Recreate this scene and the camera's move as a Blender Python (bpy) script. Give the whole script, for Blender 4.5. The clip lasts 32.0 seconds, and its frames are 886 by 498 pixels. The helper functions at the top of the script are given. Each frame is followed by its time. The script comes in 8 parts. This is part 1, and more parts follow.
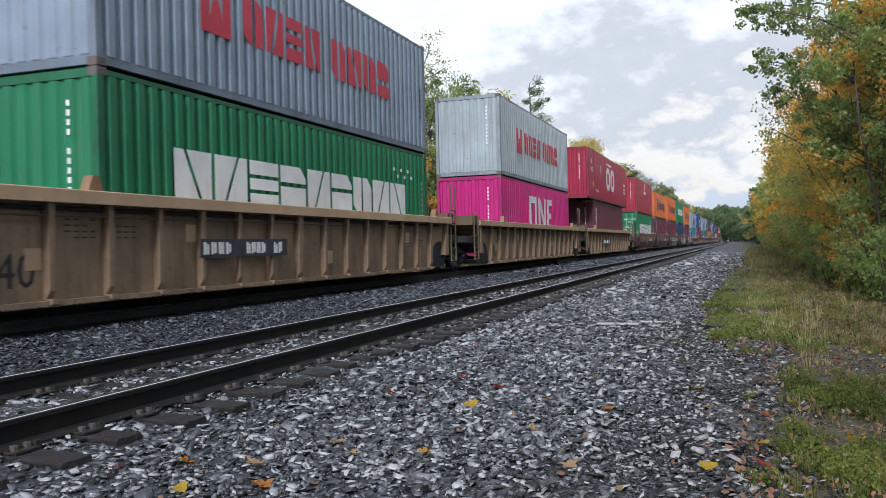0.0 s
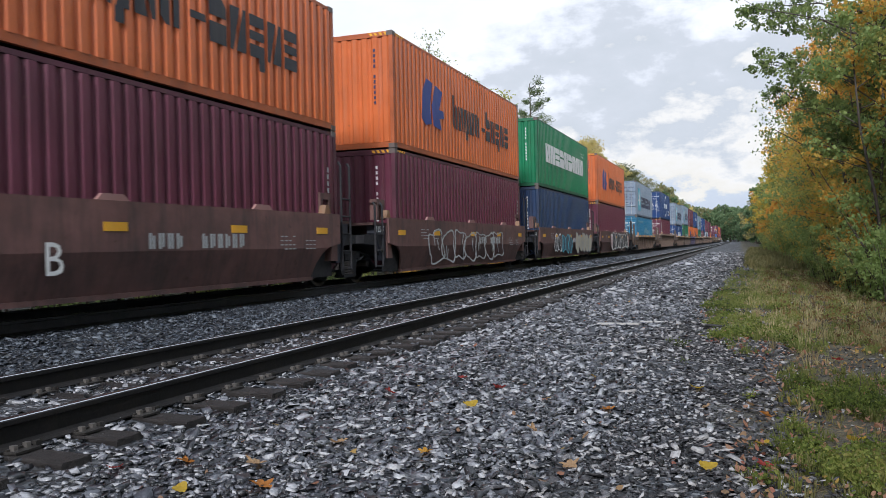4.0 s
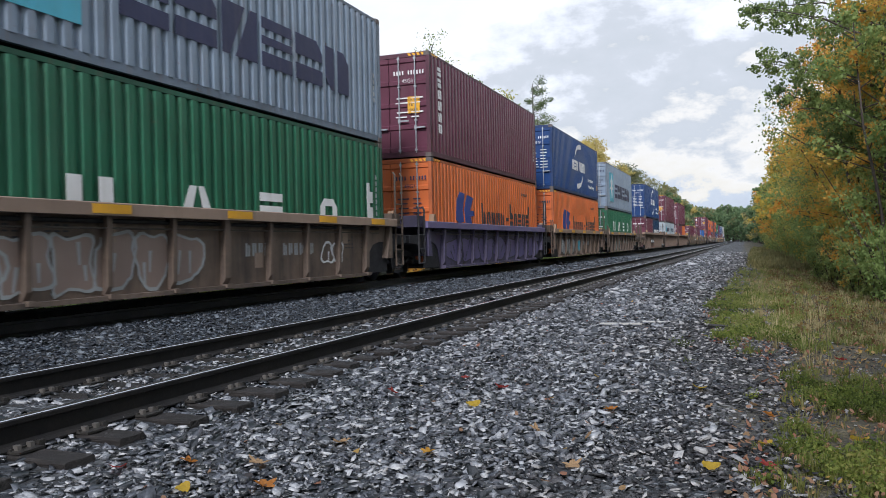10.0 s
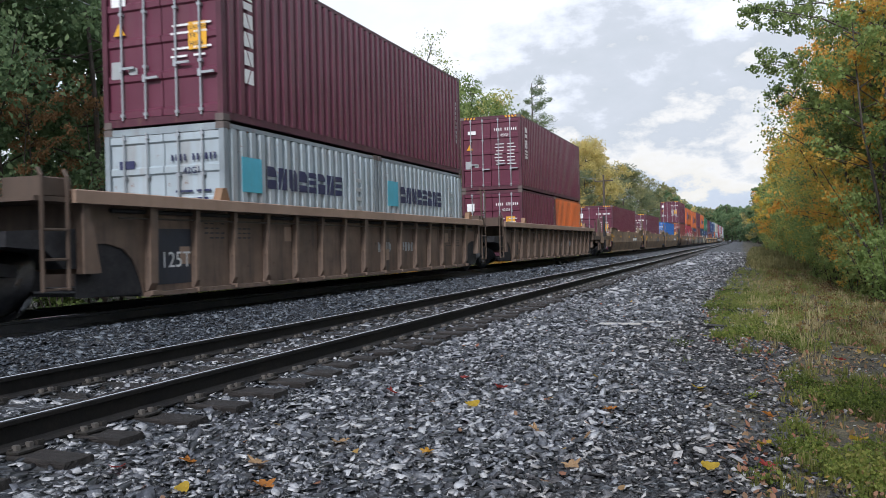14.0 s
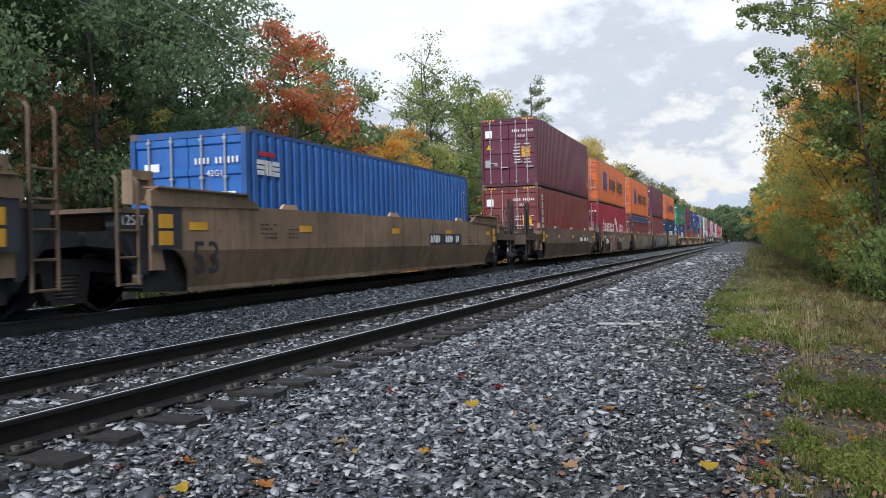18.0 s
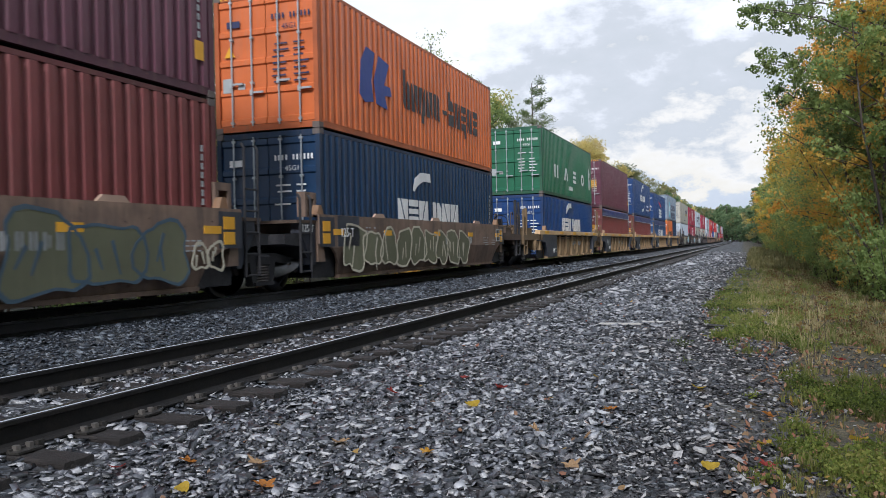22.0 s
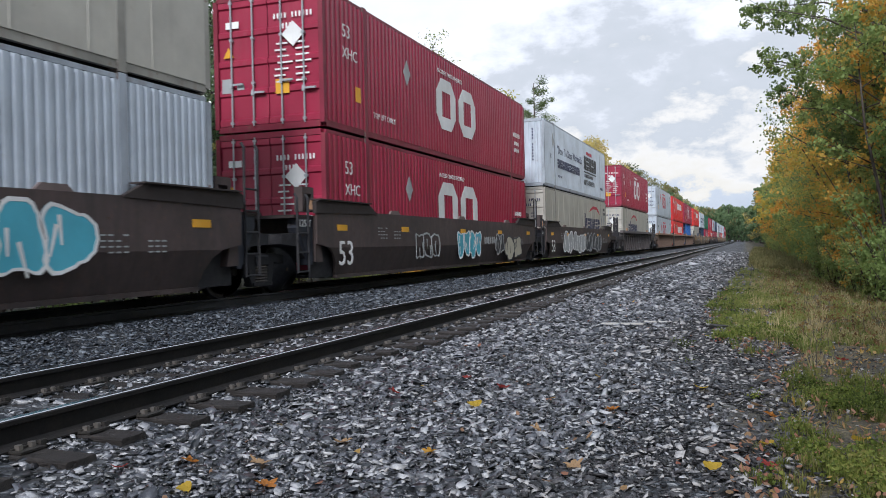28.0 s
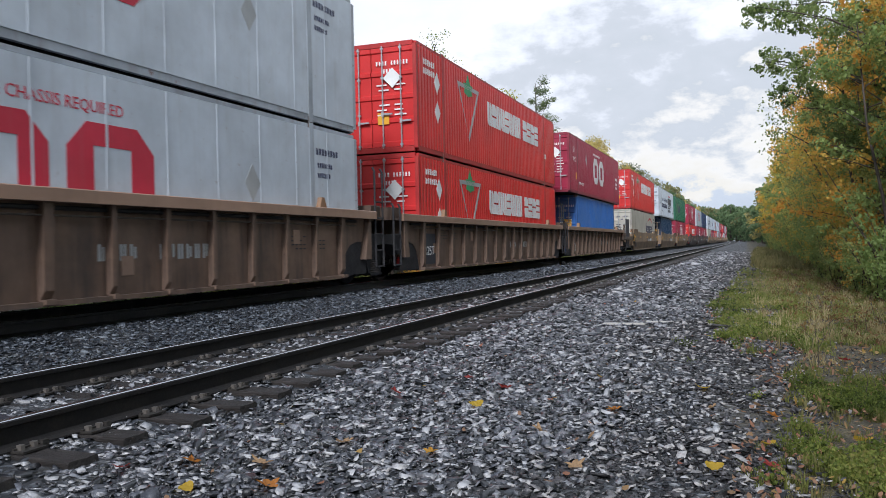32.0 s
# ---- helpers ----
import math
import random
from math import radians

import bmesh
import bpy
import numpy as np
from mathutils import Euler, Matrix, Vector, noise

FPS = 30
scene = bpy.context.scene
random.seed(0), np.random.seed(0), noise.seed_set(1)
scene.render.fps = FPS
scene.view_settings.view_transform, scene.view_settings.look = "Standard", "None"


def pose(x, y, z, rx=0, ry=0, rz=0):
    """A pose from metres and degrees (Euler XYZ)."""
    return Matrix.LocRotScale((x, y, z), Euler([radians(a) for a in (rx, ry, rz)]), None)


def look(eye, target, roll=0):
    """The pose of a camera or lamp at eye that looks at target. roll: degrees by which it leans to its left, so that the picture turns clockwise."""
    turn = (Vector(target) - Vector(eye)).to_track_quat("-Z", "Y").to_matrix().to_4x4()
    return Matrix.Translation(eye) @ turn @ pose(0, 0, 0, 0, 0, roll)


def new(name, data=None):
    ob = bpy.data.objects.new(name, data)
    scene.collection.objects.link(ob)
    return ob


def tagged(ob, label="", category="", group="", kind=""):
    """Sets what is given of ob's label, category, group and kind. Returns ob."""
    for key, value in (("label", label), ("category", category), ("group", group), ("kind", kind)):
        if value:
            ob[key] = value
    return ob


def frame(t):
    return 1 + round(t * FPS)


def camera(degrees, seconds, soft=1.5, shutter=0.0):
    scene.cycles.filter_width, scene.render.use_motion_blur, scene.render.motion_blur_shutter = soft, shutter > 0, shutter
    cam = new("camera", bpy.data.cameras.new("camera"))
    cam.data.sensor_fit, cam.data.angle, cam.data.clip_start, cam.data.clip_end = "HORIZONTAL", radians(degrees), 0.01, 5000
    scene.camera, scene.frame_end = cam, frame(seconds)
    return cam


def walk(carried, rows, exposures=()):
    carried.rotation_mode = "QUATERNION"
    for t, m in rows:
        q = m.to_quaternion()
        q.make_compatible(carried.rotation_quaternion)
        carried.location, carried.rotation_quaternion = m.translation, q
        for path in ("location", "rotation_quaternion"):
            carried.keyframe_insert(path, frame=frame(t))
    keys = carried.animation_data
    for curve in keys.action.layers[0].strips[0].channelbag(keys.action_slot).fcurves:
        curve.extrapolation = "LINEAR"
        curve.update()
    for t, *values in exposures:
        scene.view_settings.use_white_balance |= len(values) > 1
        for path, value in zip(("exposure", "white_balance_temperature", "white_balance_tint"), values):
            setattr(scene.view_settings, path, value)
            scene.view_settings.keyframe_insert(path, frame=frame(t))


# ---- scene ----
# The camera stands beside two tracks. x: to the right of the tracks, y: along them, z: up from the near rails' top.
EYE = Vector((0, 0, 0.98))
cam = camera(56.35, 32.0, soft=0.4, shutter=0.08)
SWAY = ((0, 0), (3.5, 0), (5.5, .5), (7, 1), (8, 3), (9, 5), (11, 4.5), (12, 4), (14.5, 3.2), (17, 2), (20, 1.5), (21.2, 1.2),
        (22, 3.5), (22.5, 6), (23, 9), (23.5, 12), (24, 13), (25, 13), (25.5, 12.5), (26.5, 9), (27.5, 7), (30, 7.5), (31, 8), (32, 10))


def heading(sway):
    yaw = radians(19.797) + sway / 1463.7
    return look(EYE, EYE + Vector((-math.sin(yaw), math.cos(yaw), math.tan(radians(-0.173)))), -1.33)


walk(cam, [(t, heading(s)) for t, s in SWAY], exposures=((0, 0.15, 5850, 12), (32, 0.15, 5850, 12)))

# ---- light ----
SUN_AZ, SUN_EL = radians(172), radians(36)
world = bpy.data.worlds.new("sky")
scene.world = world
world.use_nodes = True
wn, wl = world.node_tree.nodes, world.node_tree.links
wn.clear()


def wnode(kind, **vals):
    n = wn.new(kind)
    for k, v in vals.items():
        n.inputs[k].default_value = v
    return n


sky = wn.new("ShaderNodeTexSky")
sky.sky_type, sky.sun_disc, sky.sun_elevation, sky.sun_rotation = "NISHITA", False, SUN_EL, SUN_AZ
geo = wn.new("ShaderNodeTexCoord")
# broken cloud: long soft banks, thinnest to the left of the tracks
def sky_noise(offset, scale, detail, rough, tall):
    mp = wn.new("ShaderNodeMapping")
    mp.inputs["Location"].default_value, mp.inputs["Scale"].default_value = offset, (1.0, 1.0, tall)
    wl.new(geo.outputs["Generated"], mp.inputs["Vector"])
    t = wnode("ShaderNodeTexNoise", Scale=scale, Detail=detail, Roughness=rough, Distortion=0.1)
    wl.new(mp.outputs["Vector"], t.inputs["Vector"])
    return t.outputs["Fac"]


def sky_ramp(fac, stops):
    r = wn.new("ShaderNodeValToRGB")
    while len(r.color_ramp.elements) < len(stops):
        r.color_ramp.elements.new(0.5)
    for e, (pos, col) in zip(r.color_ramp.elements, stops):
        e.position, e.color = pos, (*col, 1)
    wl.new(fac, r.inputs[0])
    return r.outputs["Color"]


def smath(op, a, b):
    m = wn.new("ShaderNodeMath"); m.operation = op
    for sock, v in ((m.inputs[0], a), (m.inputs[1], b)):
        if isinstance(v, float):
            sock.default_value = v
        else:
            wl.new(v, sock)
    return m.outputs[0]


cover = sky_ramp(sky_noise((0.3, 0.1, 0.0), 4.0, 7.0, 0.55, 2.4), ((0.28, (0.45, 0.45, 0.45)), (0.40, (1, 1, 1))))
high = wn.new("ShaderNodeSeparateXYZ")
wl.new(geo.outputs["Generated"], high.inputs[0])
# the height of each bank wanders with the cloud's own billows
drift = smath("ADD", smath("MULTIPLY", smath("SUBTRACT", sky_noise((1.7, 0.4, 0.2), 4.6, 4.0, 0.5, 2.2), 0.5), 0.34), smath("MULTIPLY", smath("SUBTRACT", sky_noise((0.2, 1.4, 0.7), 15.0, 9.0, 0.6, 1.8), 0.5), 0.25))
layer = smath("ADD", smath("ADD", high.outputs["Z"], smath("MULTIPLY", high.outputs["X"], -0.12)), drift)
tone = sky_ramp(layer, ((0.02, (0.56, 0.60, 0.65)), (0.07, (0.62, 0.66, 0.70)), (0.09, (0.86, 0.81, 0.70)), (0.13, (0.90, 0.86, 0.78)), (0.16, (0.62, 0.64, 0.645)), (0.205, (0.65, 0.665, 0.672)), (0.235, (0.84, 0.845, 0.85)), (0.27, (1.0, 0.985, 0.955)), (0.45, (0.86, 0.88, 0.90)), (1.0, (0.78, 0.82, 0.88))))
bg_sky, bg_cloud, mixs, wout = wn.new("ShaderNodeBackground"), wn.new("ShaderNodeBackground"), wn.new("ShaderNodeMixShader"), wn.new("ShaderNodeOutputWorld")
bg_sky.inputs["Strength"].default_value = 0.13
bg_cloud.inputs["Strength"].default_value = 1.0
wl.new(sky.outputs[0], bg_sky.inputs["Color"])
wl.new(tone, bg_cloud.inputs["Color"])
wl.new(cover, mixs.inputs[0]); wl.new(bg_sky.outputs[0], mixs.inputs[1]); wl.new(bg_cloud.outputs[0], mixs.inputs[2])
wl.new(mixs.outputs[0], wout.inputs["Surface"])

sun = new("sun", bpy.data.lights.new("sun", "SUN"))
sun.data.energy, sun.data.angle, sun.data.color = 3.0, radians(10), (1.0, 0.95, 0.88)
sun.matrix_world = look(Vector((0, 0, 0)), -Vector((math.sin(SUN_AZ) * math.cos(SUN_EL), math.cos(SUN_AZ) * math.cos(SUN_EL), math.sin(SUN_EL))))


# ---- materials ----
MATS = {}


def nodes_of(name):
    m = bpy.data.materials.new(name)
    m.use_nodes = True
    n, l = m.node_tree.nodes, m.node_tree.links
    return m, n, l, n["Principled BSDF"]


def ramp(n, l, fac, stops):
    r = n.new("ShaderNodeValToRGB")
    el = r.color_ramp.elements
    while len(el) < len(stops):
        el.new(0.5)
    for e, (pos, col) in zip(el, stops):
        e.position, e.color = pos, (*col, 1) if len(col) == 3 else col
    l.new(fac, r.inputs[0])
    return r.outputs["Color"]


def noise_tex(n, l, vec, scale, detail=4.0, rough=0.6, stretch=None):
    t = n.new("ShaderNodeTexNoise")
    t.inputs["Scale"].default_value, t.inputs["Detail"].default_value, t.inputs["Roughness"].default_value = scale, detail, rough
    if stretch:
        mp = n.new("ShaderNodeMapping")
        mp.inputs["Scale"].default_value = stretch
        l.new(vec, mp.inputs["Vector"])
        vec = mp.outputs["Vector"]
    l.new(vec, t.inputs["Vector"])
    return t.outputs["Fac"]


def mix(n, l, fac, a, b, how="MIX"):
    m = n.new("ShaderNodeMix")
    m.data_type, m.blend_type = "RGBA", how
    if isinstance(fac, float):
        m.inputs["Factor"].default_value = fac
    else:
        l.new(fac, m.inputs["Factor"])
    for sock, v in ((m.inputs[6], a), (m.inputs[7], b)):
        if isinstance(v, tuple):
            sock.default_value = (*v, 1)
        else:
            l.new(v, sock)
    return m.outputs[2]


def paint(name, col, rough=0.5, wear=(0.16, 0.07, 0.035), amount=0.5, dust=(0.23, 0.20, 0.17), metal=0.0, bump=0.05, low=0.82, soot=0.0):
    """Weathered paint: faded patches, vertical dirt streaks, rust spots, and on request blotches of soot."""
    if name in MATS:
        return MATS[name]
    m, n, l, b = nodes_of(name)
    tc = n.new("ShaderNodeTexCoord").outputs["Object"]
    oi = n.new("ShaderNodeObjectInfo")
    off = n.new("ShaderNodeVectorMath"); off.operation = "ADD"
    sc = n.new("ShaderNodeVectorMath"); sc.operation = "SCALE"; sc.inputs[3].default_value = 7.0
    l.new(oi.outputs["Location"], sc.inputs[0])
    l.new(tc, off.inputs[0])
    v = off.outputs[0]
    fade = ramp(n, l, noise_tex(n, l, v, 0.9, 5), ((0.3, tuple(c * low for c in col)), (0.7, tuple(min(1, c * 1.15 + 0.002) for c in col))))
    streak = noise_tex(n, l, v, 1.0, 5, 0.65, (5.0, 5.0, 0.35))
    sf = ramp(n, l, streak, ((0.52, (0, 0, 0)), (0.80, (amount * 0.6,) * 3)))
    c1 = mix(n, l, sf, fade, dust)
    spots = noise_tex(n, l, v, 6.0, 8, 0.72)
    rf = ramp(n, l, spots, ((0.62, (0, 0, 0)), (0.70, (amount,) * 3)))
    c2 = mix(n, l, rf, c1, wear)
    if soot:
        blot = mix(n, l, 0.5, ramp(n, l, noise_tex(n, l, v, 0.75, 7, 0.62, (1.0, 0.7, 1.3)), ((0.40, (0, 0, 0)), (0.66, (1, 1, 1)))), ramp(n, l, noise_tex(n, l, v, 1.0, 7, 0.7, (3.0, 3.6, 0.5)), ((0.46, (0, 0, 0)), (0.66, (1, 1, 1)))))
        amt = mix(n, l, 1.0 - soot, blot, (0.0, 0.0, 0.0))
        c2 = mix(n, l, amt, c2, (0.030, 0.026, 0.026))
        fine = ramp(n, l, noise_tex(n, l, v, 9.0, 8, 0.75), ((0.55, (0, 0, 0)), (0.72, (0.35, 0.35, 0.35))))
        c2 = mix(n, l, fine, c2, (0.17, 0.085, 0.05))
    l.new(c2, b.inputs["Base Color"])
    rr = n.new("ShaderNodeMapRange")
    rr.inputs["To Min"].default_value, rr.inputs["To Max"].default_value = rough - 0.1, min(1, rough + 0.22)
    l.new(spots, rr.inputs["Value"])
    l.new(rr.outputs[0], b.inputs["Roughness"])
    b.inputs["Metallic"].default_value = metal
    bp = n.new("ShaderNodeBump")
    bp.inputs["Strength"].default_value, bp.inputs["Distance"].default_value = bump * 4, 0.02
    l.new(noise_tex(n, l, v, 2.2, 4), bp.inputs["Height"])
    l.new(bp.outputs["Normal"], b.inputs["Normal"])
    MATS[name] = m
    return m


def leafy(name, cols, rough=0.5, through_=0.52):
    """Leaves: each its own tint; light shines through."""
    if name in MATS:
        return MATS[name]
    m, n, l, b = nodes_of(name)
    g = n.new("ShaderNodeNewGeometry")
    tc = n.new("ShaderNodeTexCoord").outputs["Object"]
    stops = tuple((i / max(1, len(cols) - 1), c) for i, c in enumerate(cols))
    big = noise_tex(n, l, tc, 0.55, 3)
    add = n.new("ShaderNodeMath"); add.operation = "MULTIPLY_ADD"; add.inputs[1].default_value = 0.45
    sub = n.new("ShaderNodeMath"); sub.operation = "MULTIPLY_ADD"; sub.inputs[1].default_value = 1.5; sub.inputs[2].default_value = -0.48
    l.new(big, sub.inputs[0])
    l.new(g.outputs["Random Per Island"], add.inputs[0]); l.new(sub.outputs[0], add.inputs[2])
    col = ramp(n, l, add.outputs[0], stops)
    l.new(col, b.inputs["Base Color"])
    b.inputs["Roughness"].default_value, b.inputs["Specular IOR Level"].default_value = rough + 0.12, 0.3
    tr = n.new("ShaderNodeBsdfTranslucent")
    l.new(col, tr.inputs["Color"])
    mx = n.new("ShaderNodeMixShader"); mx.inputs[0].default_value = through_
    out = n["Material Output"]
    l.new(b.outputs[0], mx.inputs[1]); l.new(tr.outputs[0], mx.inputs[2]); l.new(mx.outputs[0], out.inputs["Surface"])
    MATS[name] = m
    return m


def rough_stuff(name, cols, scale=8.0, rough=0.85, bump=0.5, island=False, metal=0.0, spec=0.5, each=False):
    """Stone, soil, timber: two scales of noise through a colour ramp."""
    if name in MATS:
        return MATS[name]
    m, n, l, b = nodes_of(name)
    tc = n.new("ShaderNodeTexCoord").outputs["Object"]
    fine, coarse = noise_tex(n, l, tc, scale * 6, 6, 0.7), noise_tex(n, l, tc, scale, 3)
    add = n.new("ShaderNodeMath"); add.operation = "MULTIPLY_ADD"; add.inputs[1].default_value = 0.35 if island else 0.5
    half = n.new("ShaderNodeMath"); half.operation = "MULTIPLY"; half.inputs[1].default_value = 0.65 if island else 0.5
    if island:
        g = n.new("ShaderNodeNewGeometry")
        l.new(g.outputs["Random Per Island"], half.inputs[0])
    elif each:
        l.new(n.new("ShaderNodeObjectInfo").outputs["Random"], half.inputs[0])
    else:
        l.new(coarse, half.inputs[0])
    l.new(fine, add.inputs[0]); l.new(half.outputs[0], add.inputs[2])
    col = ramp(n, l, add.outputs[0], tuple((0.22 + 0.56 * i / (len(cols) - 1), c) for i, c in enumerate(cols)))
    l.new(col, b.inputs["Base Color"])
    b.inputs["Roughness"].default_value, b.inputs["Metallic"].default_value = rough, metal
    b.inputs["Specular IOR Level"].default_value = spec
    bp = n.new("ShaderNodeBump")
    bp.inputs["Strength"].default_value, bp.inputs["Distance"].default_value = bump, 0.01
    l.new(fine, bp.inputs["Height"]); l.new(bp.outputs["Normal"], b.inputs["Normal"])
    MATS[name] = m
    return m


STONES = ((0.004, 0.005, 0.006), (0.011, 0.013, 0.017), (0.038, 0.042, 0.053), (0.117, 0.124, 0.144), (0.39, 0.395, 0.41))
STONES_PATH = ((0.006, 0.006, 0.007), (0.015, 0.015, 0.017), (0.035, 0.034, 0.038), (0.089, 0.087, 0.094), (0.38, 0.37, 0.365))
M_STONE_PATH = rough_stuff("dirty_path_stone", STONES_PATH, 9, 0.48, 0.5, island=True, spec=0.5)
M_STONE = rough_stuff("ballast_stone", STONES, 9, 0.33, 0.5, island=True, spec=0.85)
# darker blue-grey stones for the strip below the train
M_STONE_DARK = rough_stuff("oily_track_stone", ((0.007, 0.008, 0.011), (0.013, 0.016, 0.022), (0.026, 0.032, 0.044), (0.056, 0.068, 0.088), (0.15, 0.17, 0.195)), 9, 0.42, 0.5, island=True, spec=0.5)
def tie_wood():
    """Old creosoted timber: dark brown-black, split along the grain, grey where it has dried."""
    m, n, l, b = nodes_of("weathered_tie_wood")
    tc = n.new("ShaderNodeTexCoord").outputs["Object"]
    grain = noise_tex(n, l, tc, 4.0, 9, 0.75, (0.9, 9.0, 9.0))
    worn = noise_tex(n, l, tc, 3.2, 5, 0.65)
    each = n.new("ShaderNodeObjectInfo").outputs["Random"]
    base = ramp(n, l, grain, ((0.34, (0.003, 0.003, 0.003)), (0.46, (0.012, 0.010, 0.009)), (0.58, (0.028, 0.023, 0.021)), (0.70, (0.085, 0.074, 0.068))))
    dry = mix(n, l, ramp(n, l, worn, ((0.45, (0, 0, 0)), (0.7, (0.45, 0.45, 0.45)))), base, (0.055, 0.048, 0.044))
    tone = n.new("ShaderNodeMapRange"); tone.inputs["To Min"].default_value, tone.inputs["To Max"].default_value = 0.0, 0.7
    l.new(each, tone.inputs["Value"])
    l.new(mix(n, l, tone.outputs[0], dry, base), b.inputs["Base Color"])
    b.inputs["Roughness"].default_value, b.inputs["Specular IOR Level"].default_value = 0.6, 0.42
    bp = n.new("ShaderNodeBump"); bp.inputs["Strength"].default_value, bp.inputs["Distance"].default_value = 1.0, 0.03
    l.new(grain, bp.inputs["Height"]); l.new(bp.outputs["Normal"], b.inputs["Normal"])
    MATS["weathered_tie_wood"] = m
    return m


M_TIE = tie_wood()
M_RAIL = rough_stuff("rail_web_steel", ((0.008, 0.008, 0.009), (0.016, 0.015, 0.015), (0.038, 0.031, 0.026)), 4, 0.65, 0.4, spec=0.25)
# far rails: steel colour made paler to lift the train's shade
M_RAIL_FAR = rough_stuff("dusty_rail_steel", ((0.030, 0.032, 0.037), (0.055, 0.056, 0.062), (0.10, 0.095, 0.095)), 4, 0.6, 0.3, spec=0.4)
M_HEAD = rough_stuff("polished_rail_head", ((0.5, 0.51, 0.53), (0.65, 0.66, 0.68), (0.8, 0.8, 0.82)), 3, 0.22, 0.05, metal=1.0)
M_PLATE = rough_stuff("tie_plate_steel", ((0.015, 0.014, 0.013), (0.04, 0.037, 0.034), (0.1, 0.093, 0.085)), 12, 0.45, 0.4, metal=0.4)
M_BLACK = rough_stuff("grimy_black_steel", ((0.016, 0.016, 0.019), (0.034, 0.034, 0.038), (0.065, 0.062, 0.063)), 4, 0.75, 0.4, spec=0.22)
M_WHEEL = rough_stuff("wheel_steel", ((0.03, 0.026, 0.025), (0.07, 0.06, 0.054), (0.12, 0.10, 0.085)), 5, 0.5, 0.3, metal=0.5)
M_TREAD = rough_stuff("bright_wheel_tread", ((0.06, 0.06, 0.065), (0.10, 0.10, 0.105), (0.16, 0.16, 0.165)), 3, 0.35, 0.05, metal=1.0)
M_BARK = rough_stuff("bark", ((0.03, 0.025, 0.02), (0.075, 0.06, 0.05), (0.14, 0.12, 0.10)), 5, 0.9, 0.9)
M_ROD = paint("galvanised_rod", (0.42, 0.45, 0.48), 0.4, metal=0.5, amount=0.3)


# ---- geometry helpers ----
class Geo:
    """Collects boxes, prisms and tubes into one mesh."""

    def __init__(self):
        self.v, self.f = [], []

    def box(self, x0, x1, y0, y1, z0, z1, c=0.0):
        """A box, its four long upright or level edges cut by c where c is given."""
        if c:
            return self.prism([(x0 + c, z0), (x1 - c, z0), (x1, z0 + c), (x1, z1 - c), (x1 - c, z1), (x0 + c, z1), (x0, z1 - c), (x0, z0 + c)], y0, y1, "y")
        o = len(self.v)
        self.v += [(x0, y0, z0), (x1, y0, z0), (x1, y1, z0), (x0, y1, z0), (x0, y0, z1), (x1, y0, z1), (x1, y1, z1), (x0, y1, z1)]
        self.f += [tuple(o + i for i in q) for q in ((0, 3, 2, 1), (4, 5, 6, 7), (0, 1, 5, 4), (1, 2, 6, 5), (2, 3, 7, 6), (3, 0, 4, 7))]
        return self

    def prism(self, prof, a, b, axis):
        """A closed outline, swept from a to b. axis y: outline in x, z; axis x: in y, z; axis z: in x, y."""
        o, k = len(self.v), len(prof)
        put = {"y": lambda p, s: (p[0], s, p[1]), "x": lambda p, s: (s, p[0], p[1]), "z": lambda p, s: (p[0], p[1], s)}[axis]
        self.v += [put(p, a) for p in prof] + [put(p, b) for p in prof]
        self.f += [(o + i, o + (i + 1) % k, o + k + (i + 1) % k, o + k + i) for i in range(k)]
        self.f += [tuple(o + i for i in reversed(range(k))), tuple(o + k + i for i in range(k))]
        return self

    def tube(self, pts, radii, sides=7, cap=True):
        o = len(self.v)
        pts = [Vector(p) for p in pts]
        for i, (p, r) in enumerate(zip(pts, radii)):
            d = (pts[min(i + 1, len(pts) - 1)] - pts[max(i - 1, 0)]).normalized()
            q = d.to_track_quat("Z", "Y").to_matrix()
            for k in range(sides):
                a = 2 * math.pi * k / sides
                self.v.append(tuple(p + q @ Vector((r * math.cos(a), r * math.sin(a), 0))))
        for i in range(len(pts) - 1):
            for k in range(sides):
                k2 = (k + 1) % sides
                self.f.append((o + i * sides + k, o + i * sides + k2, o + (i + 1) * sides + k2, o + (i + 1) * sides + k))
        if cap:
            self.f += [tuple(o + k for k in reversed(range(sides))), tuple(o + (len(pts) - 1) * sides + k for k in range(sides))]
        return self

    def mesh(self, name, mat, smooth=False):
        me = bpy.data.meshes.new(name)
        me.from_pydata(self.v, [], self.f)
        bm = bmesh.new(); bm.from_mesh(me)
        bmesh.ops.recalc_face_normals(bm, faces=bm.faces)
        bm.to_mesh(me); bm.free()
        if mat:
            me.materials.append(mat)
        if smooth:
            me.polygons.foreach_set("use_smooth", [True] * len(me.polygons))
        return me


MESHES = {}


def cached(key, make):
    if key not in MESHES:
        MESHES[key] = make()
    return MESHES[key]


def put(name, mesh, parent=None, m=None, label=""):
    ob = new(name, mesh)
    ob.parent = parent
    if m is not None:
        ob.matrix_basis = m
    if label:
        ob["label"] = label
    if name in ("marking", "graffiti", "lettering"):
        ob["kind"] = "stuff"
    return ob


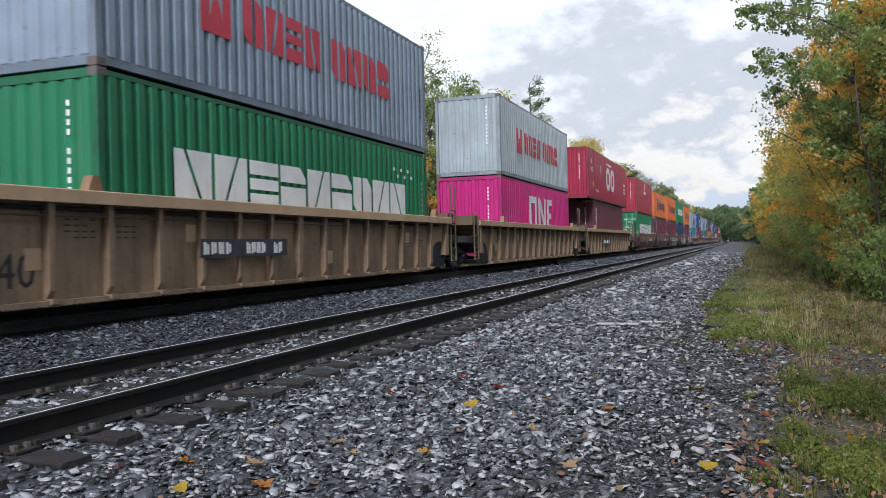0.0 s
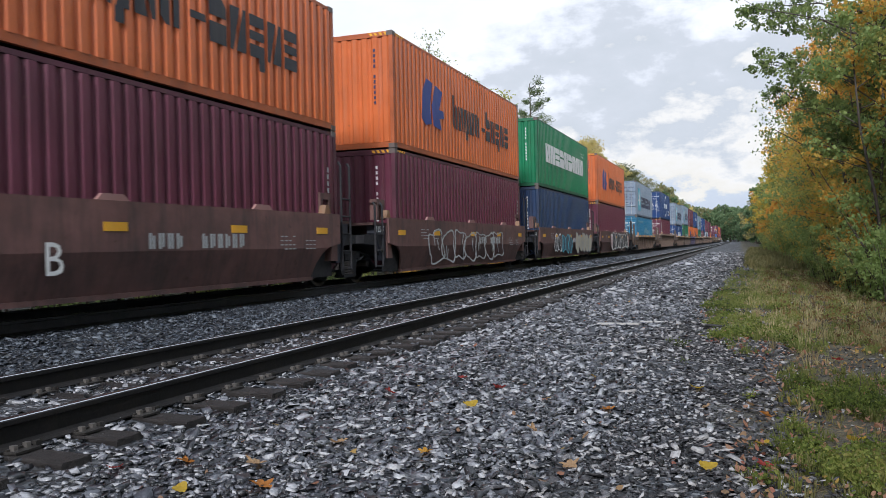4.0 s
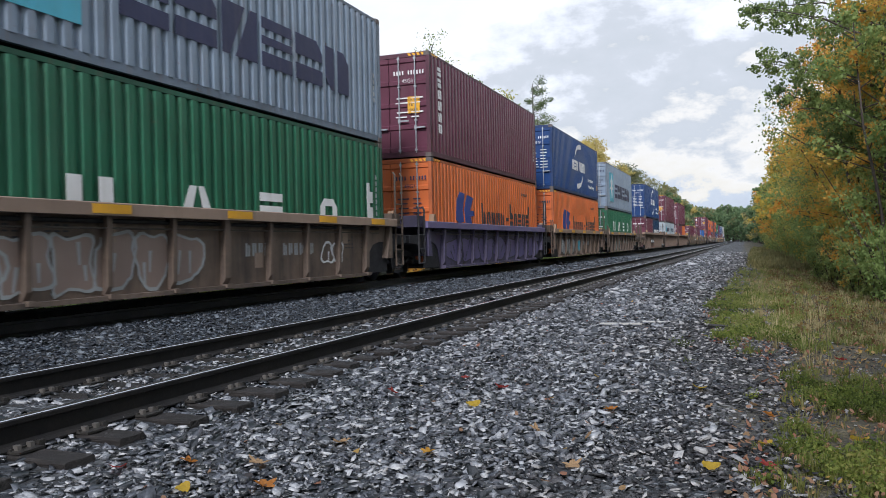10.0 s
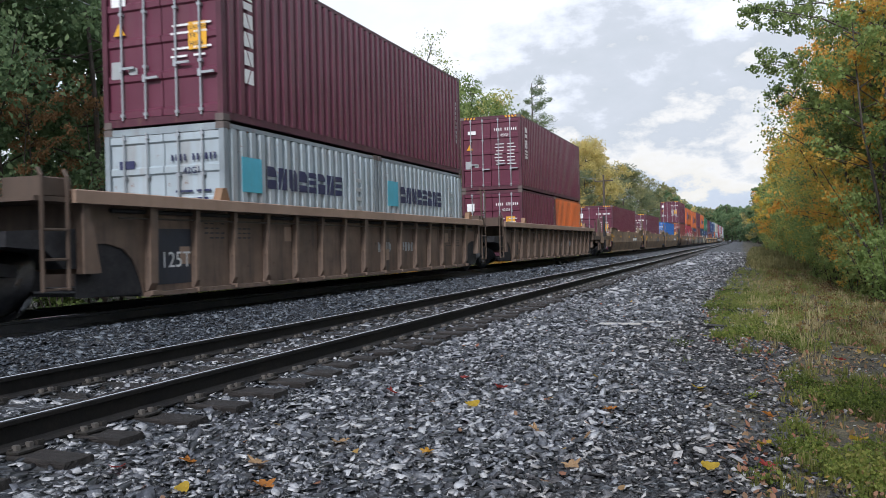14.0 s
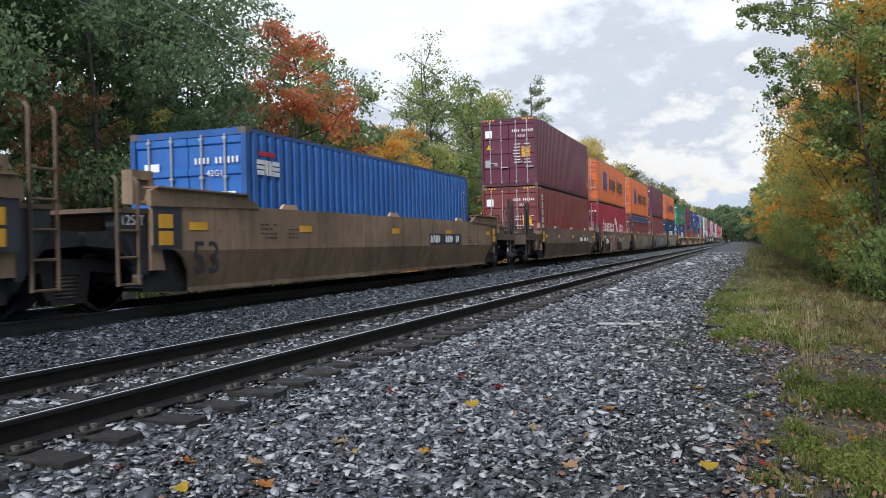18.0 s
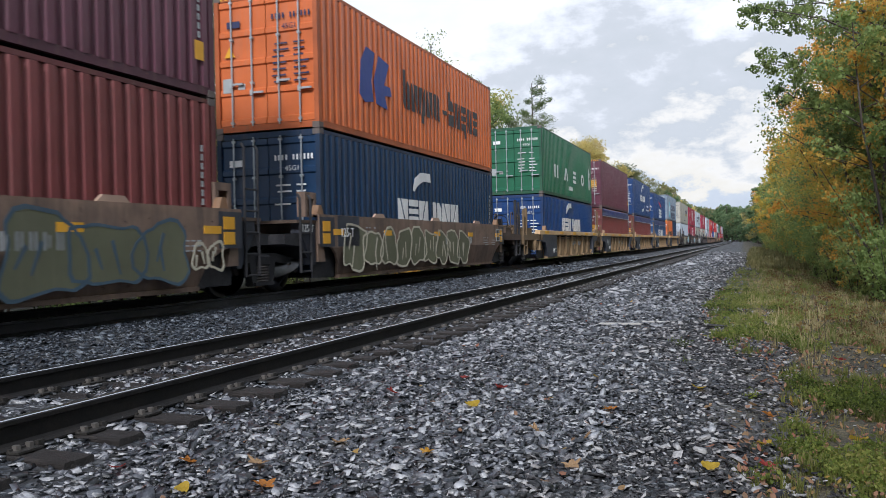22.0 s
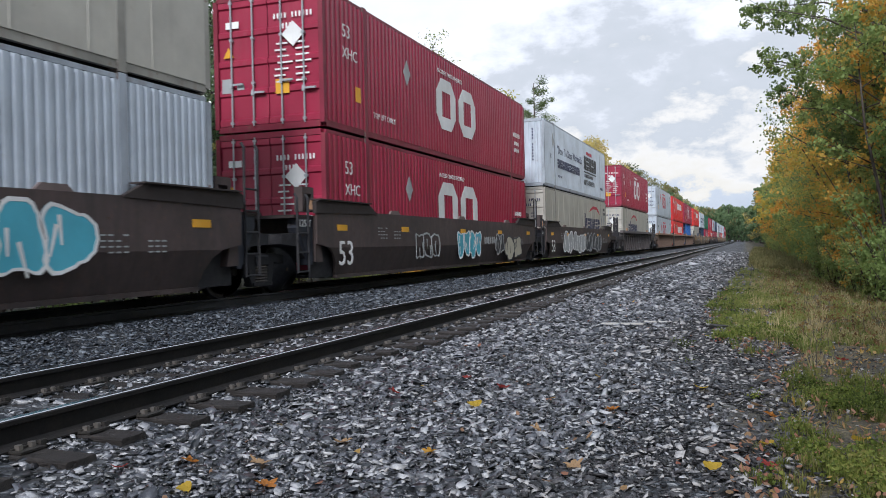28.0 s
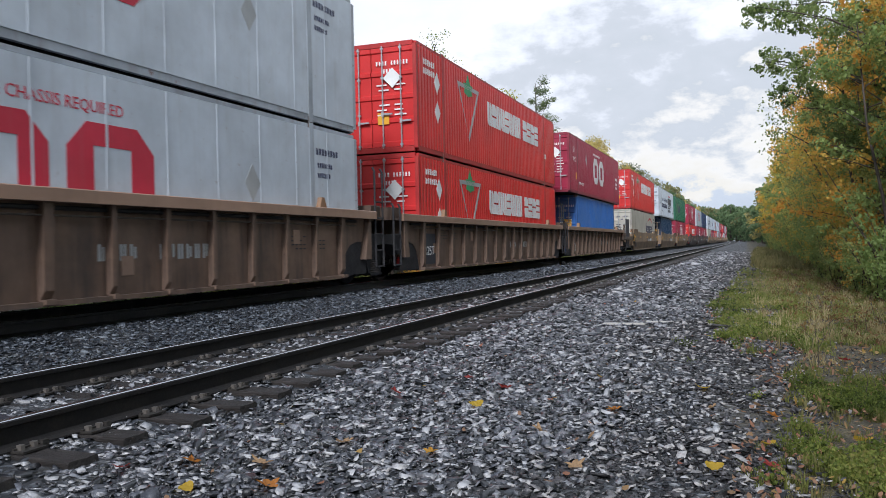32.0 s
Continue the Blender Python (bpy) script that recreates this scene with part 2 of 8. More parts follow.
def quads_mesh(name, verts, mat, per=4):
    """Many loose quads or triangles from an array (n, per, 3)."""
    n = len(verts)
    me = bpy.data.meshes.new(name)
    me.vertices.add(n * per)
    me.vertices.foreach_set("co", np.ascontiguousarray(verts, np.float32).ravel())
    me.loops.add(n * per)
    me.loops.foreach_set("vertex_index", np.arange(n * per, dtype=np.int32))
    me.polygons.add(n)
    me.polygons.foreach_set("loop_start", np.arange(0, n * per, per, dtype=np.int32))
    me.polygons.foreach_set("loop_total", np.full(n, per, dtype=np.int32))
    me.materials.append(mat)
    me.update(calc_edges=True)
    return me


# ---- the lie of the land ----
NEAR_X, FAR_X, FAR_Z = -4.95, -9.186, 0.19
BEND, RADIUS = 372.0, 520.0


def along(x, u):
    """The place and the turn at u metres along the tracks and x to the right of the camera: straight, then a bend to the left."""
    if u <= BEND:
        return Vector((x, u, 0)), 0.0
    a = (u - BEND) / RADIUS
    r = RADIUS + x
    return Vector((-RADIUS + r * math.cos(a), BEND + r * math.sin(a), 0)), math.degrees(a)


PROFILE = ((-400, -0.6), (-14, -0.55), (-11.6, -0.25), (-10.7, 0.012), (-7.75, 0.012), (-7.2, -0.10), (-6.5, -0.232), (-5.75, -0.215), (-4.1, -0.215), (-3.85, -0.245), (-3.4, -0.275), (-2.5, -0.30), (0.2, -0.31), (1.2, -0.36), (2.6, -0.42), (3.6, -0.30), (8, 0.2), (400, 0.6))
PX, PZ = [p[0] for p in PROFILE], [p[1] for p in PROFILE]


def ground_z(x):
    return np.interp(x, PX, PZ)


# ---- ground ----
def ground_material():
    m, n, l, b = nodes_of("ground_cover")
    tc = n.new("ShaderNodeTexCoord").outputs["Object"]
    vor = n.new("ShaderNodeTexVoronoi"); vor.inputs["Scale"].default_value = 26.0
    l.new(tc, vor.inputs["Vector"])
    sepc = n.new("ShaderNodeSeparateColor"); l.new(vor.outputs["Color"], sepc.inputs[0])
    stone = ramp(n, l, sepc.outputs[0], ((0.0, (0.006, 0.007, 0.009)), (0.5, (0.024, 0.028, 0.035)), (0.8, (0.07, 0.08, 0.095)), (1.0, (0.25, 0.26, 0.27))))
    dirt = ramp(n, l, noise_tex(n, l, tc, 14, 8, 0.7), ((0.3, (0.014, 0.012, 0.010)), (0.7, (0.05, 0.045, 0.038))))
    stone = mix(n, l, ramp(n, l, noise_tex(n, l, tc, 1.3, 4), ((0.45, (0, 0, 0)), (0.65, (0.55, 0.55, 0.55)))), stone, dirt)
    turf = ramp(n, l, noise_tex(n, l, tc, 3.0, 12, 0.78), ((0.3, (0.03, 0.027, 0.018)), (0.45, (0.075, 0.065, 0.035)), (0.56, (0.15, 0.125, 0.065)), (0.7, (0.28, 0.21, 0.12))))
    turf = mix(n, l, ramp(n, l, noise_tex(n, l, tc, 70, 6, 0.75), ((0.42, (0.85, 0.85, 0.85)), (0.58, (0, 0, 0)))), turf, (0.012, 0.011, 0.010))
    sep_ = n.new("ShaderNodeSeparateXYZ"); l.new(tc, sep_.inputs[0])
    wob = noise_tex(n, l, tc, 0.55, 5)
    def band(edge, width, right):
        a = n.new("ShaderNodeMath"); a.operation = "MULTIPLY_ADD"; a.inputs[1].default_value = 1.6
        l.new(wob, a.inputs[0]); l.new(sep_.outputs["X"], a.inputs[2])
        r = n.new("ShaderNodeMapRange")
        r.inputs["From Min"].default_value, r.inputs["From Max"].default_value = edge + 0.8 - width, edge + 0.8 + width
        if not right:
            r.inputs["To Min"].default_value, r.inputs["To Max"].default_value = 1.0, 0.0
        l.new(a.outputs[0], r.inputs["Value"])
        return r.outputs[0]
    c = mix(n, l, band(0.05, 0.35, True), stone, turf)
    c = mix(n, l, band(-12.6, 0.5, False), c, turf)
    # paler ground colour under the train lifts the deep shade there
    lifted_bed = n.new("ShaderNodeMath"); lifted_bed.operation = "COMPARE"; lifted_bed.inputs[1].default_value, lifted_bed.inputs[2].default_value = -9.35, 1.42
    l.new(sep_.outputs["X"], lifted_bed.inputs[0])
    c = mix(n, l, lifted_bed.outputs[0], c, mix(n, l, noise_tex(n, l, tc, 9, 6), (0.085, 0.092, 0.108), (0.15, 0.16, 0.185)))
    l.new(c, b.inputs["Base Color"])
    b.inputs["Roughness"].default_value = 0.75
    bp = n.new("ShaderNodeBump"); bp.inputs["Strength"].default_value = 0.9; bp.inputs["Distance"].default_value = 0.03
    l.new(vor.outputs["Distance"], bp.inputs["Height"]); l.new(bp.outputs["Normal"], b.inputs["Normal"])
    return m


def make_ground():
    xs = sorted(set([-1600, -900, -500, -250, -120, -60, -40, -28, -20, -16, -14] + [round(-13 + 0.25 * i, 2) for i in range(72)] + [5.5, 6.5, 8, 10, 14, 20, 40, 80, 160, 400, 900, 1600]))
    ys = [-300, -120, -50, -20, -8, -3, 0] + [0.4 * i for i in range(1, 60)] + [24 * 1.07 ** i for i in range(1, 63)]
    vs = [(x, y, float(ground_z(x)) + (0.035 * noise.noise((x * 0.9, y * 0.9, 0)) + 0.02 * noise.noise((x * 2.7, y * 2.7, 5))) * (1 if abs(x) < 30 else 0)) for y in ys for x in xs]
    w = len(xs)
    fs = [(j * w + i, j * w + i + 1, (j + 1) * w + i + 1, (j + 1) * w + i) for j in range(len(ys) - 1) for i in range(w - 1)]
    me = bpy.data.meshes.new("ground")
    me.from_pydata(vs, [], fs)
    me.materials.append(ground_material())
    me.polygons.foreach_set("use_smooth", [True] * len(me.polygons))
    tagged(new("ground", me), "dark crushed stone ballast running into grassy verge and forest floor", "ground", kind="structure")


make_ground()


def tie_places(y0, y1, seed):
    r, out, y = random.Random(seed), [], y0
    while y < y1:
        out.append(y)
        y += 0.535 + r.uniform(-0.03, 0.03)
    return out


NEAR_TIES, FAR_TIES = tie_places(-16, 95, 4), []


# ---- loose stones ----
def stones_mesh(name, xs, ys, zs, size, mat):
    """Angular flat stones, eight corners each, tumbled at random."""
    k = len(xs)
    rng = np.random.default_rng(len(name) * 7 + k)
    base = np.array([(-1, -1, -1), (1, -1, -1), (1, 1, -1), (-1, 1, -1), (-1, -1, 1), (1, -1, 1), (1, 1, 1), (-1, 1, 1)], float)
    v = base[None] * (1 + rng.uniform(-0.42, 0.3, (k, 8, 3)))
    v *= (np.stack([rng.uniform(0.7, 1.7, k), rng.uniform(0.45, 1.0, k), rng.uniform(0.12, 0.40, k)], 1) * (size * rng.lognormal(0, 0.32, k) * 0.5)[:, None])[:, None, :]
    a, tx, ty = rng.uniform(0, 6.28, k), rng.normal(0, 0.26, k), rng.normal(0, 0.26, k)
    def turn(v, i, j, ang):
        c, s = np.cos(ang)[:, None], np.sin(ang)[:, None]
        p, q = v[..., i] * c - v[..., j] * s, v[..., i] * s + v[..., j] * c
        v[..., i], v[..., j] = p, q
    turn(v, 0, 2, tx); turn(v, 1, 2, ty); turn(v, 0, 1, a)
    v += np.stack([xs, ys, zs], 1)[:, None, :]
    faces = np.array([(4, 5, 6, 7), (0, 1, 5, 4), (1, 2, 6, 5), (2, 3, 7, 6), (3, 0, 4, 7)])
    idx = (faces[None] + (np.arange(k) * 8)[:, None, None]).reshape(-1, 4)
    me = bpy.data.meshes.new(name)
    me.vertices.add(k * 8); me.vertices.foreach_set("co", v.astype(np.float32).ravel())
    me.loops.add(idx.size); me.loops.foreach_set("vertex_index", idx.astype(np.int32).ravel())
    me.polygons.add(len(idx))
    me.polygons.foreach_set("loop_start", np.arange(0, idx.size, 4, dtype=np.int32)); me.polygons.foreach_set("loop_total", np.full(len(idx), 4, np.int32))
    me.materials.append(mat)
    me.update(calc_edges=True)
    return me


def scatter(rng, x0, x1, y0, y1, per):
    k = int((x1 - x0) * (y1 - y0) * per)
    return rng.uniform(x0, x1, k), rng.uniform(y0, y1, k)


def make_ballast():
    rng = np.random.default_rng(5)
    for label, bands in (("loose grey crushed stones between and beside the rails", ((-3.6, 0.4, -4, 3.2, 110, 0.06), (-3.6, 0.5, 3.2, 6.5, 1300, 0.038), (-3.6, 0.5, 6.5, 11, 880, 0.042), (-3.6, 0.5, 11, 18, 380, 0.05), (-3.6, 0.5, 18, 42, 62, 0.08), (-3.4, 0.3, 42, 90, 12, 0.13), (0.4, 2.2, 3.4, 12, 420, 0.028), (0.4, 2.4, 12, 24, 120, 0.04))),
                         ("grey crushed stones in the bed of the empty track", ((-6.7, -3.6, -4, 3.0, 110, 0.06), (-6.7, -3.6, 3.0, 9, 680, 0.042), (-6.7, -3.6, 9, 20, 260, 0.056), (-6.7, -3.6, 20, 45, 60, 0.085))),
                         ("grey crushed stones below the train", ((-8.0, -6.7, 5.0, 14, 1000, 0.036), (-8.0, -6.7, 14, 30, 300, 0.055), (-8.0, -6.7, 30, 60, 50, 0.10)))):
        X, Y, S = [], [], []
        for x0, x1, y0, y1, per, size in bands:
            x, y = scatter(rng, x0, x1, y0, y1, per)
            # thinner on the trodden path and the verge
            keep = rng.uniform(0, 1, len(x)) < np.clip(1.25 - 0.75 * np.clip(x + 0.6, 0, 3), 0.4, 1)
            ties = np.array(NEAR_TIES)
            off = np.abs(y[:, None] - ties[None]).min(1) if len(y) else y
            keep &= ~((np.abs(x - NEAR_X) < 1.34) & (off < 0.13) & (rng.uniform(0, 1, len(x)) < 0.86))
            x, y = x[keep], y[keep]
            X.append(x); Y.append(y); S.append(np.full(len(x), size) * np.where(x > -0.9, 0.72, 1.0))
        x, y, s = np.concatenate(X), np.concatenate(Y), np.concatenate(S)
        z = ground_z(x) + rng.uniform(-0.02, 0.03, len(x))
        # the trodden side is dirtier
        dirty = x + 0.5 * np.sin(y * 0.7) + rng.normal(0, 0.35, len(x)) > -1.0
        for part_, mat, words in ((~dirty, M_STONE_DARK if "below" in label else M_STONE, label), (dirty, M_STONE_PATH, "small dark dirty stones of the trodden path")):
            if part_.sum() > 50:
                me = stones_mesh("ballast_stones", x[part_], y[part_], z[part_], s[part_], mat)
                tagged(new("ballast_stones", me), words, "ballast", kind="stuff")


make_ballast()


# ---- tracks ----
RAIL_PROFILE = [(-0.076, -0.185), (0.076, -0.185), (0.076, -0.174), (0.03, -0.160), (0.009, -0.145), (0.009, -0.048), (0.036, -0.036), (0.037, -0.010), (0.030, -0.001),
                (-0.030, -0.001), (-0.037, -0.010), (-0.036, -0.036), (-0.009, -0.048), (-0.009, -0.145), (-0.03, -0.160), (-0.076, -0.174)]


def swept(prof, xc, z, mat, name):
    us = [-25, 0, 40, 120, 250, BEND] + [BEND + 18 * i for i in range(1, 20)]
    g, k = Geo(), len(prof)
    for u in us:
        p, a = along(xc, u)
        c, s = math.cos(radians(a)), math.sin(radians(a))
        g.v += [(p.x + q[0] * c, p.y + q[0] * s, z + q[1]) for q in prof]
    g.f = [(j * k + i, j * k + (i + 1) % k, (j + 1) * k + (i + 1) % k, (j + 1) * k + i) for j in range(len(us) - 1) for i in range(k)]
    return g.mesh(name, mat)


def tie_mesh(seed):
    r = random.Random(seed)
    g = Geo()
    xs = [-1.3, -0.75, 0, 0.75, 1.3]
    w = 0.115
    prof = []
    for i, x in enumerate(xs):
        o = len(g.v)
        dw, dz = r.uniform(-0.008, 0.008), r.uniform(-0.006, 0.004)
        g.v += [(x, -w + dw, -0.16), (x, w + dw, -0.16), (x, w + dw, dz - 0.012), (x, w - 0.014 + dw, dz), (x, 0.02, dz - 0.006), (x, -w + 0.014 + dw, dz), (x, -w + dw, dz - 0.012)]
        if i:
            g.f += [(o - 7 + j, o - 7 + (j + 1) % 7, o + (j + 1) % 7, o + j) for j in range(7)]
    g.f += [tuple(range(7)), tuple(len(g.v) - 7 + j for j in range(7))]
    return g.mesh("tie", M_TIE)


def make_track(name, xc, z, label, places, y_plates):
    track = new(name)
    track.matrix_basis = pose(0, 0, 0)
    tagged(track, label, "railway track", kind="structure")
    for side in (-0.753, 0.753):
        put("rail", swept(RAIL_PROFILE, xc + side, z, M_RAIL if xc > -7 else M_RAIL_FAR, "rail"), track, label="dark rusty steel rail with a bright worn top")
        put("rail_head", swept([(-0.027, 0), (0.027, 0), (0.032, -0.004), (-0.032, -0.004)], xc + side, z + 0.002, M_HEAD, "rail_head"), track)
    ties = [tie_mesh(i) for i in range(6)]
    plate = Geo().box(-0.17, 0.17, -0.095, 0.095, 0, 0.014).box(-0.095, -0.078, -0.09, 0.09, 0.014, 0.026).box(0.078, 0.095, -0.09, 0.09, 0.014, 0.026).mesh("tie_plate", M_PLATE)
    sg = Geo()
    for sx, sy in ((-0.105, -0.05), (0.105, 0.05), (0.105, -0.05), (-0.105, 0.06)):
        sg.prism([(sx - 0.018, sy - 0.015), (sx + 0.018, sy - 0.015), (sx + 0.022, sy + 0.012), (sx, sy + 0.022), (sx - 0.022, sy + 0.012)], 0.014, 0.044, "z")
    spike = sg.mesh("spike", paint("spike_steel", (0.20, 0.185, 0.17), 0.4, metal=0.6))
    anchor = Geo().box(-0.09, 0.09, -0.02, 0.02, -0.02, 0.012).box(0.07, 0.10, -0.025, 0.025, -0.02, 0.03).mesh("rail_anchor", M_PLATE)
    r = random.Random(name)
    for y in places:
        put("tie", ties[r.randrange(6)], track, pose(xc + r.uniform(-0.11, 0.09), y, z - 0.188 + r.uniform(-0.006, 0.004), 0, 0, r.uniform(-1.2, 1.2)))
        if 2 < y < y_plates:
            for side in (-0.753, 0.753):
                pl = put("tie_plate", plate, track, pose(xc + side, y, z - 0.189, 0, 0, r.uniform(-2, 2)))
                put("spikes", spike, pl)
                put("rail_anchor", anchor, track, pose(xc + side, y + 0.15, z - 0.185))
    return track


make_track("track_near", NEAR_X, 0.0, "empty railway track with dark rails on weathered wooden ties", NEAR_TIES, 26)
make_track("track_far", FAR_X, FAR_Z, "railway track under the passing freight train", FAR_TIES, 0)


# ---- trees ----
GREENS = ((0.085, 0.13, 0.055), (0.155, 0.22, 0.08), (0.25, 0.32, 0.105), (0.38, 0.43, 0.15))
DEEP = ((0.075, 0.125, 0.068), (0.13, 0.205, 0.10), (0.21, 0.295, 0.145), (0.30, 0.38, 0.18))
MIXED = ((0.13, 0.19, 0.065), (0.24, 0.31, 0.10), (0.36, 0.41, 0.13), (0.50, 0.46, 0.15), (0.64, 0.46, 0.14))
YELLOW = ((0.27, 0.29, 0.06), (0.50, 0.41, 0.08), (0.66, 0.47, 0.09), (0.70, 0.38, 0.07))
ORANGE = ((0.36, 0.33, 0.08), (0.60, 0.43, 0.09), (0.72, 0.43, 0.085), (0.70, 0.33, 0.07), (0.52, 0.19, 0.07))
RED = ((0.52, 0.31, 0.08), (0.58, 0.24, 0.085), (0.54, 0.16, 0.075), (0.42, 0.095, 0.07))
PINE = ((0.10, 0.145, 0.07), (0.16, 0.21, 0.09), (0.24, 0.29, 0.12))
PALE = ((0.17, 0.23, 0.085), (0.31, 0.37, 0.135), (0.48, 0.48, 0.19))
BRIGHT_BUSH = ((0.22, 0.28, 0.08), (0.40, 0.43, 0.12), (0.58, 0.52, 0.15), (0.68, 0.48, 0.13))
BRIGHT_GREEN = ((0.16, 0.24, 0.08), (0.28, 0.37, 0.12), (0.42, 0.50, 0.17))
# greyed leaf tints that carry the haze of distance in their colour
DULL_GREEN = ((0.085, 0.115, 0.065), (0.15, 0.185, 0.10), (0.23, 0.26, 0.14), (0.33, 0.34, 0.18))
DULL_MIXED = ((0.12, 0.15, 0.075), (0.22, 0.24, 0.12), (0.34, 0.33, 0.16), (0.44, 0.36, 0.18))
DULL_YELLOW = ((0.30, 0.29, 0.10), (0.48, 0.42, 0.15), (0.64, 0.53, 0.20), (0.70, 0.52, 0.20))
RUST = ((0.20, 0.13, 0.06), (0.32, 0.19, 0.09), (0.42, 0.24, 0.12))
TINTS = {"dull_green": DULL_GREEN, "dull_mixed": DULL_MIXED, "dull_yellow": DULL_YELLOW, "bush": BRIGHT_BUSH, "fresh": BRIGHT_GREEN, "rust": RUST, "green": GREENS, "mixed": MIXED, "yellow": YELLOW, "orange": ORANGE, "red": RED, "pine": PINE, "pale": PALE, "deep": DEEP}


def leaf_cloud(rng, centres, radii, per, size, droop=0.3, slim=0.34):
    """Folded diamond leaves strewn through clumps, as two triangles each in one quad."""
    n = len(centres) * per
    d = rng.normal(0, 1, (n, 3)); d /= np.linalg.norm(d, axis=1)[:, None]
    c = np.repeat(centres, per, 0) + d * (np.repeat(radii, per)[:, None] * (rng.uniform(0, 1, n) ** 0.45)[:, None]) * np.array([1, 1, 0.72])
    u = rng.normal(0, 1, (n, 3)); u[:, 2] -= droop; u /= np.linalg.norm(u, axis=1)[:, None]
    w = np.cross(u, rng.normal(0, 1, (n, 3))); w /= np.linalg.norm(w, axis=1)[:, None]
    s = (size * rng.uniform(0.6, 1.35, n))[:, None]
    nrm = np.cross(u, w) * s * 0.16
    return np.stack([c - u * s * 0.55, c + w * s * slim + nrm, c + u * s * 0.55, c - w * s * slim + nrm], 1)


def tree_parts(seed, height, spread, clumps, per, leaf, tint, bare=0.28, trunk_r=0.13, lean=0.0, twigs=True):
    """Meshes of a broadleaf tree: a tapered forked trunk with limbs, and a crown of loose leaf clumps."""
    rng, r = np.random.default_rng(seed), random.Random(seed)
    g = Geo()
    tips = []
    top = Vector((lean * height, r.uniform(-0.4, 0.4), height * 0.9))
    pts = [Vector((0, 0, -0.3)), Vector((0.02, 0, 0.3))] + [top * f + Vector((r.uniform(-0.15, 0.15), r.uniform(-0.15, 0.15), 0)) * f * 2 for f in (0.25, 0.45, 0.65, 0.85, 1.0)]
    g.tube(pts, [trunk_r * k for k in (1.5, 1.1, 0.9, 0.7, 0.5, 0.3, 0.1)], 7)
    limbs = max(9, int(height * 1.7))
    for i in range(limbs):
        f = bare + (0.97 - bare) * (i + r.random()) / limbs
        base = top * f
        az = i * 2.4 + r.uniform(-0.5, 0.5)
        ln = spread * (1.15 - 0.75 * abs(f - 0.45) / 0.55) * r.uniform(0.65, 1.1)
        rise = r.uniform(0.15, 0.7) * ln
        dirv = Vector((math.cos(az) * ln, math.sin(az) * ln, rise))
        mid = base + dirv * 0.5 + Vector((0, 0, -0.06 * ln))
        g.tube([base, mid, base + dirv], [trunk_r * 0.34 * (1.1 - f * 0.6), trunk_r * 0.2, 0.012], 5 if twigs else 3)
        tips += [base + dirv * k for k in (0.55, 0.75, 0.9, 1.02)]
        for _ in range(2):
            e = base + dirv * r.uniform(0.35, 0.8)
            q = e + Vector((r.uniform(-1, 1), r.uniform(-1, 1), r.uniform(-0.2, 0.8))) * ln * 0.35
            if twigs:
                g.tube([e, q], [0.022, 0.008], 4)
            tips.append(q)
    tips = np.array([tuple(t) for t in tips])
    cs = tips[rng.integers(0, len(tips), clumps)] + rng.normal(0, spread * 0.10, (clumps, 3))
    rad = spread * rng.uniform(0.10, 0.24, clumps)
    crown = quads_mesh("crown", leaf_cloud(rng, cs, rad, per, leaf), leafy("leaves_" + tint, TINTS[tint]))
    return g.mesh("trunk", M_BARK, True), crown


def pine_parts(seed, height, spread, leaf):
    rng, r = np.random.default_rng(seed), random.Random(seed)
    g = Geo().tube([(0, 0, -0.3), (0.03, 0, height * 0.5), (0, 0.05, height)], [0.2, 0.12, 0.02], 7)
    cs, rd = [], []
    for i in range(int(height * 2.4)):
        f = 0.28 + 0.70 * (i + r.random()) / (height * 2.4)
        az, ln = r.uniform(0, 6.28), spread * (1.10 - f) ** 0.7 * r.uniform(0.35, 1.2)
        b = Vector((0, 0, height * f)); e = b + Vector((math.cos(az) * ln, math.sin(az) * ln, ln * r.uniform(0.1, 0.55)))
        g.tube([b, e], [0.035, 0.01], 4)
        for k in (0.4, 0.65, 0.85, 1.0):
            cs.append(tuple(b.lerp(e, k) + Vector((r.uniform(-0.15, 0.15), r.uniform(-0.15, 0.15), r.uniform(-0.05, 0.2))))); rd.append(r.uniform(0.25, 0.6))
    v = leaf_cloud(rng, np.array(cs), np.array(rd), 44, leaf * 1.5, 0.0, 0.12)
    mid = v.mean(1, keepdims=True)
    v = mid + (v - mid) * np.array([1, 1, 0.55])
    return g.mesh("trunk", M_BARK, True), quads_mesh("crown", v, leafy("leaves_pine", PINE))


def plant(kind, label, meshes, m, group="", category="tree"):
    t = new(kind)
    t.matrix_basis = m
    put(meshes[0].name.split(".")[0], meshes[0], t)
    put(meshes[1].name.split(".")[0], meshes[1], t)
    tagged(t, label, category, group)
    return t


WORDS = {"green": "green leafy broadleaf tree", "mixed": "broadleaf tree with green leaves turning yellow", "yellow": "broadleaf tree in golden yellow autumn leaf",
         "orange": "broadleaf tree in orange autumn leaf", "red": "maple tree in red and orange autumn leaf", "pine": "dark green pine with open branches", "pale": "slender tree with thin pale yellow-green leaves"}


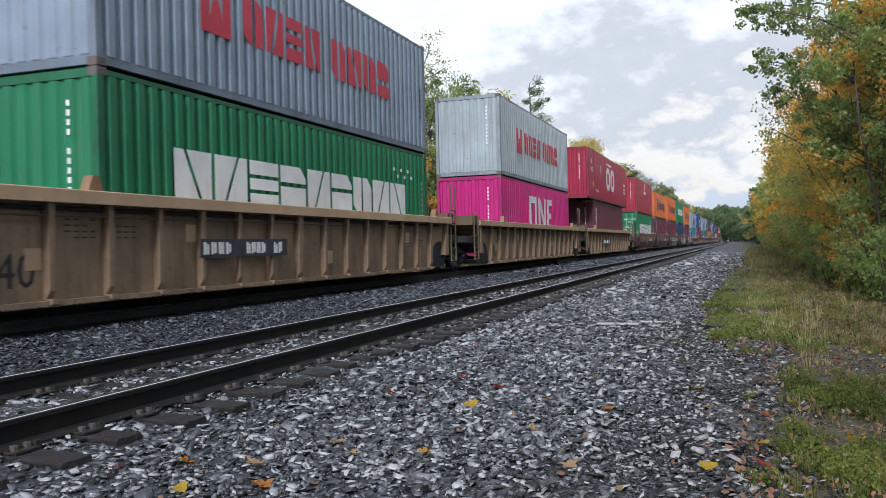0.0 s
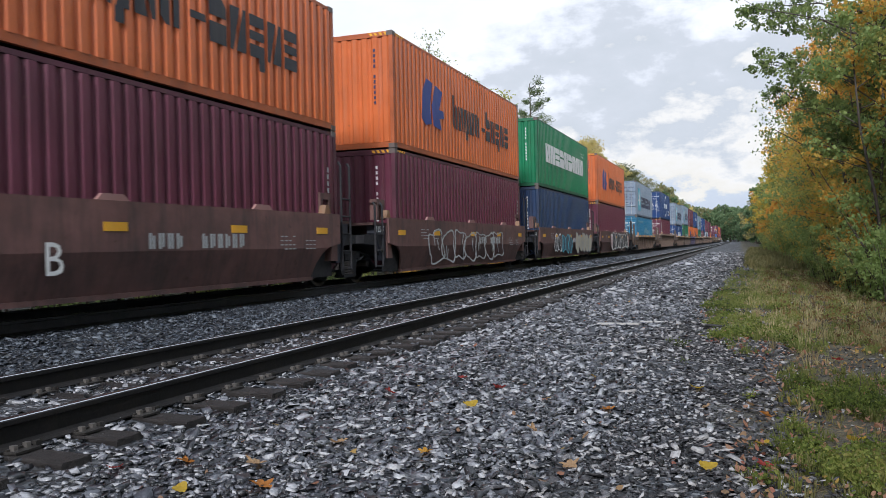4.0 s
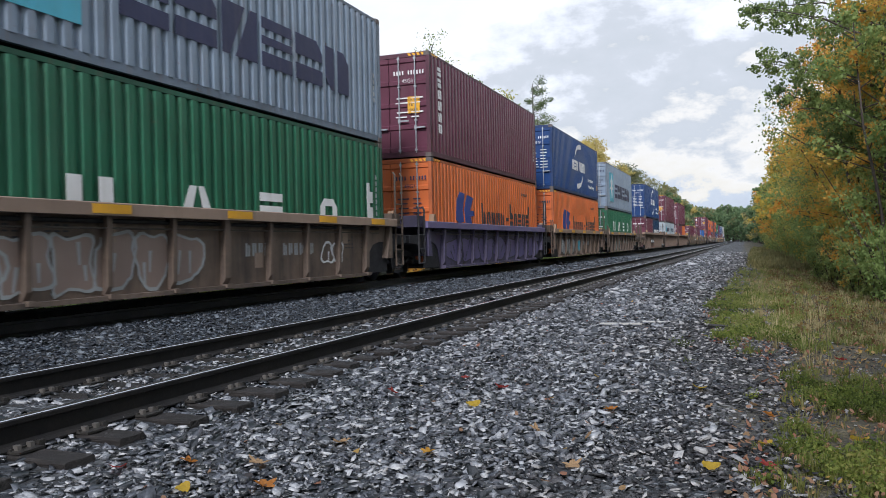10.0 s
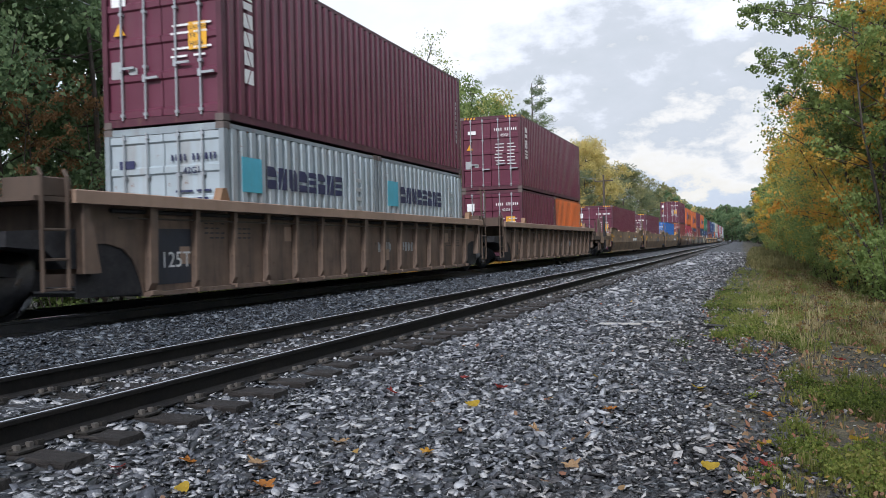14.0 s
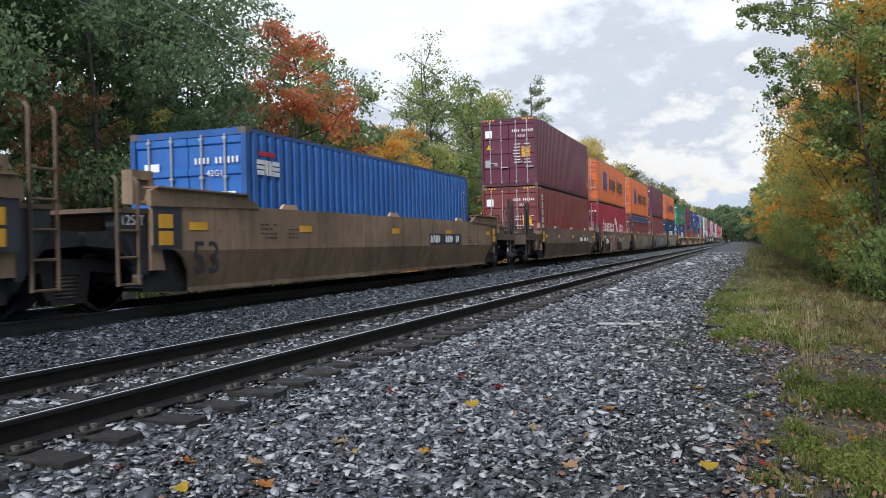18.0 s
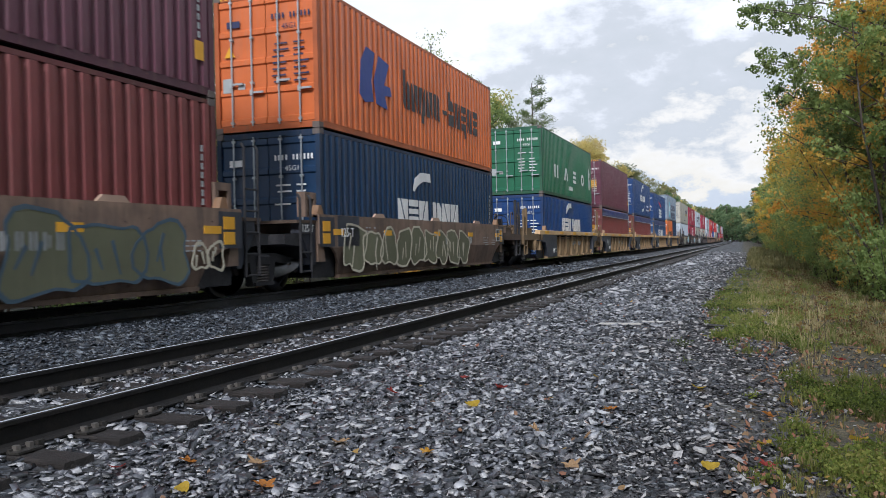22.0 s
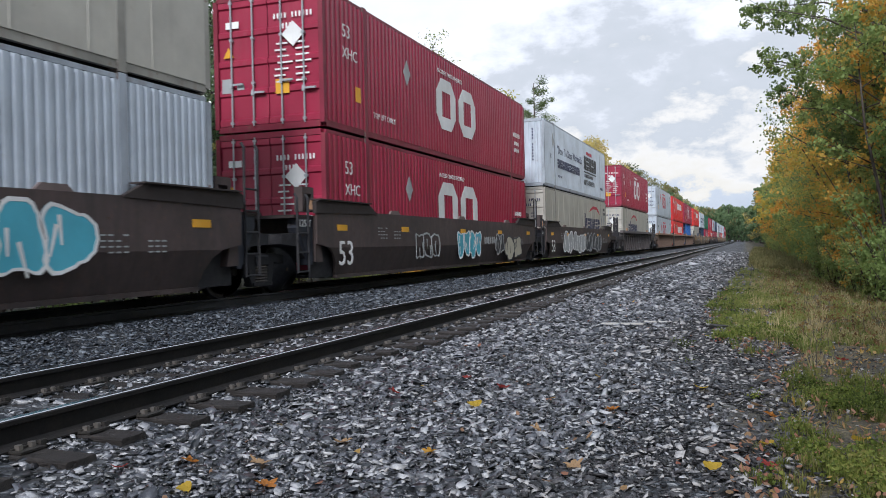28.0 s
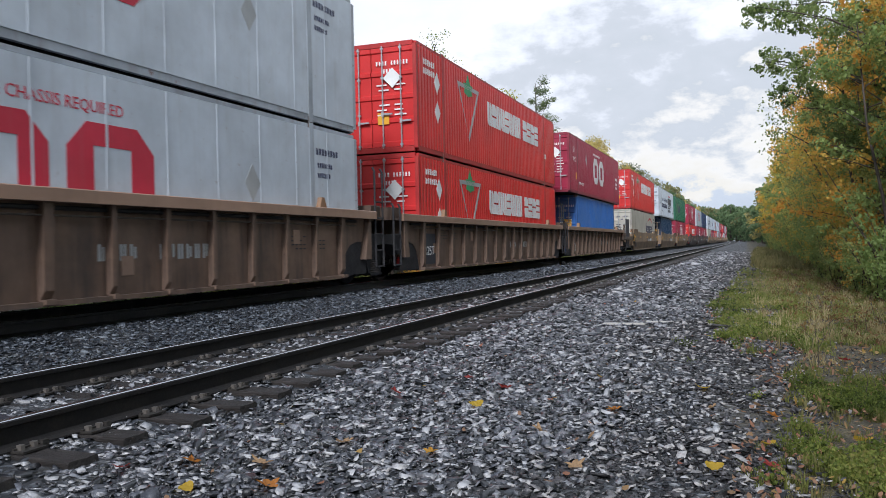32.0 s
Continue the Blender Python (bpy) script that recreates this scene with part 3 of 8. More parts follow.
def make_trees():
    r = random.Random(11)
    near = {t: [tree_parts(20 + i + 10 * j, 8.6 + 1.4 * i, 2.7, 210, 54, 0.078, t, 0.08, 0.10, -0.05) for i in range(2)] for j, t in enumerate(("green", "mixed", "yellow", "orange"))}
    mid = {t: [tree_parts(50 + i + 10 * j, 9.5, 2.8, 90, 24, 0.24, t, 0.06, 0.12, -0.04) for i in range(2)] for j, t in enumerate(("green", "mixed", "yellow", "orange"))}
    # the wood beside the stony path
    y = 17.0
    while y < 150:
        step = 2.4 if y < 60 else 4.4
        for x in (4.75, 7.2) if y > 21 else (7.2,):
            t = r.choices(("green", "mixed", "yellow", "orange"), (5, 4, 1.2, 2.4))[0]
            if x < 5 and 20 < y < 29.5:
                t = r.choice(("green", "green", "mixed"))
            elif x < 5 and 31 < y < 35.5:
                t = "orange"
            elif y > 52:
                t = r.choices(("green", "mixed", "yellow", "orange"), (3, 3, 3, 1.6))[0]
            plant("broadleaf_tree", WORDS[t] + " by the path", (near if (x < 5 and y < 50) or y < 31 else mid)[t][r.randrange(2)], pose(x + r.uniform(-0.5, 0.7), y + r.uniform(-0.8, 0.8), -0.35, r.uniform(-3, 3), r.uniform(-5, 1), r.uniform(-60, 60)) @ Matrix.Scale(r.uniform(0.85, 1.1) * (1.3 if x > 6 else 1.0), 4), "trees beside the path")
        y += step
    # undergrowth along its edge
    shrubs = {t: [shrub_parts(300 + i + 10 * j, t) for i in range(2)] for j, t in enumerate(("green", "mixed", "yellow", "orange", "fresh"))}
    y = 14.0
    while y < 130:
        t = r.choices(("fresh", "green", "mixed", "yellow", "orange"), (6, 2, 3, 0.9, 0.9))[0]
        s = r.uniform(0.5, 1.2)
        plant("shrub", "leafy %s undergrowth shrub at the wood's edge" % ("green" if t in ("green", "fresh") else "yellowing"), shrubs[t][r.randrange(2)], pose((2.55 if y > 21 else 3.1) + 0.75 * s + r.uniform(-0.3, 0.5), y, -0.42, 0, 0, r.uniform(0, 360)) @ Matrix.Scale(s, 4), "shrubs beside the path", "shrub")
        y += 0.95 if y < 50 else 2.4
    for x, y, t, sc in ((2.75, 18.6, "fresh", 0.8), (3.0, 19.6, "fresh", 1.1), (2.7, 20.5, "mixed", 0.8), (2.85, 21.6, "fresh", 1.0), (2.6, 22.6, "fresh", 0.7), (2.75, 23.8, "orange", 0.75), (2.6, 25.2, "fresh", 0.85), (2.5, 27.5, "mixed", 0.7), (2.4, 30.0, "fresh", 0.8)):
        plant("shrub", "low %s shrub spreading onto the verge" % {"fresh": "green", "mixed": "yellowing", "orange": "orange"}[t], shrubs[t][0], pose(x, y, -0.42, 0, 0, y * 97) @ Matrix.Scale(sc, 4), "shrubs beside the path", "shrub")
    bushes = {t: [shrub_parts(340 + i + 10 * j, t, 0.042, 100, 62) for i in range(2)] for j, t in enumerate(("fresh", "bush", "yellow", "orange"))}
    y = 23.5
    while y < 70:
        t = r.choices(("fresh", "bush", "yellow", "orange"), (7, 4, 0.6, 1.6))[0]
        sc = r.uniform(1.5, 2.3)
        plant("shrub", "tall leafy %s bush before the wood" % {"fresh": "green", "bush": "yellowing", "yellow": "golden", "orange": "orange"}[t], bushes[t][r.randrange(2)], pose(3.55 + r.uniform(-0.3, 0.4), y, -0.4, 0, 0, r.uniform(0, 360)) @ Matrix.Scale(sc, 4), "shrubs beside the path", "shrub")
        y += 1.5 if y < 45 else 2.6
    plant("broadleaf_tree", WORDS["green"] + " by the path", near["green"][1], pose(5.5, 21.8, -0.3, 0, 0, 40) @ Matrix.Scale(1.15, 4), "trees beside the path")
    # one tree leans its long limbs out over the path
    plant("broadleaf_tree", "green broadleaf tree with long limbs over the path", leaning_tree(), pose(4.75, 23.5, -0.35), "trees beside the path")
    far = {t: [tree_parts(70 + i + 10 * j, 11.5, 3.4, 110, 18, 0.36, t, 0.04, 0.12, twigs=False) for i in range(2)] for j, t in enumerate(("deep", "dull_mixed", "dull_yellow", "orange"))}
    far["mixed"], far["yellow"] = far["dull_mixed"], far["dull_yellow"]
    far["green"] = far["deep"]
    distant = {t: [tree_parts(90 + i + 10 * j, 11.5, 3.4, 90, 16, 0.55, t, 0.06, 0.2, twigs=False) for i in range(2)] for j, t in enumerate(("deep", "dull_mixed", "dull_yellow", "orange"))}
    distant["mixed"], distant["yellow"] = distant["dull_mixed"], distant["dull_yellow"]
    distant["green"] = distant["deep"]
    y = 150.0
    while y < 470:
        t = r.choices(("green", "mixed", "yellow", "orange"), (6, 4, 1.5, 1))[0]
        plant("broadleaf_tree", WORDS[t] + " far along the path", distant[t][r.randrange(2)], pose(5.0 + r.uniform(-0.8, 1.2), y, -0.3, 0, 0, r.uniform(0, 360)), "trees beside the path")
        y += 5.5
    # the wood behind the train: kind, distance from the path, along it, height
    tints = ("green", "mixed", "yellow", "orange", "red", "pale")
    wood = {t: [tree_parts(120 + i + 10 * j, 12.0, 3.1, 230, 46, 0.15, t, 0.10, 0.17) for i in range(2)] for j, t in enumerate(tints)}
    # farther on, haze is put into the leaf colours: paler and greyer
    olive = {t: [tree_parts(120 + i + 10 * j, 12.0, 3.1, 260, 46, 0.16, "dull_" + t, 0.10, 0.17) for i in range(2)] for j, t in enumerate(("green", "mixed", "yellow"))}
    wood["pale"] = [tree_parts(171 + i, 12.0, 2.6, 90, 26, 0.10, "pale", 0.2, 0.13) for i in range(2)]
    thicket = {t: [tree_parts(220 + i + 10 * j, 12.0, 3.3, 240, 46, 0.112, t, 0.02, 0.09) for i in range(2)] for j, t in enumerate(("deep", "mixed", "orange"))}
    thicket["green"] = thicket["deep"]
    pines = [pine_parts(5 + i, 13.0, 3.2, 0.17) for i in range(2)]
    spots = ((17.2, 30.0, "red", 11.4), (19.5, 33.5, "green", 12.2), (16.5, 37.5, "orange", 7.4), (20.0, 38.5, "green", 12.6), (17.5, 41.0, "orange", 8.6), (19.0, 46.5, "pale", 12.0), (19.5, 51.5, "pale", 16.2), (18.0, 49.0, "mixed", 9.0), (20.5, 55.0, "green", 14.6), (19.0, 60.0, "green", 14.8),
             (20.0, 66.0, "mixed", 15.3), (19.5, 72.0, "green", 14.2), (19.0, 79.0, "pine", 17.2), (20.5, 87.0, "pine", 15.2), (17.0, 70.0, "orange", 8.0), (21.0, 87.0, "green", 13.4), (17.0, 82.0, "green", 9.5), (18.5, 104, "yellow", 15.0), (19.5, 112, "yellow", 15.8), (18.8, 108, "yellow", 16.2), (17.5, 96, "green", 11.0),
             (20, 122, "mixed", 15.0), (19, 134, "green", 15.5), (19.5, 148, "mixed", 16.2), (20, 162, "green", 16.5), (20, 178, "mixed", 16.5), (20, 194, "green", 16.0), (17.0, 58.0, "orange", 6.5), (17.5, 53.0, "green", 7.5), (17.3, 64, "mixed", 7.5), (17.0, 90, "yellow", 7.0))
    for x, y, t, h in spots:
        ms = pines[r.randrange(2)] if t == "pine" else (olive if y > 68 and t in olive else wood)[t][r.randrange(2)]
        s = h / (13.0 if t == "pine" else 12.0)
        plant("pine_tree" if t == "pine" else "broadleaf_tree", WORDS[t] + " behind the train", ms, pose(-x, y, -0.5, 0, 0, r.uniform(0, 360)) @ Matrix.Scale(s, 4), "trees behind the train")
    y = 9.0
    while y < 60:
        for x in (16.3, 20.5, 26.0):
            if (x > 20 and (x < 25 or y > 24)) or y < 24 and x < 18:
                t = r.choices(("green", "mixed", "orange"), (9, 1.2, 0.0))[0]
                h = r.uniform(12.0, 14.5) if y < 25 else r.uniform(9.0, 10.5)
                if x == 16.3:
                    plant("broadleaf_tree", WORDS["green"] + " behind the train", thicket["green"][r.randrange(2)], pose(-19.3 + r.uniform(-0.6, 0.6), y + 1.5, -0.5, 0, 0, r.uniform(0, 360)) @ Matrix.Scale(1.2, 4), "trees behind the train")
                plant("broadleaf_tree", WORDS[t] + " behind the train", (thicket if x < 18 else far)[t][r.randrange(2)], pose(-x + r.uniform(-1, 1), y + r.uniform(-1, 1), -0.5, 0, 0, r.uniform(0, 360)) @ Matrix.Scale(h / 12.0, 4), "trees behind the train")
        y += 2.9
    # unseen trees beside and behind the camera, added to darken the near train
    for i in range(22):
        t = r.choices(("green", "mixed", "orange"), (5, 2, 1))[0]
        plant("broadleaf_tree", WORDS[t] + " added out of view", mid[t][i % 2], pose((6.4 if i % 2 else 9.0) + r.uniform(-0.4, 0.8), -40 + i * 2.5, -0.2, 0, 0, r.uniform(0, 360)) @ Matrix.Scale(r.uniform(1.2, 1.6), 4), "trees beside the path")
    # slim saplings stand bare-stemmed before the wood
    stems = [sapling_parts(400 + i, tint) for i, tint in enumerate(("orange", "bush", "fresh", "rust"))]
    for x, y, k, rz, sc in ((3.15, 21.4, 2, 10, 1.15), (3.2, 22.6, 0, 110, 1.2), (3.05, 23.6, 2, 230, 1.1), (3.1, 26.2, 0, 330, 1.2), (3.55, 24.2, 0, 20, 1.0), (3.75, 25.4, 1, 140, 1.05), (3.45, 27.0, 2, 75, 1.1), (3.9, 28.2, 0, 200, 1.1), (3.6, 30.5, 1, 300, 1.0), (4.1, 32.0, 0, 260, 1.2), (3.8, 35.5, 0, 30, 1.0), (4.0, 40.0, 1, 90, 1.1)):
        plant("sapling", "slim sapling with dark bare stem and %s leaves" % ("orange", "yellowing", "green")[k], stems[k], pose(x, y, -0.38, 0, 0, rz) @ Matrix.Scale(sc, 4), "saplings at the wood's edge", "tree")
    for x, y, k, rz, sc in ((-15.4, 15.3, 3, 40, 1.0), (-15.7, 16.8, 3, 160, 0.9), (-15.2, 13.8, 3, 250, 0.8), (-15.1, 19.0, 1, 80, 0.9), (-15.3, 21.5, 1, 10, 0.8), (-15.2, 24.5, 2, 300, 0.9), (-15.0, 27.0, 3, 120, 0.7)):
        plant("sapling", "slim sapling with %s leaves before the dark wood" % ("orange", "yellowing", "green", "rusty brown")[k], stems[k], pose(x, y, -0.5, 0, 0, rz) @ Matrix.Scale(sc, 4), "saplings behind the train", "tree")
    y = 60.0
    while y < 200:
        t = r.choices(("green", "mixed"), (6, 3))[0]
        plant("broadleaf_tree", WORDS[t] + " behind the train", far[t][r.randrange(2)], pose(-26 + r.uniform(-2, 2), y, -0.5, 0, 0, r.uniform(0, 360)), "trees behind the train")
        y += 7
    y = 11.0
    while y < 110:
        t = r.choices(("green", "mixed", "yellow", "orange"), (5, 4, 1.5, 1.5))[0]
        plant("shrub", "leafy %s undergrowth shrub behind the train" % ("green" if t == "green" else "yellowing"), shrubs[t][r.randrange(2)], pose(-14.6 + r.uniform(-1, 0.6), y, -0.55, 0, 0, r.uniform(0, 360)) @ Matrix.Scale(r.uniform(0.8, 1.5), 4), "shrubs behind the train", "shrub")
        y += 3.4
    y = 205.0
    while y < 372:
        t = r.choices(("green", "mixed", "yellow"), (6, 3, 1))[0]
        plant("broadleaf_tree", WORDS[t] + " far behind the train", distant[t][r.randrange(2)], pose(-20 + r.uniform(-1.5, 1.5), y, -0.5, 0, 0, r.uniform(0, 360)) @ Matrix.Scale(1.35, 4), "trees behind the train")
        y += 7
    for i in range(40):
        t = r.choices(("green", "mixed"), (7, 2))[0]
        plant("broadleaf_tree", WORDS[t] + " far behind the bend", distant[t][r.randrange(2)], pose(-34 + i * 1.6 + r.uniform(-1, 1), 560 + r.uniform(-30, 30), -0.5, 0, 0, r.uniform(0, 360)) @ Matrix.Scale(r.uniform(1.7, 2.2), 4), "trees at the bend")
    # the wood where the tracks bend away
    for i in range(60):
        u = 392 + i * 5.5
        p, a = along(7.0 + r.uniform(0, 6), u)
        t = r.choices(("green", "mixed"), (7, 2))[0]
        plant("broadleaf_tree", WORDS[t] + " at the far bend", distant[t][r.randrange(2)], pose(p.x, p.y, -0.4, 0, 0, r.uniform(0, 360)) @ Matrix.Scale(r.uniform(1.3, 1.7), 4), "trees at the bend")


def sapling_parts(seed, tint):
    """A slim leaning stem with a few whippy branches and sparse layered leaves."""
    rng, r = np.random.default_rng(seed), random.Random(seed)
    lean = Vector((-0.10, 0.04, 1.0))
    g, cs, rd = Geo(), [], []
    g.tube([(0, 0, -0.2)] + [tuple(lean * z + Vector((0.08 * math.sin(z * 1.3), 0.06 * math.cos(z), 0))) for z in (0.8, 2.0, 3.4, 4.8, 6.0)], [0.045, 0.038, 0.032, 0.025, 0.016, 0.006], 6)
    for i in range(16):
        z = r.uniform(1.4, 5.8)
        a, ln = i * 2.4, r.uniform(0.6, 1.6) * (1.1 - 0.09 * z)
        b = lean * z
        e = b + Vector((math.cos(a) * ln, math.sin(a) * ln, ln * r.uniform(0.2, 0.8)))
        g.tube([tuple(b), tuple(b.lerp(e, 0.55) + Vector((0, 0, 0.06))), tuple(e)], [0.014, 0.009, 0.003], 4)
        for k in (0.45, 0.65, 0.85, 1.0):
            q = b.lerp(e, k)
            cs.append((q.x, q.y, q.z)); rd.append(r.uniform(0.14, 0.30))
    v = leaf_cloud(rng, np.array(cs), np.array(rd), 30, 0.078, 0.5, 0.38)
    return g.mesh("trunk", M_BARK, True), quads_mesh("crown", v, leafy("leaves_" + tint, TINTS[tint]))


def shrub_parts(seed, tint, leaf=0.085, clumps=60, per=26):
    """A low bush: several thin stems and leaves down to the ground."""
    rng, r = np.random.default_rng(seed), random.Random(seed)
    g, tips = Geo(), []
    for i in range(12):
        a, ln = i * 2.4, r.uniform(0.8, 1.9)
        e = Vector((math.cos(a) * ln * 0.5, math.sin(a) * ln * 0.5, ln))
        g.tube([(0.1 * math.cos(a), 0.1 * math.sin(a), -0.1), e * 0.5 + Vector((0, 0, 0.1)), e], [0.018, 0.012, 0.005], 4)
        tips += [tuple(e * k) for k in (0.25, 0.5, 0.75, 1.0)]
    tips = np.array(tips)
    cs = tips[rng.integers(0, len(tips), clumps)] + rng.normal(0, 0.12, (clumps, 3))
    cs[:, 2] = np.maximum(cs[:, 2], 0.12)
    return g.mesh("stalk", M_BARK), quads_mesh("leaves", leaf_cloud(rng, cs, rng.uniform(0.12, 0.34, clumps), per, leaf), leafy("leaves_" + tint, TINTS[tint]))


def leaning_tree():
    rng, r = np.random.default_rng(77), random.Random(77)
    g = Geo().tube([(0.2, 0, -0.3), (0.1, 0, 2.5), (-0.3, 0, 5.0), (-0.9, 0.2, 7.6), (-1.4, 0.2, 9.5)], [0.14, 0.11, 0.09, 0.06, 0.02], 8)
    cs, rd = [], []
    for z, reach, dy in ((4.6, 3.2, -0.5), (5.2, 3.6, 0.6), (5.9, 3.9, -0.3), (6.4, 4.0, 1.2), (7.0, 4.1, -1.0), (7.5, 4.0, 0.3), (8.0, 3.7, 0.9), (3.8, 2.4, 0.2), (8.6, 3.0, -0.6)):
        b = Vector((-0.05 * z, 0, z - 1.2))
        pts = [b + Vector((-reach * k, dy * k * 2, 1.5 * k - 0.25 * k * k + r.uniform(-0.1, 0.1))) for k in (0, 0.3, 0.6, 0.85, 1.0)]
        g.tube(pts, [0.045, 0.034, 0.022, 0.012, 0.005], 5)
        for k in range(22):
            f = r.uniform(0.25, 1.0)
            q = pts[int(f * 3.99)].lerp(pts[min(4, int(f * 3.99) + 1)], (f * 3.99) % 1)
            tip = q + Vector((r.uniform(-0.5, 0.2), r.uniform(-0.6, 0.6), r.uniform(-0.25, 0.35)))
            g.tube([q, tip], [0.008, 0.003], 3)
            cs.append(tuple(tip)); rd.append(r.uniform(0.12, 0.26))
    v = leaf_cloud(rng, np.array(cs), np.array(rd) * 1.15, 46, 0.085, 0.6)
    return g.mesh("trunk", M_BARK, True), quads_mesh("crown", v, leafy("leaves_green", GREENS))


make_trees()


# ---- verge: grass, weeds, fallen leaves, bits of wood ----
VERGE_Y, VERGE_X = (0, 5, 6, 7.5, 9, 11, 16, 25, 40, 80, 130), (-0.05, 0.0, 0.1, 0.38, 0.2, -0.3, -0.6, -0.4, -0.1, 0.5, 1.1)


def verge_edge(y):
    return np.interp(y, VERGE_Y, VERGE_X)


def make_verge():
    rng = np.random.default_rng(31)
    def tufts(x, y, per, hgt, wid, name, cols, label, droop=0.55):
        """Tufts of bent blades: each blade two pieces that curve outward from the tuft's foot."""
        n = len(x) * per
        size = np.repeat(rng.lognormal(0, 0.35, len(x)), per)
        a = rng.uniform(0, 6.28, n)
        d = np.stack([np.cos(a), np.sin(a), np.zeros(n)], 1); s = np.stack([-np.sin(a), np.cos(a), np.zeros(n)], 1)
        base = np.stack([np.repeat(x, per), np.repeat(y, per), np.repeat(ground_z(x), per) - 0.01], 1) + d * (rng.uniform(0, 0.35, n) * hgt * size)[:, None]
        h, w = hgt * size * rng.uniform(0.5, 1.25, n), wid * rng.uniform(0.7, 1.4, n)
        lean = rng.uniform(0.05, droop, n)
        up = np.array([0, 0, 1.0])
        mid = base + d * (h * lean * 0.45)[:, None] + up * (h * 0.62)[:, None]
        tip = base + d * (h * (lean + 0.35 * lean))[:, None] + up * (h * (1.0 - 0.55 * lean))[:, None]
        w = w[:, None]
        v = np.concatenate([np.stack([base - s * w, base + s * w, mid + s * w * 0.8, mid - s * w * 0.8], 1), np.stack([mid - s * w * 0.8, mid + s * w * 0.8, tip + s * w * 0.1, tip - s * w * 0.1], 1)], 0)
        tagged(new(name, quads_mesh(name, v, leafy("blades_" + name, cols))), label, "grass", kind="stuff")
    def patch(k, inset, x1, y0, y1, scale=0.55, cut=0.0, soft=0.3, seed=3.0):
        """Places on the verge, thick in drifts and bare between them, up to the wandering edge of the stones."""
        y = y0 * (y1 / y0) ** rng.uniform(0, 1, k)
        e = verge_edge(y) + inset
        x = e + (x1 - e) * rng.uniform(0, 1, k)
        q = np.array([noise.noise((a * scale * 3, b * scale * 1.6, seed)) + 0.5 * noise.noise((a * 5, b * 4, 1.0)) for a, b in zip(x, y)])
        edge = np.clip((x - e) / soft, 0, 1)
        bare = (np.abs(y - 9.8) < 0.9 + 0.5 * np.sin(x * 7)) & (x > 0.15) & (rng.uniform(0, 1, k) < 0.9)
        keep = (q > cut - 0.12 * edge) & (rng.uniform(0, 1, k) < 0.25 + 0.75 * edge) & ~bare
        return x[keep], y[keep]
    GREEN_, OLIVE_ = ((0.05, 0.06, 0.018), (0.16, 0.18, 0.045), (0.38, 0.37, 0.12)), ((0.085, 0.10, 0.032), (0.21, 0.245, 0.07), (0.40, 0.39, 0.14))
    STRAW_ = ((0.20, 0.17, 0.085), (0.42, 0.35, 0.18), (0.66, 0.56, 0.32))
    x, y = patch(2600, -0.05, 2.4, 3.4, 9, cut=0.10)
    tufts(x, y, 16, 0.075, 0.0028, "grass", GREEN_, "short green grass tufts on the verge")
    x, y = patch(5200, -0.1, 2.6, 9.5, 40, cut=0.0)
    tufts(x, y, 14, 0.095, 0.0045, "verge_grass", OLIVE_, "olive green grass along the verge")
    x, y = patch(2600, 0.4, 3.0, 9.0, 60, cut=0.12, seed=8.0)
    tufts(x, y, 16, 0.13, 0.0042, "dry_grass", STRAW_, "dry straw-coloured grass tufts on the verge", 0.9)
    x, y = patch(2600, 0.05, 2.6, 3.6, 24, cut=-0.6, seed=20.0)
    tufts(x, y, 7, 0.06, 0.0032, "thin_grass", ((0.10, 0.085, 0.04), (0.22, 0.21, 0.08), (0.42, 0.36, 0.17)), "thin scattered blades of yellowing grass")
    x, y = patch(1500, 0.1, 3.8, 38, 130, cut=-0.3)
    tufts(x, y, 12, 0.26, 0.02, "far_grass", ((0.10, 0.105, 0.04), (0.20, 0.19, 0.08), (0.36, 0.30, 0.14)), "rough yellowing grass along the far verge")
    # broad green weeds: a drift at the stones' edge and another close by
    def weeds(x, y, size, rad, per, name, cols, label):
        c = np.stack([x, y, ground_z(x) + 0.045], 1)
        tagged(new(name, quads_mesh(name, leaf_cloud(rng, c, rad * rng.uniform(0.6, 1.5, len(x)), per, size, -0.5), leafy("leaves_of_" + name, cols))), label, "weeds", kind="stuff")
    BRIGHT = ((0.02, 0.028, 0.01), (0.06, 0.085, 0.018), (0.14, 0.185, 0.035), (0.27, 0.30, 0.07), (0.32, 0.24, 0.09))
    x, y = patch(2300, 0.0, 1.5, 3.6, 8.2, cut=0.22)
    weeds(x, y, 0.024, 0.07, 22, "weeds", BRIGHT, "low bright green weeds on the verge")
    x, y = patch(1500, -0.15, 0.9, 10.5, 22, cut=0.12, soft=0.25)
    weeds(x, y, 0.034, 0.10, 14, "verge_weeds", BRIGHT, "low bright green weeds along the edge of the stones")
    x, y = patch(900, 0.9, 3.2, 9.5, 40, cut=0.05, seed=12.0)
    weeds(x, y, 0.05, 0.14, 14, "brown_weeds", ((0.06, 0.045, 0.025), (0.16, 0.10, 0.05), (0.28, 0.17, 0.07), (0.22, 0.20, 0.07)), "low brown and rusty dying weeds at the wood's foot")
    x, y = np.array((-0.75, -0.7, -0.62, -0.8, -0.68, 0.02, 0.05, -0.58)), np.array((10.4, 10.55, 10.45, 10.7, 10.3, 7.0, 7.1, 8.9))
    weeds(x, y, 0.022, 0.09, 26, "stray_weed", BRIGHT, "small green weed growing among the stones")
    # dead stalks standing in the grass
    g = Geo()
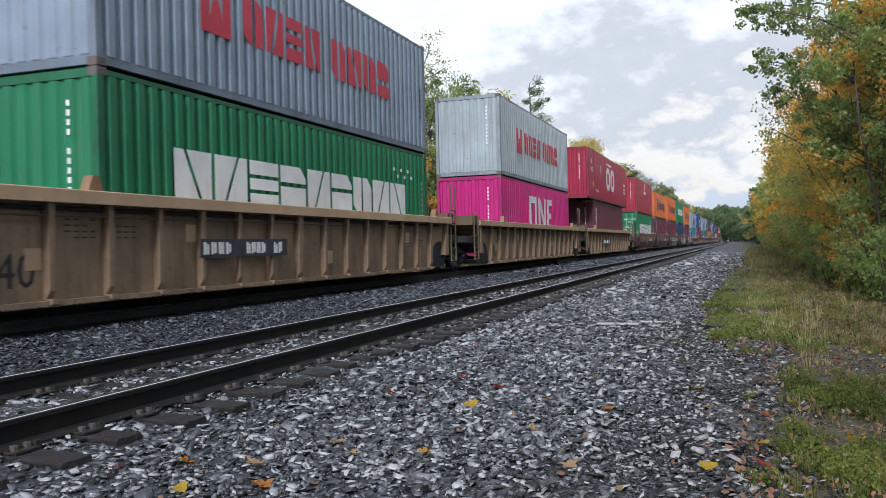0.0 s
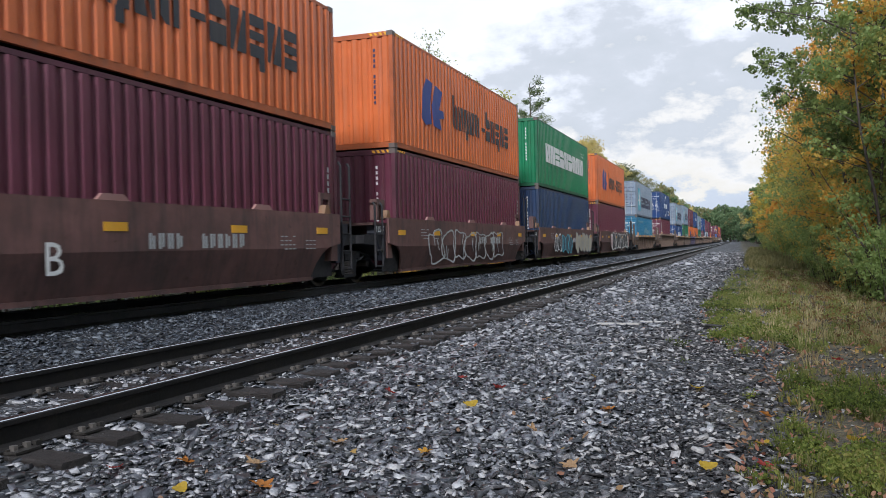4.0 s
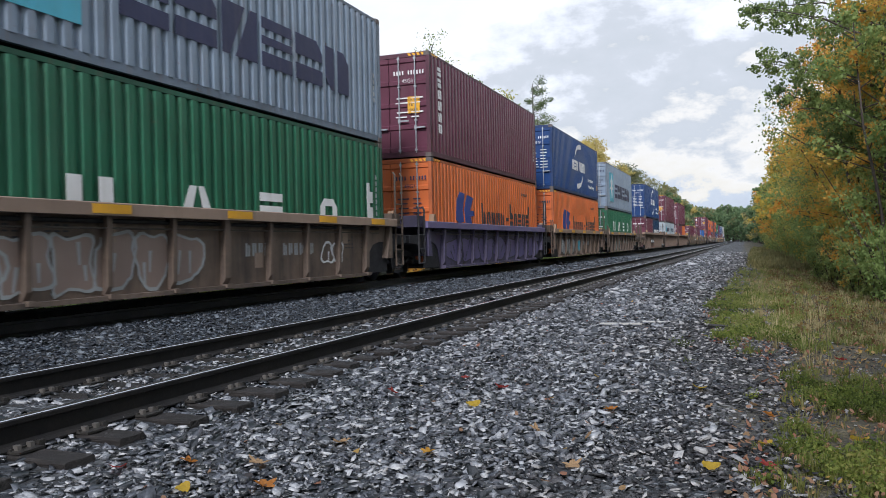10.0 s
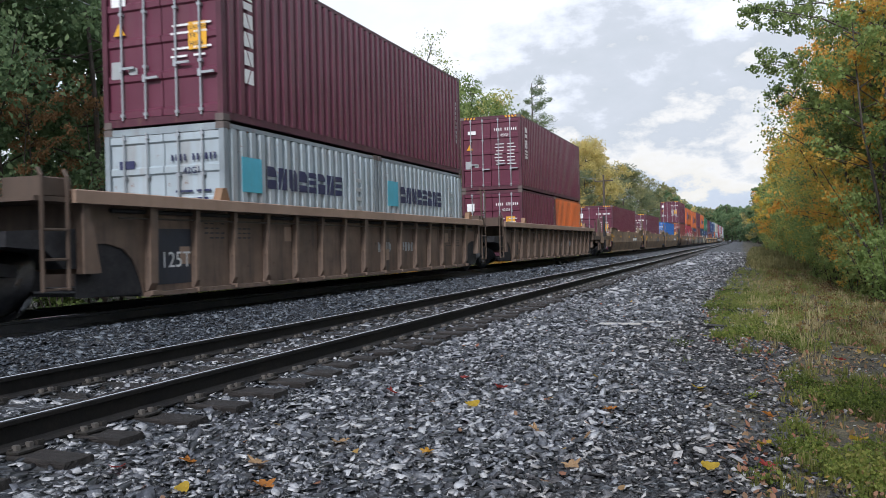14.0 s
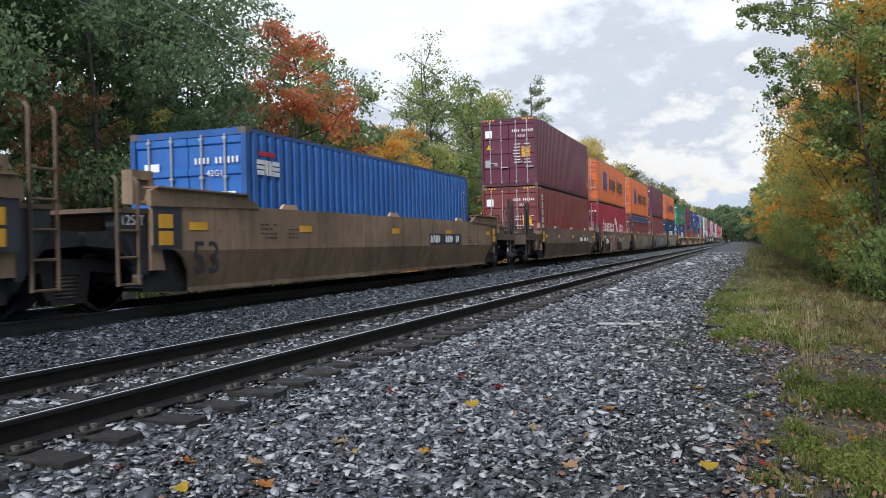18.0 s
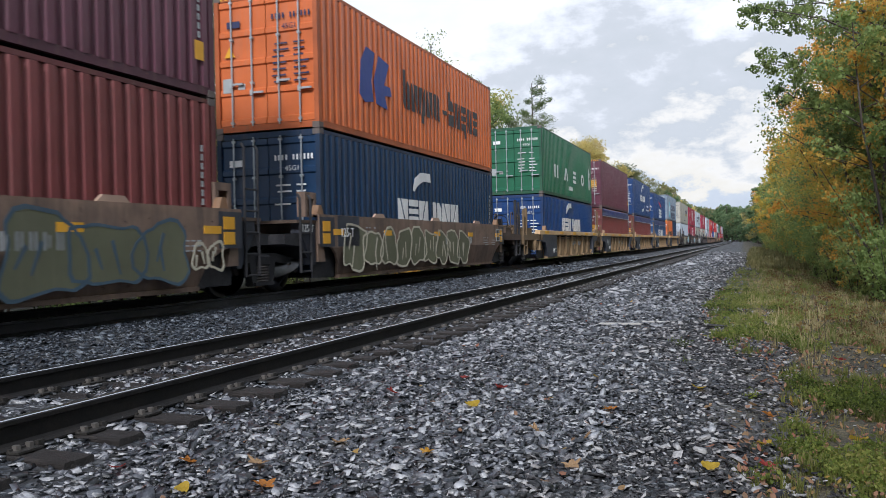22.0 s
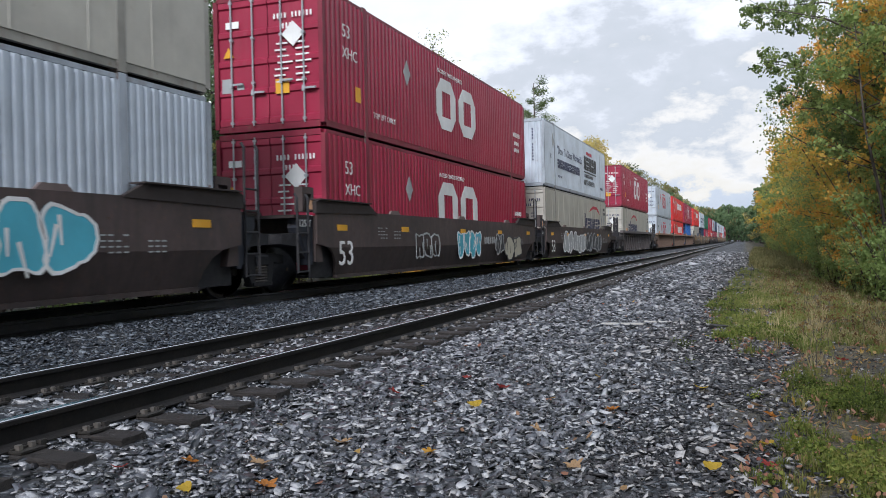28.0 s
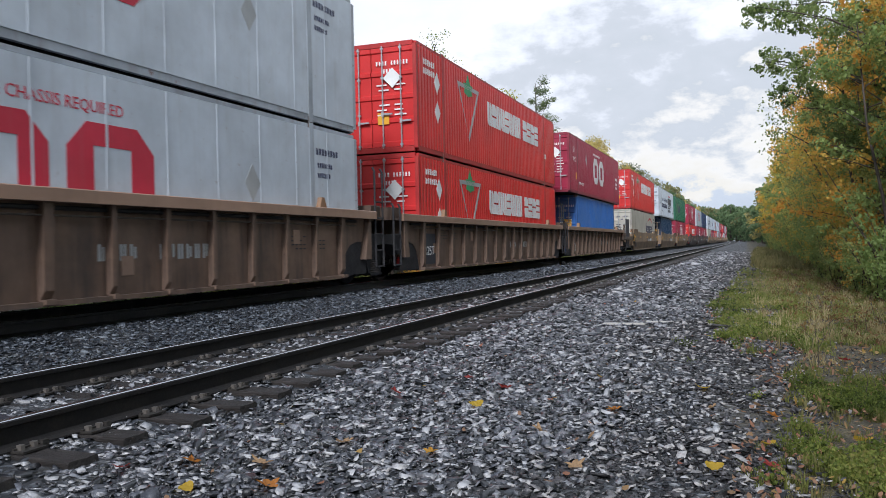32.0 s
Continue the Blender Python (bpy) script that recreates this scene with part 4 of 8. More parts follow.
    for i in range(60):
        px_, py_ = rng.uniform(0.6, 2.2), 4.5 * (18 / 4.5) ** rng.uniform(0, 1)
        h = rng.uniform(0.2, 0.45)
        g.tube([(px_, py_, -0.36), (px_ + rng.uniform(-0.05, 0.05), py_, -0.36 + h * 0.6), (px_ + rng.uniform(-0.12, 0.12), py_ + rng.uniform(-0.1, 0.1), -0.36 + h)], [0.004, 0.003, 0.0015], 4)
    tagged(new("dead_stalks", g.mesh("dead_stalks", M_BARK)), "thin dead weed stalks standing in the grass", "weeds", kind="stuff")
    # leaf litter
    def fallen(k, x, y, size, name, label, tilt=0.35):
        z = ground_z(x) + rng.uniform(0.02, 0.05, k)
        a = rng.uniform(0, 6.28, k)
        ring = np.array([(1.0, 0), (0.62, 0.26), (0.48, 0.52), (0.08, 0.48), (-0.34, 0.50), (-0.58, 0.26), (-0.85, 0.0), (-0.55, -0.3), (-0.30, -0.46), (0.1, -0.52), (0.52, -0.44), (0.66, -0.22)])
        s = size * rng.uniform(0.6, 1.3, k)
        px = (ring[:, 0] * np.cos(a)[:, None] - ring[:, 1] * np.sin(a)[:, None]) * s[:, None]
        py = (ring[:, 0] * np.sin(a)[:, None] + ring[:, 1] * np.cos(a)[:, None]) * s[:, None]
        pz = px * rng.normal(0, tilt, k)[:, None] + py * rng.normal(0, tilt, k)[:, None] + (ring[:, 0] ** 2 + 0.6 * ring[:, 1] ** 2)[None] * s[:, None] * rng.uniform(-0.1, 0.5, k)[:, None]
        v = np.stack([x[:, None] + px, y[:, None] + py, z[:, None] + pz], 2)
        tagged(new(name, quads_mesh(name, v, leafy("litter", ((0.20, 0.05, 0.04), (0.34, 0.13, 0.09), (0.42, 0.24, 0.15), (0.30, 0.19, 0.12), (0.55, 0.36, 0.08), (0.40, 0.30, 0.22))), 12)), label, "leaves", kind="stuff")
    k = 520
    y = 3.8 * (30 / 3.8) ** rng.uniform(0, 1, k); x = verge_edge(y) - 0.25 + rng.uniform(0, 2.9, k)
    fallen(k, x, y, 0.032, "leaf_litter", "fallen red, orange and yellow leaves in the grass")
    k = 5200
    y = 3.4 * (34 / 3.4) ** rng.uniform(0, 1, k); x = verge_edge(y) + rng.uniform(-0.1, 3.2, k)
    fallen(k, x, y, 0.02, "leaf_crumbs", "small brown bits of dead leaf among the grass", 0.6)
    k = 190
    y = 3.4 * (22 / 3.4) ** rng.uniform(0, 1, k); x = 0.3 - 3.6 * rng.uniform(0, 1, k) ** 1.7
    fallen(k, x, y, 0.026, "scattered_leaves", "small fallen leaves scattered over the stones")


make_verge()

LEAF_SPOTS = ((-2.02, 6.15), (-1.83, 4.68), (-0.2, 4.79), (-0.27, 6.49), (-0.38, 7.32), (-3.08, 4.03), (-2.46, 4.76), (-2.78, 3.58), (-2.41, 3.78), (-2.85, 6.49), (-2.49, 7.4), (-2.01, 6.96), (-0.93, 4.61), (-2.69, 4.15), (-3.38, 3.79), (0.66, 5.74), (0.1, 5.42), (0.1, 4.91), (0.14, 6.29), (-0.96, 6.23), (-1.33, 5.41), (0.92, 9.58))
LEAF_TONES = "yellow gold yellow pale yellow orange pale yellow orange red red red pale pale red yellow yellow red orange orange pale red".split()


def make_leaves():
    tone = {"yellow": (0.62, 0.42, 0.05), "gold": (0.62, 0.33, 0.05), "pale": (0.55, 0.36, 0.20), "orange": (0.55, 0.22, 0.05), "red": (0.36, 0.06, 0.05)}
    r = random.Random(9)
    for (x, y), t in zip(LEAF_SPOTS, LEAF_TONES):
        def make():
            g = Geo()
            n = 20
            ring = [(math.cos(2 * math.pi * i / n) * ((0.058 + 0.004 * math.cos(3 * 2 * math.pi * i / n)) if t == "yellow" else (0.052 + 0.017 * math.cos(5 * 2 * math.pi * i / n))), math.sin(2 * math.pi * i / n) * ((0.044 + 0.004 * math.cos(3 * 2 * math.pi * i / n)) if t == "yellow" else (0.046 + 0.015 * math.cos(5 * 2 * math.pi * i / n)))) for i in range(n)]
            g.v = [(0, 0, 0.004)] + [(a * 0.55, b * 0.55, 0.008) for a, b in ring] + [(a, b, 0.010 + 0.014 * (a / 0.05) ** 2 + 0.004 * math.sin(3 * i)) for i, (a, b) in enumerate(ring)]
            g.f = [(0, 1 + i, 1 + (i + 1) % n) for i in range(n)] + [(1 + i, 1 + n + i, 1 + n + (i + 1) % n, 1 + (i + 1) % n) for i in range(n)]
            return g.mesh("blade", leafy("leaf_" + t, (tuple(c * 0.8 for c in tone[t]), tone[t])))
        lf = put("fallen_leaf", cached(("leaf", t), make), None, pose(x, y, float(ground_z(x)) + 0.035, r.uniform(5, 32), r.uniform(-12, 12), r.uniform(0, 360)) @ Matrix.Scale(r.uniform(0.75, 1.1), 4))
        put("stalk", cached("stalk", lambda: Geo().tube([(0.04, 0, 0.008), (0.09, 0.01, 0.004)], [0.0014, 0.001], 4).mesh("stalk", M_BARK)), lf)
        tagged(lf, "single fallen %s leaf lying on the stones" % {"yellow": "yellow", "gold": "golden yellow", "pale": "pale brownish pink", "orange": "orange", "red": "dark red"}[t], "leaf", "fallen leaves")
    plank = Geo().prism([(-0.36, -0.05), (0.34, -0.06), (0.37, 0.04), (-0.30, 0.06)], 0, 0.025, "z").mesh("wood_scrap", paint("bleached_wood", (0.45, 0.44, 0.42), 0.7))
    for x, y, rz, s in ((-1.80, 12.9, 4, 0.9), (-1.35, 13.3, -3, 0.7)):
        tagged(put("wood_scrap", plank, None, pose(x, y, float(ground_z(x)) + 0.02, 0, 0, rz) @ Matrix.Scale(s, 4)), "flat bleached piece of scrap wood on the stones", "wood", "scrap wood")
    chunk = Geo().prism([(-0.16, -0.05), (0.14, -0.04), (0.17, 0.03), (-0.12, 0.05)], 0, 0.028, "z").mesh("wood_chunk", M_TIE)
    for x, y, rz, s in ((-0.30, 12.6, 20, 1.6), (-1.1, 7.6, 15, 0.7)):
        tagged(put("wood_chunk", chunk, None, pose(x, y, float(ground_z(x)) + 0.01, 4, 5, rz) @ Matrix.Scale(s, 4)), "dark broken chunk of old tie wood", "wood", "tie wood chunks")


make_leaves()


# ---- pole line behind the train ----
def make_poles():
    for y in (5, 90, 175, 260):
        pole = new("utility_pole")
        pole.matrix_basis = pose(-14.0, y, -0.5)
        put("pole", cached("upole", lambda: Geo().tube([(0, 0, 0), (0, 0, 8.8)], [0.15, 0.10], 10).mesh("pole", M_BARK)), pole)
        put("crossarm", cached("xarm", lambda: Geo().box(-1.0, 1.0, -0.06, 0.06, 8.1, 8.22).mesh("crossarm", M_BARK)), pole)
        for x in (-0.9, 0.9):
            put("insulator", cached("insul", lambda: Geo().tube([(0, 0, 8.22), (0, 0, 8.3), (0, 0, 8.36)], [0.03, 0.05, 0.03], 8).mesh("insulator", paint("porcelain", (0.4, 0.42, 0.42), 0.3))), pole, pose(x, 0, 0))
        tagged(pole, "weathered wooden utility pole with a crossarm", "pole", "utility poles")
    for x in (-0.9, 0.9):
        pts = []
        for y0 in (5, 90, 175):
            pts += [(-14.0 + x, y0 + 85 * k / 12, 7.85 - 1.7 * 4 * (k / 12) * (1 - k / 12)) for k in range(12)]
        pts.append((-14.0 + x, 260, 7.85))
        tagged(new("overhead_wire", Geo().tube(pts, [0.011] * len(pts), 5).mesh("overhead_wire", M_ROD)), "thin sagging overhead wire between poles", "wire", "overhead wires")


make_poles()


# ---- train ----
def travelled(t):
    return float(np.interp(t, (0, 11, 20, 25.5, 32), (0, 224.72, 408.05, 519.74, 652.03)))


ROLLING = []          # (thing, distance along the train, height)
SPINS = []            # (axle, distance along the train)
TIMES = [0, 2, 4, 6, 8, 10, 12, 14, 16.5, 19, 21, 23, 25, 27, 29, 30.5, 32]

COL = {"grey": (0.215, 0.275, 0.355), "white": (0.50, 0.56, 0.63), "offwhite": (0.36, 0.42, 0.46), "cream": (0.46, 0.445, 0.395), "green": (0.009, 0.165, 0.070), "deepgreen": (0.018, 0.125, 0.066), "magenta": (0.50, 0.018, 0.19), "red": (0.29, 0.016, 0.050), "crimson": (0.29, 0.024, 0.050), "brightred": (0.55, 0.025, 0.025),
       "maroon": (0.115, 0.026, 0.050), "brown": (0.175, 0.043, 0.044), "plum": (0.11, 0.030, 0.054), "orange": (0.56, 0.135, 0.036), "navy": (0.005, 0.031, 0.085), "blue": (0.006, 0.043, 0.165), "sky": (0.03, 0.13, 0.42), "teal": (0.03, 0.17, 0.30), "bluewhite": (0.48, 0.54, 0.62), "slate": (0.02, 0.045, 0.11), "steelblue": (0.022, 0.07, 0.19)}
COLOUR_WORD = {"grey": "pale grey", "white": "white", "offwhite": "off-white", "cream": "cream", "green": "bright green", "deepgreen": "dark green", "magenta": "magenta", "red": "crimson red", "crimson": "red", "brightred": "bright red", "maroon": "maroon", "brown": "brownish red", "plum": "dark plum red",
               "orange": "orange", "navy": "navy blue", "blue": "deep blue", "sky": "bright blue", "teal": "teal blue", "bluewhite": "bluish white", "slate": "dark slate blue", "steelblue": "steel blue"}


def cpaint(col):
    return paint("container_paint_" + col, COL[col], 0.34, wear=(0.19, 0.09, 0.045), dust=(0.24, 0.17, 0.12) if col in ("grey", "offwhite", "cream") else (0.23, 0.20, 0.17), amount={"offwhite": 0.95, "grey": 0.7, "white": 0.4, "orange": 0.5}.get(col, 0.24))


def mark_mat(col):
    return paint("marking_" + col, {"white": (0.75, 0.76, 0.76), "black": (0.02, 0.022, 0.03), "red": (0.5, 0.02, 0.05), "blue": (0.02, 0.05, 0.25), "navy": (0.02, 0.025, 0.08), "yellow": (0.7, 0.36, 0.02), "cyan": (0.09, 0.42, 0.55), "silver": (0.35, 0.37, 0.38), "tan": (0.40, 0.26, 0.08), "green": (0.02, 0.28, 0.10), "pink": (0.45, 0.25, 0.25), "plate": (0.03, 0.035, 0.05), "tarp": (0.02, 0.03, 0.2), "cream": (0.45, 0.42, 0.33), "olive": (0.12, 0.125, 0.075), "steel": (0.05, 0.09, 0.13), "patch": (0.14, 0.33, 0.44), "purple": (0.12, 0.10, 0.22), "redbrown": (0.12, 0.07, 0.05), "dusty": (0.27, 0.20, 0.17)}[col], 0.5, amount=0.3)


def side_mesh(L, H, mat, pitch, depth, smooth_ends=0.0):
    """A corrugated side in the plane x = 0, outer faces towards +x, from y = 0 to L."""
    g = Geo()
    prof = []
    if depth == 0:
        n = int(L / 1.22)
        prof = [(-0.03, 0), (0, 0)]
        for i in range(1, n):
            y = i * L / n
            prof += [(0, y - 0.025), (0.006, y - 0.02), (0.006, y + 0.02), (0, y + 0.025)]
        g.prism(prof + [(0, L), (-0.03, L)], 0, H, "z")
        return g.mesh("side_wall", mat)
    n = int(L / pitch)
    p = L / n
    for i in range(n):
        y = i * p
        prof += [(y, -depth), (y + 0.24 * p, -depth), (y + 0.40 * p, 0.0), (y + 0.84 * p, 0.0)]
    prof.append((L, -depth))
    o = 0
    g.v = [(x, y, z) for y, x in prof for z in (0, H)]
    g.f = [(2 * i, 2 * i + 2, 2 * i + 3, 2 * i + 1) for i in range(len(prof) - 1)]
    k = len(g.v)
    g.v += [(-depth - 0.02, 0, 0), (-depth - 0.02, L, 0), (-depth - 0.02, L, H), (-depth - 0.02, 0, H)]
    g.f.append((k, k + 3, k + 2, k + 1))
    return g.mesh("side_wall", mat)


def frame_mesh(L, H, W, mat, long_):
    g, w = Geo(), W / 2
    for x in (-w, w - 0.10):
        for y in (0.0, L - 0.12):
            g.box(x, x + 0.10, y, y + 0.12, 0.1, H - 0.1)
        g.box(x + 0.02, x + 0.08, 0.1, L - 0.1, H - 0.09, H - 0.02)
        g.box(x + 0.01, x + 0.09, 0.1, L - 0.1, 0.03, 0.16)
        if long_:
            for y in (1.98, L - 1.98):
                g.box(x - 0.006, x + 0.106, y - 0.08, y + 0.08, 0.0, H)
    for y in (0.01, L - 0.11):
        g.box(-w + 0.1, w - 0.1, y, y + 0.10, 0.02, 0.15)
        g.box(-w + 0.1, w - 0.1, y, y + 0.10, H - 0.13, H - 0.01)
    return g.mesh("frame", mat)


def door_mesh(w, h, mat):
    """One door leaf in the plane y = 0, from x = 0 to w: recessed panels between ribs."""
    prof = [(0.07, 0), (0.07, h)]
    for k in reversed(range(5)):
        z = 0.02 + k * (h - 0.14) / 4
        prof += [(0.04, z + 0.13), (0.005, z + 0.10), (0.005, z), (0.04, z - 0.03)] if 0 < k < 4 else [(0.005, h if k == 4 else z + 0.10), (0.005, z if k == 4 else 0)] if k == 4 else [(0.04, z + 0.13), (0.005, z + 0.10), (0.005, 0)]
        if k == 4:
            prof.append((0.04, z - 0.03))
    return Geo().prism(prof, 0.0, w, "x").mesh("door", mat)


def rod_mesh(h):
    g = Geo().tube([(0, 0, -0.04), (0, 0, h + 0.04)], [0.019, 0.019], 6)
    for z in (0.02, h * 0.32, h * 0.68, h - 0.06):
        g.box(-0.035, 0.035, -0.02, 0.05, z, z + 0.05)
    return g.mesh("locking_rod", M_ROD)


def rects_mesh(key, rects, mat):
    """Painted shapes, either rectangles (y0, y1, z0, z1) or outlines of (y, z) corners, a few millimetres proud of the plane x = 0."""
    def make():
        g = Geo()
        for q in rects:
            if isinstance(q[0], tuple):
                g.prism(q, 0, 0.004, "x")
            else:
                g.box(0, 0.004, q[0], q[1], q[2], q[3])
        return g.mesh("marking", mat)
    return cached(key, make)


def ring_shape(y, z, w, h, s, u):
    """A hollow block with cut corners, in four mitred strokes."""
    c = 0.28 * min(w, h)
    return [((y, z + c), (y + c, z), (y + w - c, z), (y + w, z + c), (y + w - s, z + max(u, c * 0.7)), (y + s, z + max(u, c * 0.7))),
            ((y, z + h - c), (y + s, z + h - max(u, c * 0.7)), (y + w - s, z + h - max(u, c * 0.7)), (y + w, z + h - c), (y + w - c, z + h), (y + c, z + h)),
            ((y, z + c), (y + s, z + max(u, c * 0.7)), (y + s, z + h - max(u, c * 0.7)), (y, z + h - c)),
            ((y + w - s, z + max(u, c * 0.7)), (y + w, z + c), (y + w, z + h - c), (y + w - s, z + h - max(u, c * 0.7)))]


def glyph_row(y0, y1, z0, z1, n, seed, bold=0.30, gap=0.16):
    """A painted name as a row of n plain solid blocks between y0 and y1, each cut in two by a slit or clipped at a corner."""
    out, r, last = [], random.Random(seed), -1
    cell, h = (y1 - y0) / n, z1 - z0
    w = cell * (1 - gap)
    slit = min(w, h) * max(0.10, 0.46 - bold)
    for i in range(n):
        y = y0 + i * cell
        k = r.choice([q for q in range(5) if q != last])
        last = k
        c = 0.26 * min(w, h)
        if k == 0:
            f = r.uniform(0.4, 0.6) * h
            out += [((y, z0), (y + w, z0), (y + w, z0 + f - slit / 2), (y, z0 + f - slit / 2)), ((y, z0 + f + slit / 2), (y + w, z0 + f + slit / 2), (y + w, z1 - c), (y + w - c, z1), (y, z1))]
        elif k == 1:
            f = r.uniform(0.42, 0.58) * w
            out += [((y, z0 + c), (y + c, z0), (y + f - slit / 2, z0), (y + f - slit / 2, z1), (y, z1)), ((y + f + slit / 2, z0), (y + w, z0), (y + w, z1 - c), (y + w - c, z1), (y + f + slit / 2, z1))]
        elif k == 2:
            e = 0.22 * w
            out += [((y, z0), (y + w / 2 - slit / 2 - e, z0), (y + w / 2 - slit / 2 + e, z1), (y, z1)), ((y + w / 2 + slit / 2 - e, z0), (y + w, z0), (y + w, z1), (y + w / 2 + slit / 2 + e, z1))]
        elif k == 3:
            a, b = h * 0.30, h * 0.62
            out += [((y, z0), (y + w, z0), (y + w, z0 + a), (y, z0 + a)), ((y, z0 + a + slit * 0.8), (y + w, z0 + a + slit * 0.8), (y + w, z0 + b), (y, z0 + b)), ((y, z0 + b + slit * 0.8), (y + w, z0 + b + slit * 0.8), (y + w, z1), (y, z1))]
        else:
            e = 0.22 * w
            out += [((y, z0), (y + w / 2 - slit / 2 + e, z0), (y + w / 2 - slit / 2 - e, z1), (y, z1)), ((y + w / 2 + slit / 2 + e, z0), (y + w, z0), (y + w, z1), (y + w / 2 + slit / 2 - e, z1))]
    return out


def word(y0, z0, h, n, wide=0.75, gap=0.3):
    """A row of n small plain bars that stand for writing too fine to read."""
    out = []
    for i in range(n):
        y, w = y0 + i * h * (wide + gap), h * wide
        out += [(y, y + w * 0.44, z0, z0 + h), (y + w * 0.58, y + w * 0.95, z0 + (h * 0.12 if i % 2 else 0), z0 + h * (1 if i % 3 else 0.84))]
    return out


STAR = [(math.cos(math.pi / 2 + i * math.pi / 7) * (0.5 if i % 2 == 0 else 0.17), math.sin(math.pi / 2 + i * math.pi / 7) * (0.5 if i % 2 == 0 else 0.17)) for i in range(14)]


def shape(name, prof, mat):
    return cached(("shape", name, mat.name, tuple(prof)), lambda: Geo().prism(prof, 0, 0.005, "x").mesh(name, mat))


def arc_profile(r0, r1, a0, a1, cy=0, cz=0, n=10):
    out = [(cy + r1 * math.cos(radians(a0 + (a1 - a0) * i / n)), cz + r1 * math.sin(radians(a0 + (a1 - a0) * i / n))) for i in range(n + 1)]
    return out + [(cy + r0 * math.cos(radians(a0 + (a1 - a0) * i / n)), cz + r0 * math.sin(radians(a0 + (a1 - a0) * i / n))) for i in reversed(range(n + 1))]


def length_of(L):
    return 53 if L > 15 else 40 if L > 10 else 20


def side_marks(th, style, L, H, w):
    """What is painted on the side that faces the path."""
    at = lambda y, z: pose(w + 0.001, y, z)
    def rows(mat, rects, label="plain painted lettering shapes"):
        put("marking", rects_mesh((mat, L, H, tuple(rects)), rects, mark_mat(mat)), th, pose(w + 0.001, 0, 0), label)
    def shp(name, prof, mat, y, z, s=1.0, label=""):
        put(name, shape(name, prof, mark_mat(mat)), th, at(y, z) @ Matrix.Scale(s, 4), label)
    small = [(L - 0.42, L - 0.36, 0.9 + 0.14 * i, 1.0 + 0.14 * i) for i in range(9)]
    def notice(text, size, mat, y, z):
        put("lettering", letters(text, size, mark_mat(mat)), th, at(y, z), "painted handling notice")
    def diamond(mat, y, z, s_, label):
        shp("diamond_placard", [(-0.26, 0), (0, -0.36), (0.26, 0), (0, 0.36)], mat, y, z, s_, label)
    def swooshes(y, z, s_):
        """Two tapering crescents, one above and one below a name."""
        for turn in (1, -1):
            rim = [(turn * q * s_, turn * p * s_) for q, p in ((-0.98, -0.05), (-0.78, 0.3), (-0.4, 0.56), (0.15, 0.72), (0.75, 0.76), (0.80, 0.50), (0.3, 0.46), (-0.15, 0.42), (-0.5, 0.3), (-0.78, 0.1))]
            shp("swoosh", rim if turn > 0 else rim[::-1], "white", y - turn * 0.15 * s_, z + turn * 0.48 * s_, 1.0, "white crescent stroke")
    def feather(y, z, w_, h_, mat="blue"):
        """A leaning pair of broad strokes with stepped edges."""
        for prof in ([(0, 0.12), (0.16, 0.0), (0.42, 0.06), (0.36, 0.42), (0.48, 0.96), (0.22, 1.0), (0.06, 0.72)], [(0.50, 0.04), (0.86, 0.0), (0.78, 0.24), (1.0, 0.28), (0.96, 0.44), (0.76, 0.44), (0.94, 0.86), (0.60, 0.94), (0.44, 0.46)]):
            shp("emblem", [(a * w_, b * h_) for a, b in prof], mat, y, z, 1.0, "dark blue emblem shape")
    if style == "wordpair":
        rows("red", glyph_row(3.5, 6.35, H * 0.37, H * 0.37 + 0.82, 4, 3, 0.27) + glyph_row(6.75, 9.85, H * 0.37, H * 0.37 + 0.82, 4, 8, 0.27))
        shp("emblem", [(0, 0), (0.85, 0), (0.85, 1.0), (0.62, 1.0), (0.62, 0.25), (0.5, 0.6), (0.35, 0.6), (0.23, 0.25), (0.23, 1.0), (0, 1.0)], "red", 2.3, H * 0.35, 0.95, "red emblem shape")
        rows("navy", small[:6])
    elif style == "longword":
        rows("white", glyph_row(1.55, 10.7, 1.15, 1.97, 9, 5, 0.36, 0.09))
        rows("silver", small)
        rows("white", [(9.9 + 0.22 * i, 10.0 + 0.22 * i, 2.28 - 0.16 * (i % 2), 2.36 - 0.16 * (i % 2)) for i in range(6)])
    elif style == "bigthree":
        rows("white", [(4.1, 4.42, 1.0, 2.35), (5.05, 5.37, 1.0, 2.35), (4.42, 5.05, 2.08, 2.35), (5.7, 6.02, 1.0, 2.35), (6.75, 7.07, 1.0, 2.35), ((6.02, 2.35), (6.02, 1.85), (6.75, 1.0), (6.75, 1.5)), (7.35, 7.67, 1.0, 2.35), (7.67, 8.3, 2.08, 2.35), (7.67, 8.15, 1.5, 1.75), (7.67, 8.3, 1.0, 1.25)], "three broad white strokes")
    elif style in ("twoblocks", "twoblocks_red"):
        c = "white" if style == "twoblocks" else "red"
        y, z, wd, hh = (6.5, 0.82, 3.5, 1.42) if length_of(L) == 53 and style == "twoblocks" else (6.1, 0.95, 3.5, 1.2)
        rows(c, ring_shape(y, z, wd * 0.46, hh, wd * 0.13, hh * 0.25) + ring_shape(y + wd * 0.54, z, wd * 0.46, hh, wd * 0.13, hh * 0.25), "two large hollow blocks")
        notice("HI-CUBE CHASSIS REQUIRED", 0.17 if style == "twoblocks" else 0.22, "white" if style == "twoblocks" else "red", y + 0.1, z + hh + 0.13)
        diamond("silver", 4.4 if style == "twoblocks" else 12.1, 1.9 if style == "twoblocks" else 1.6, 0.9, "grey diamond placard holder")
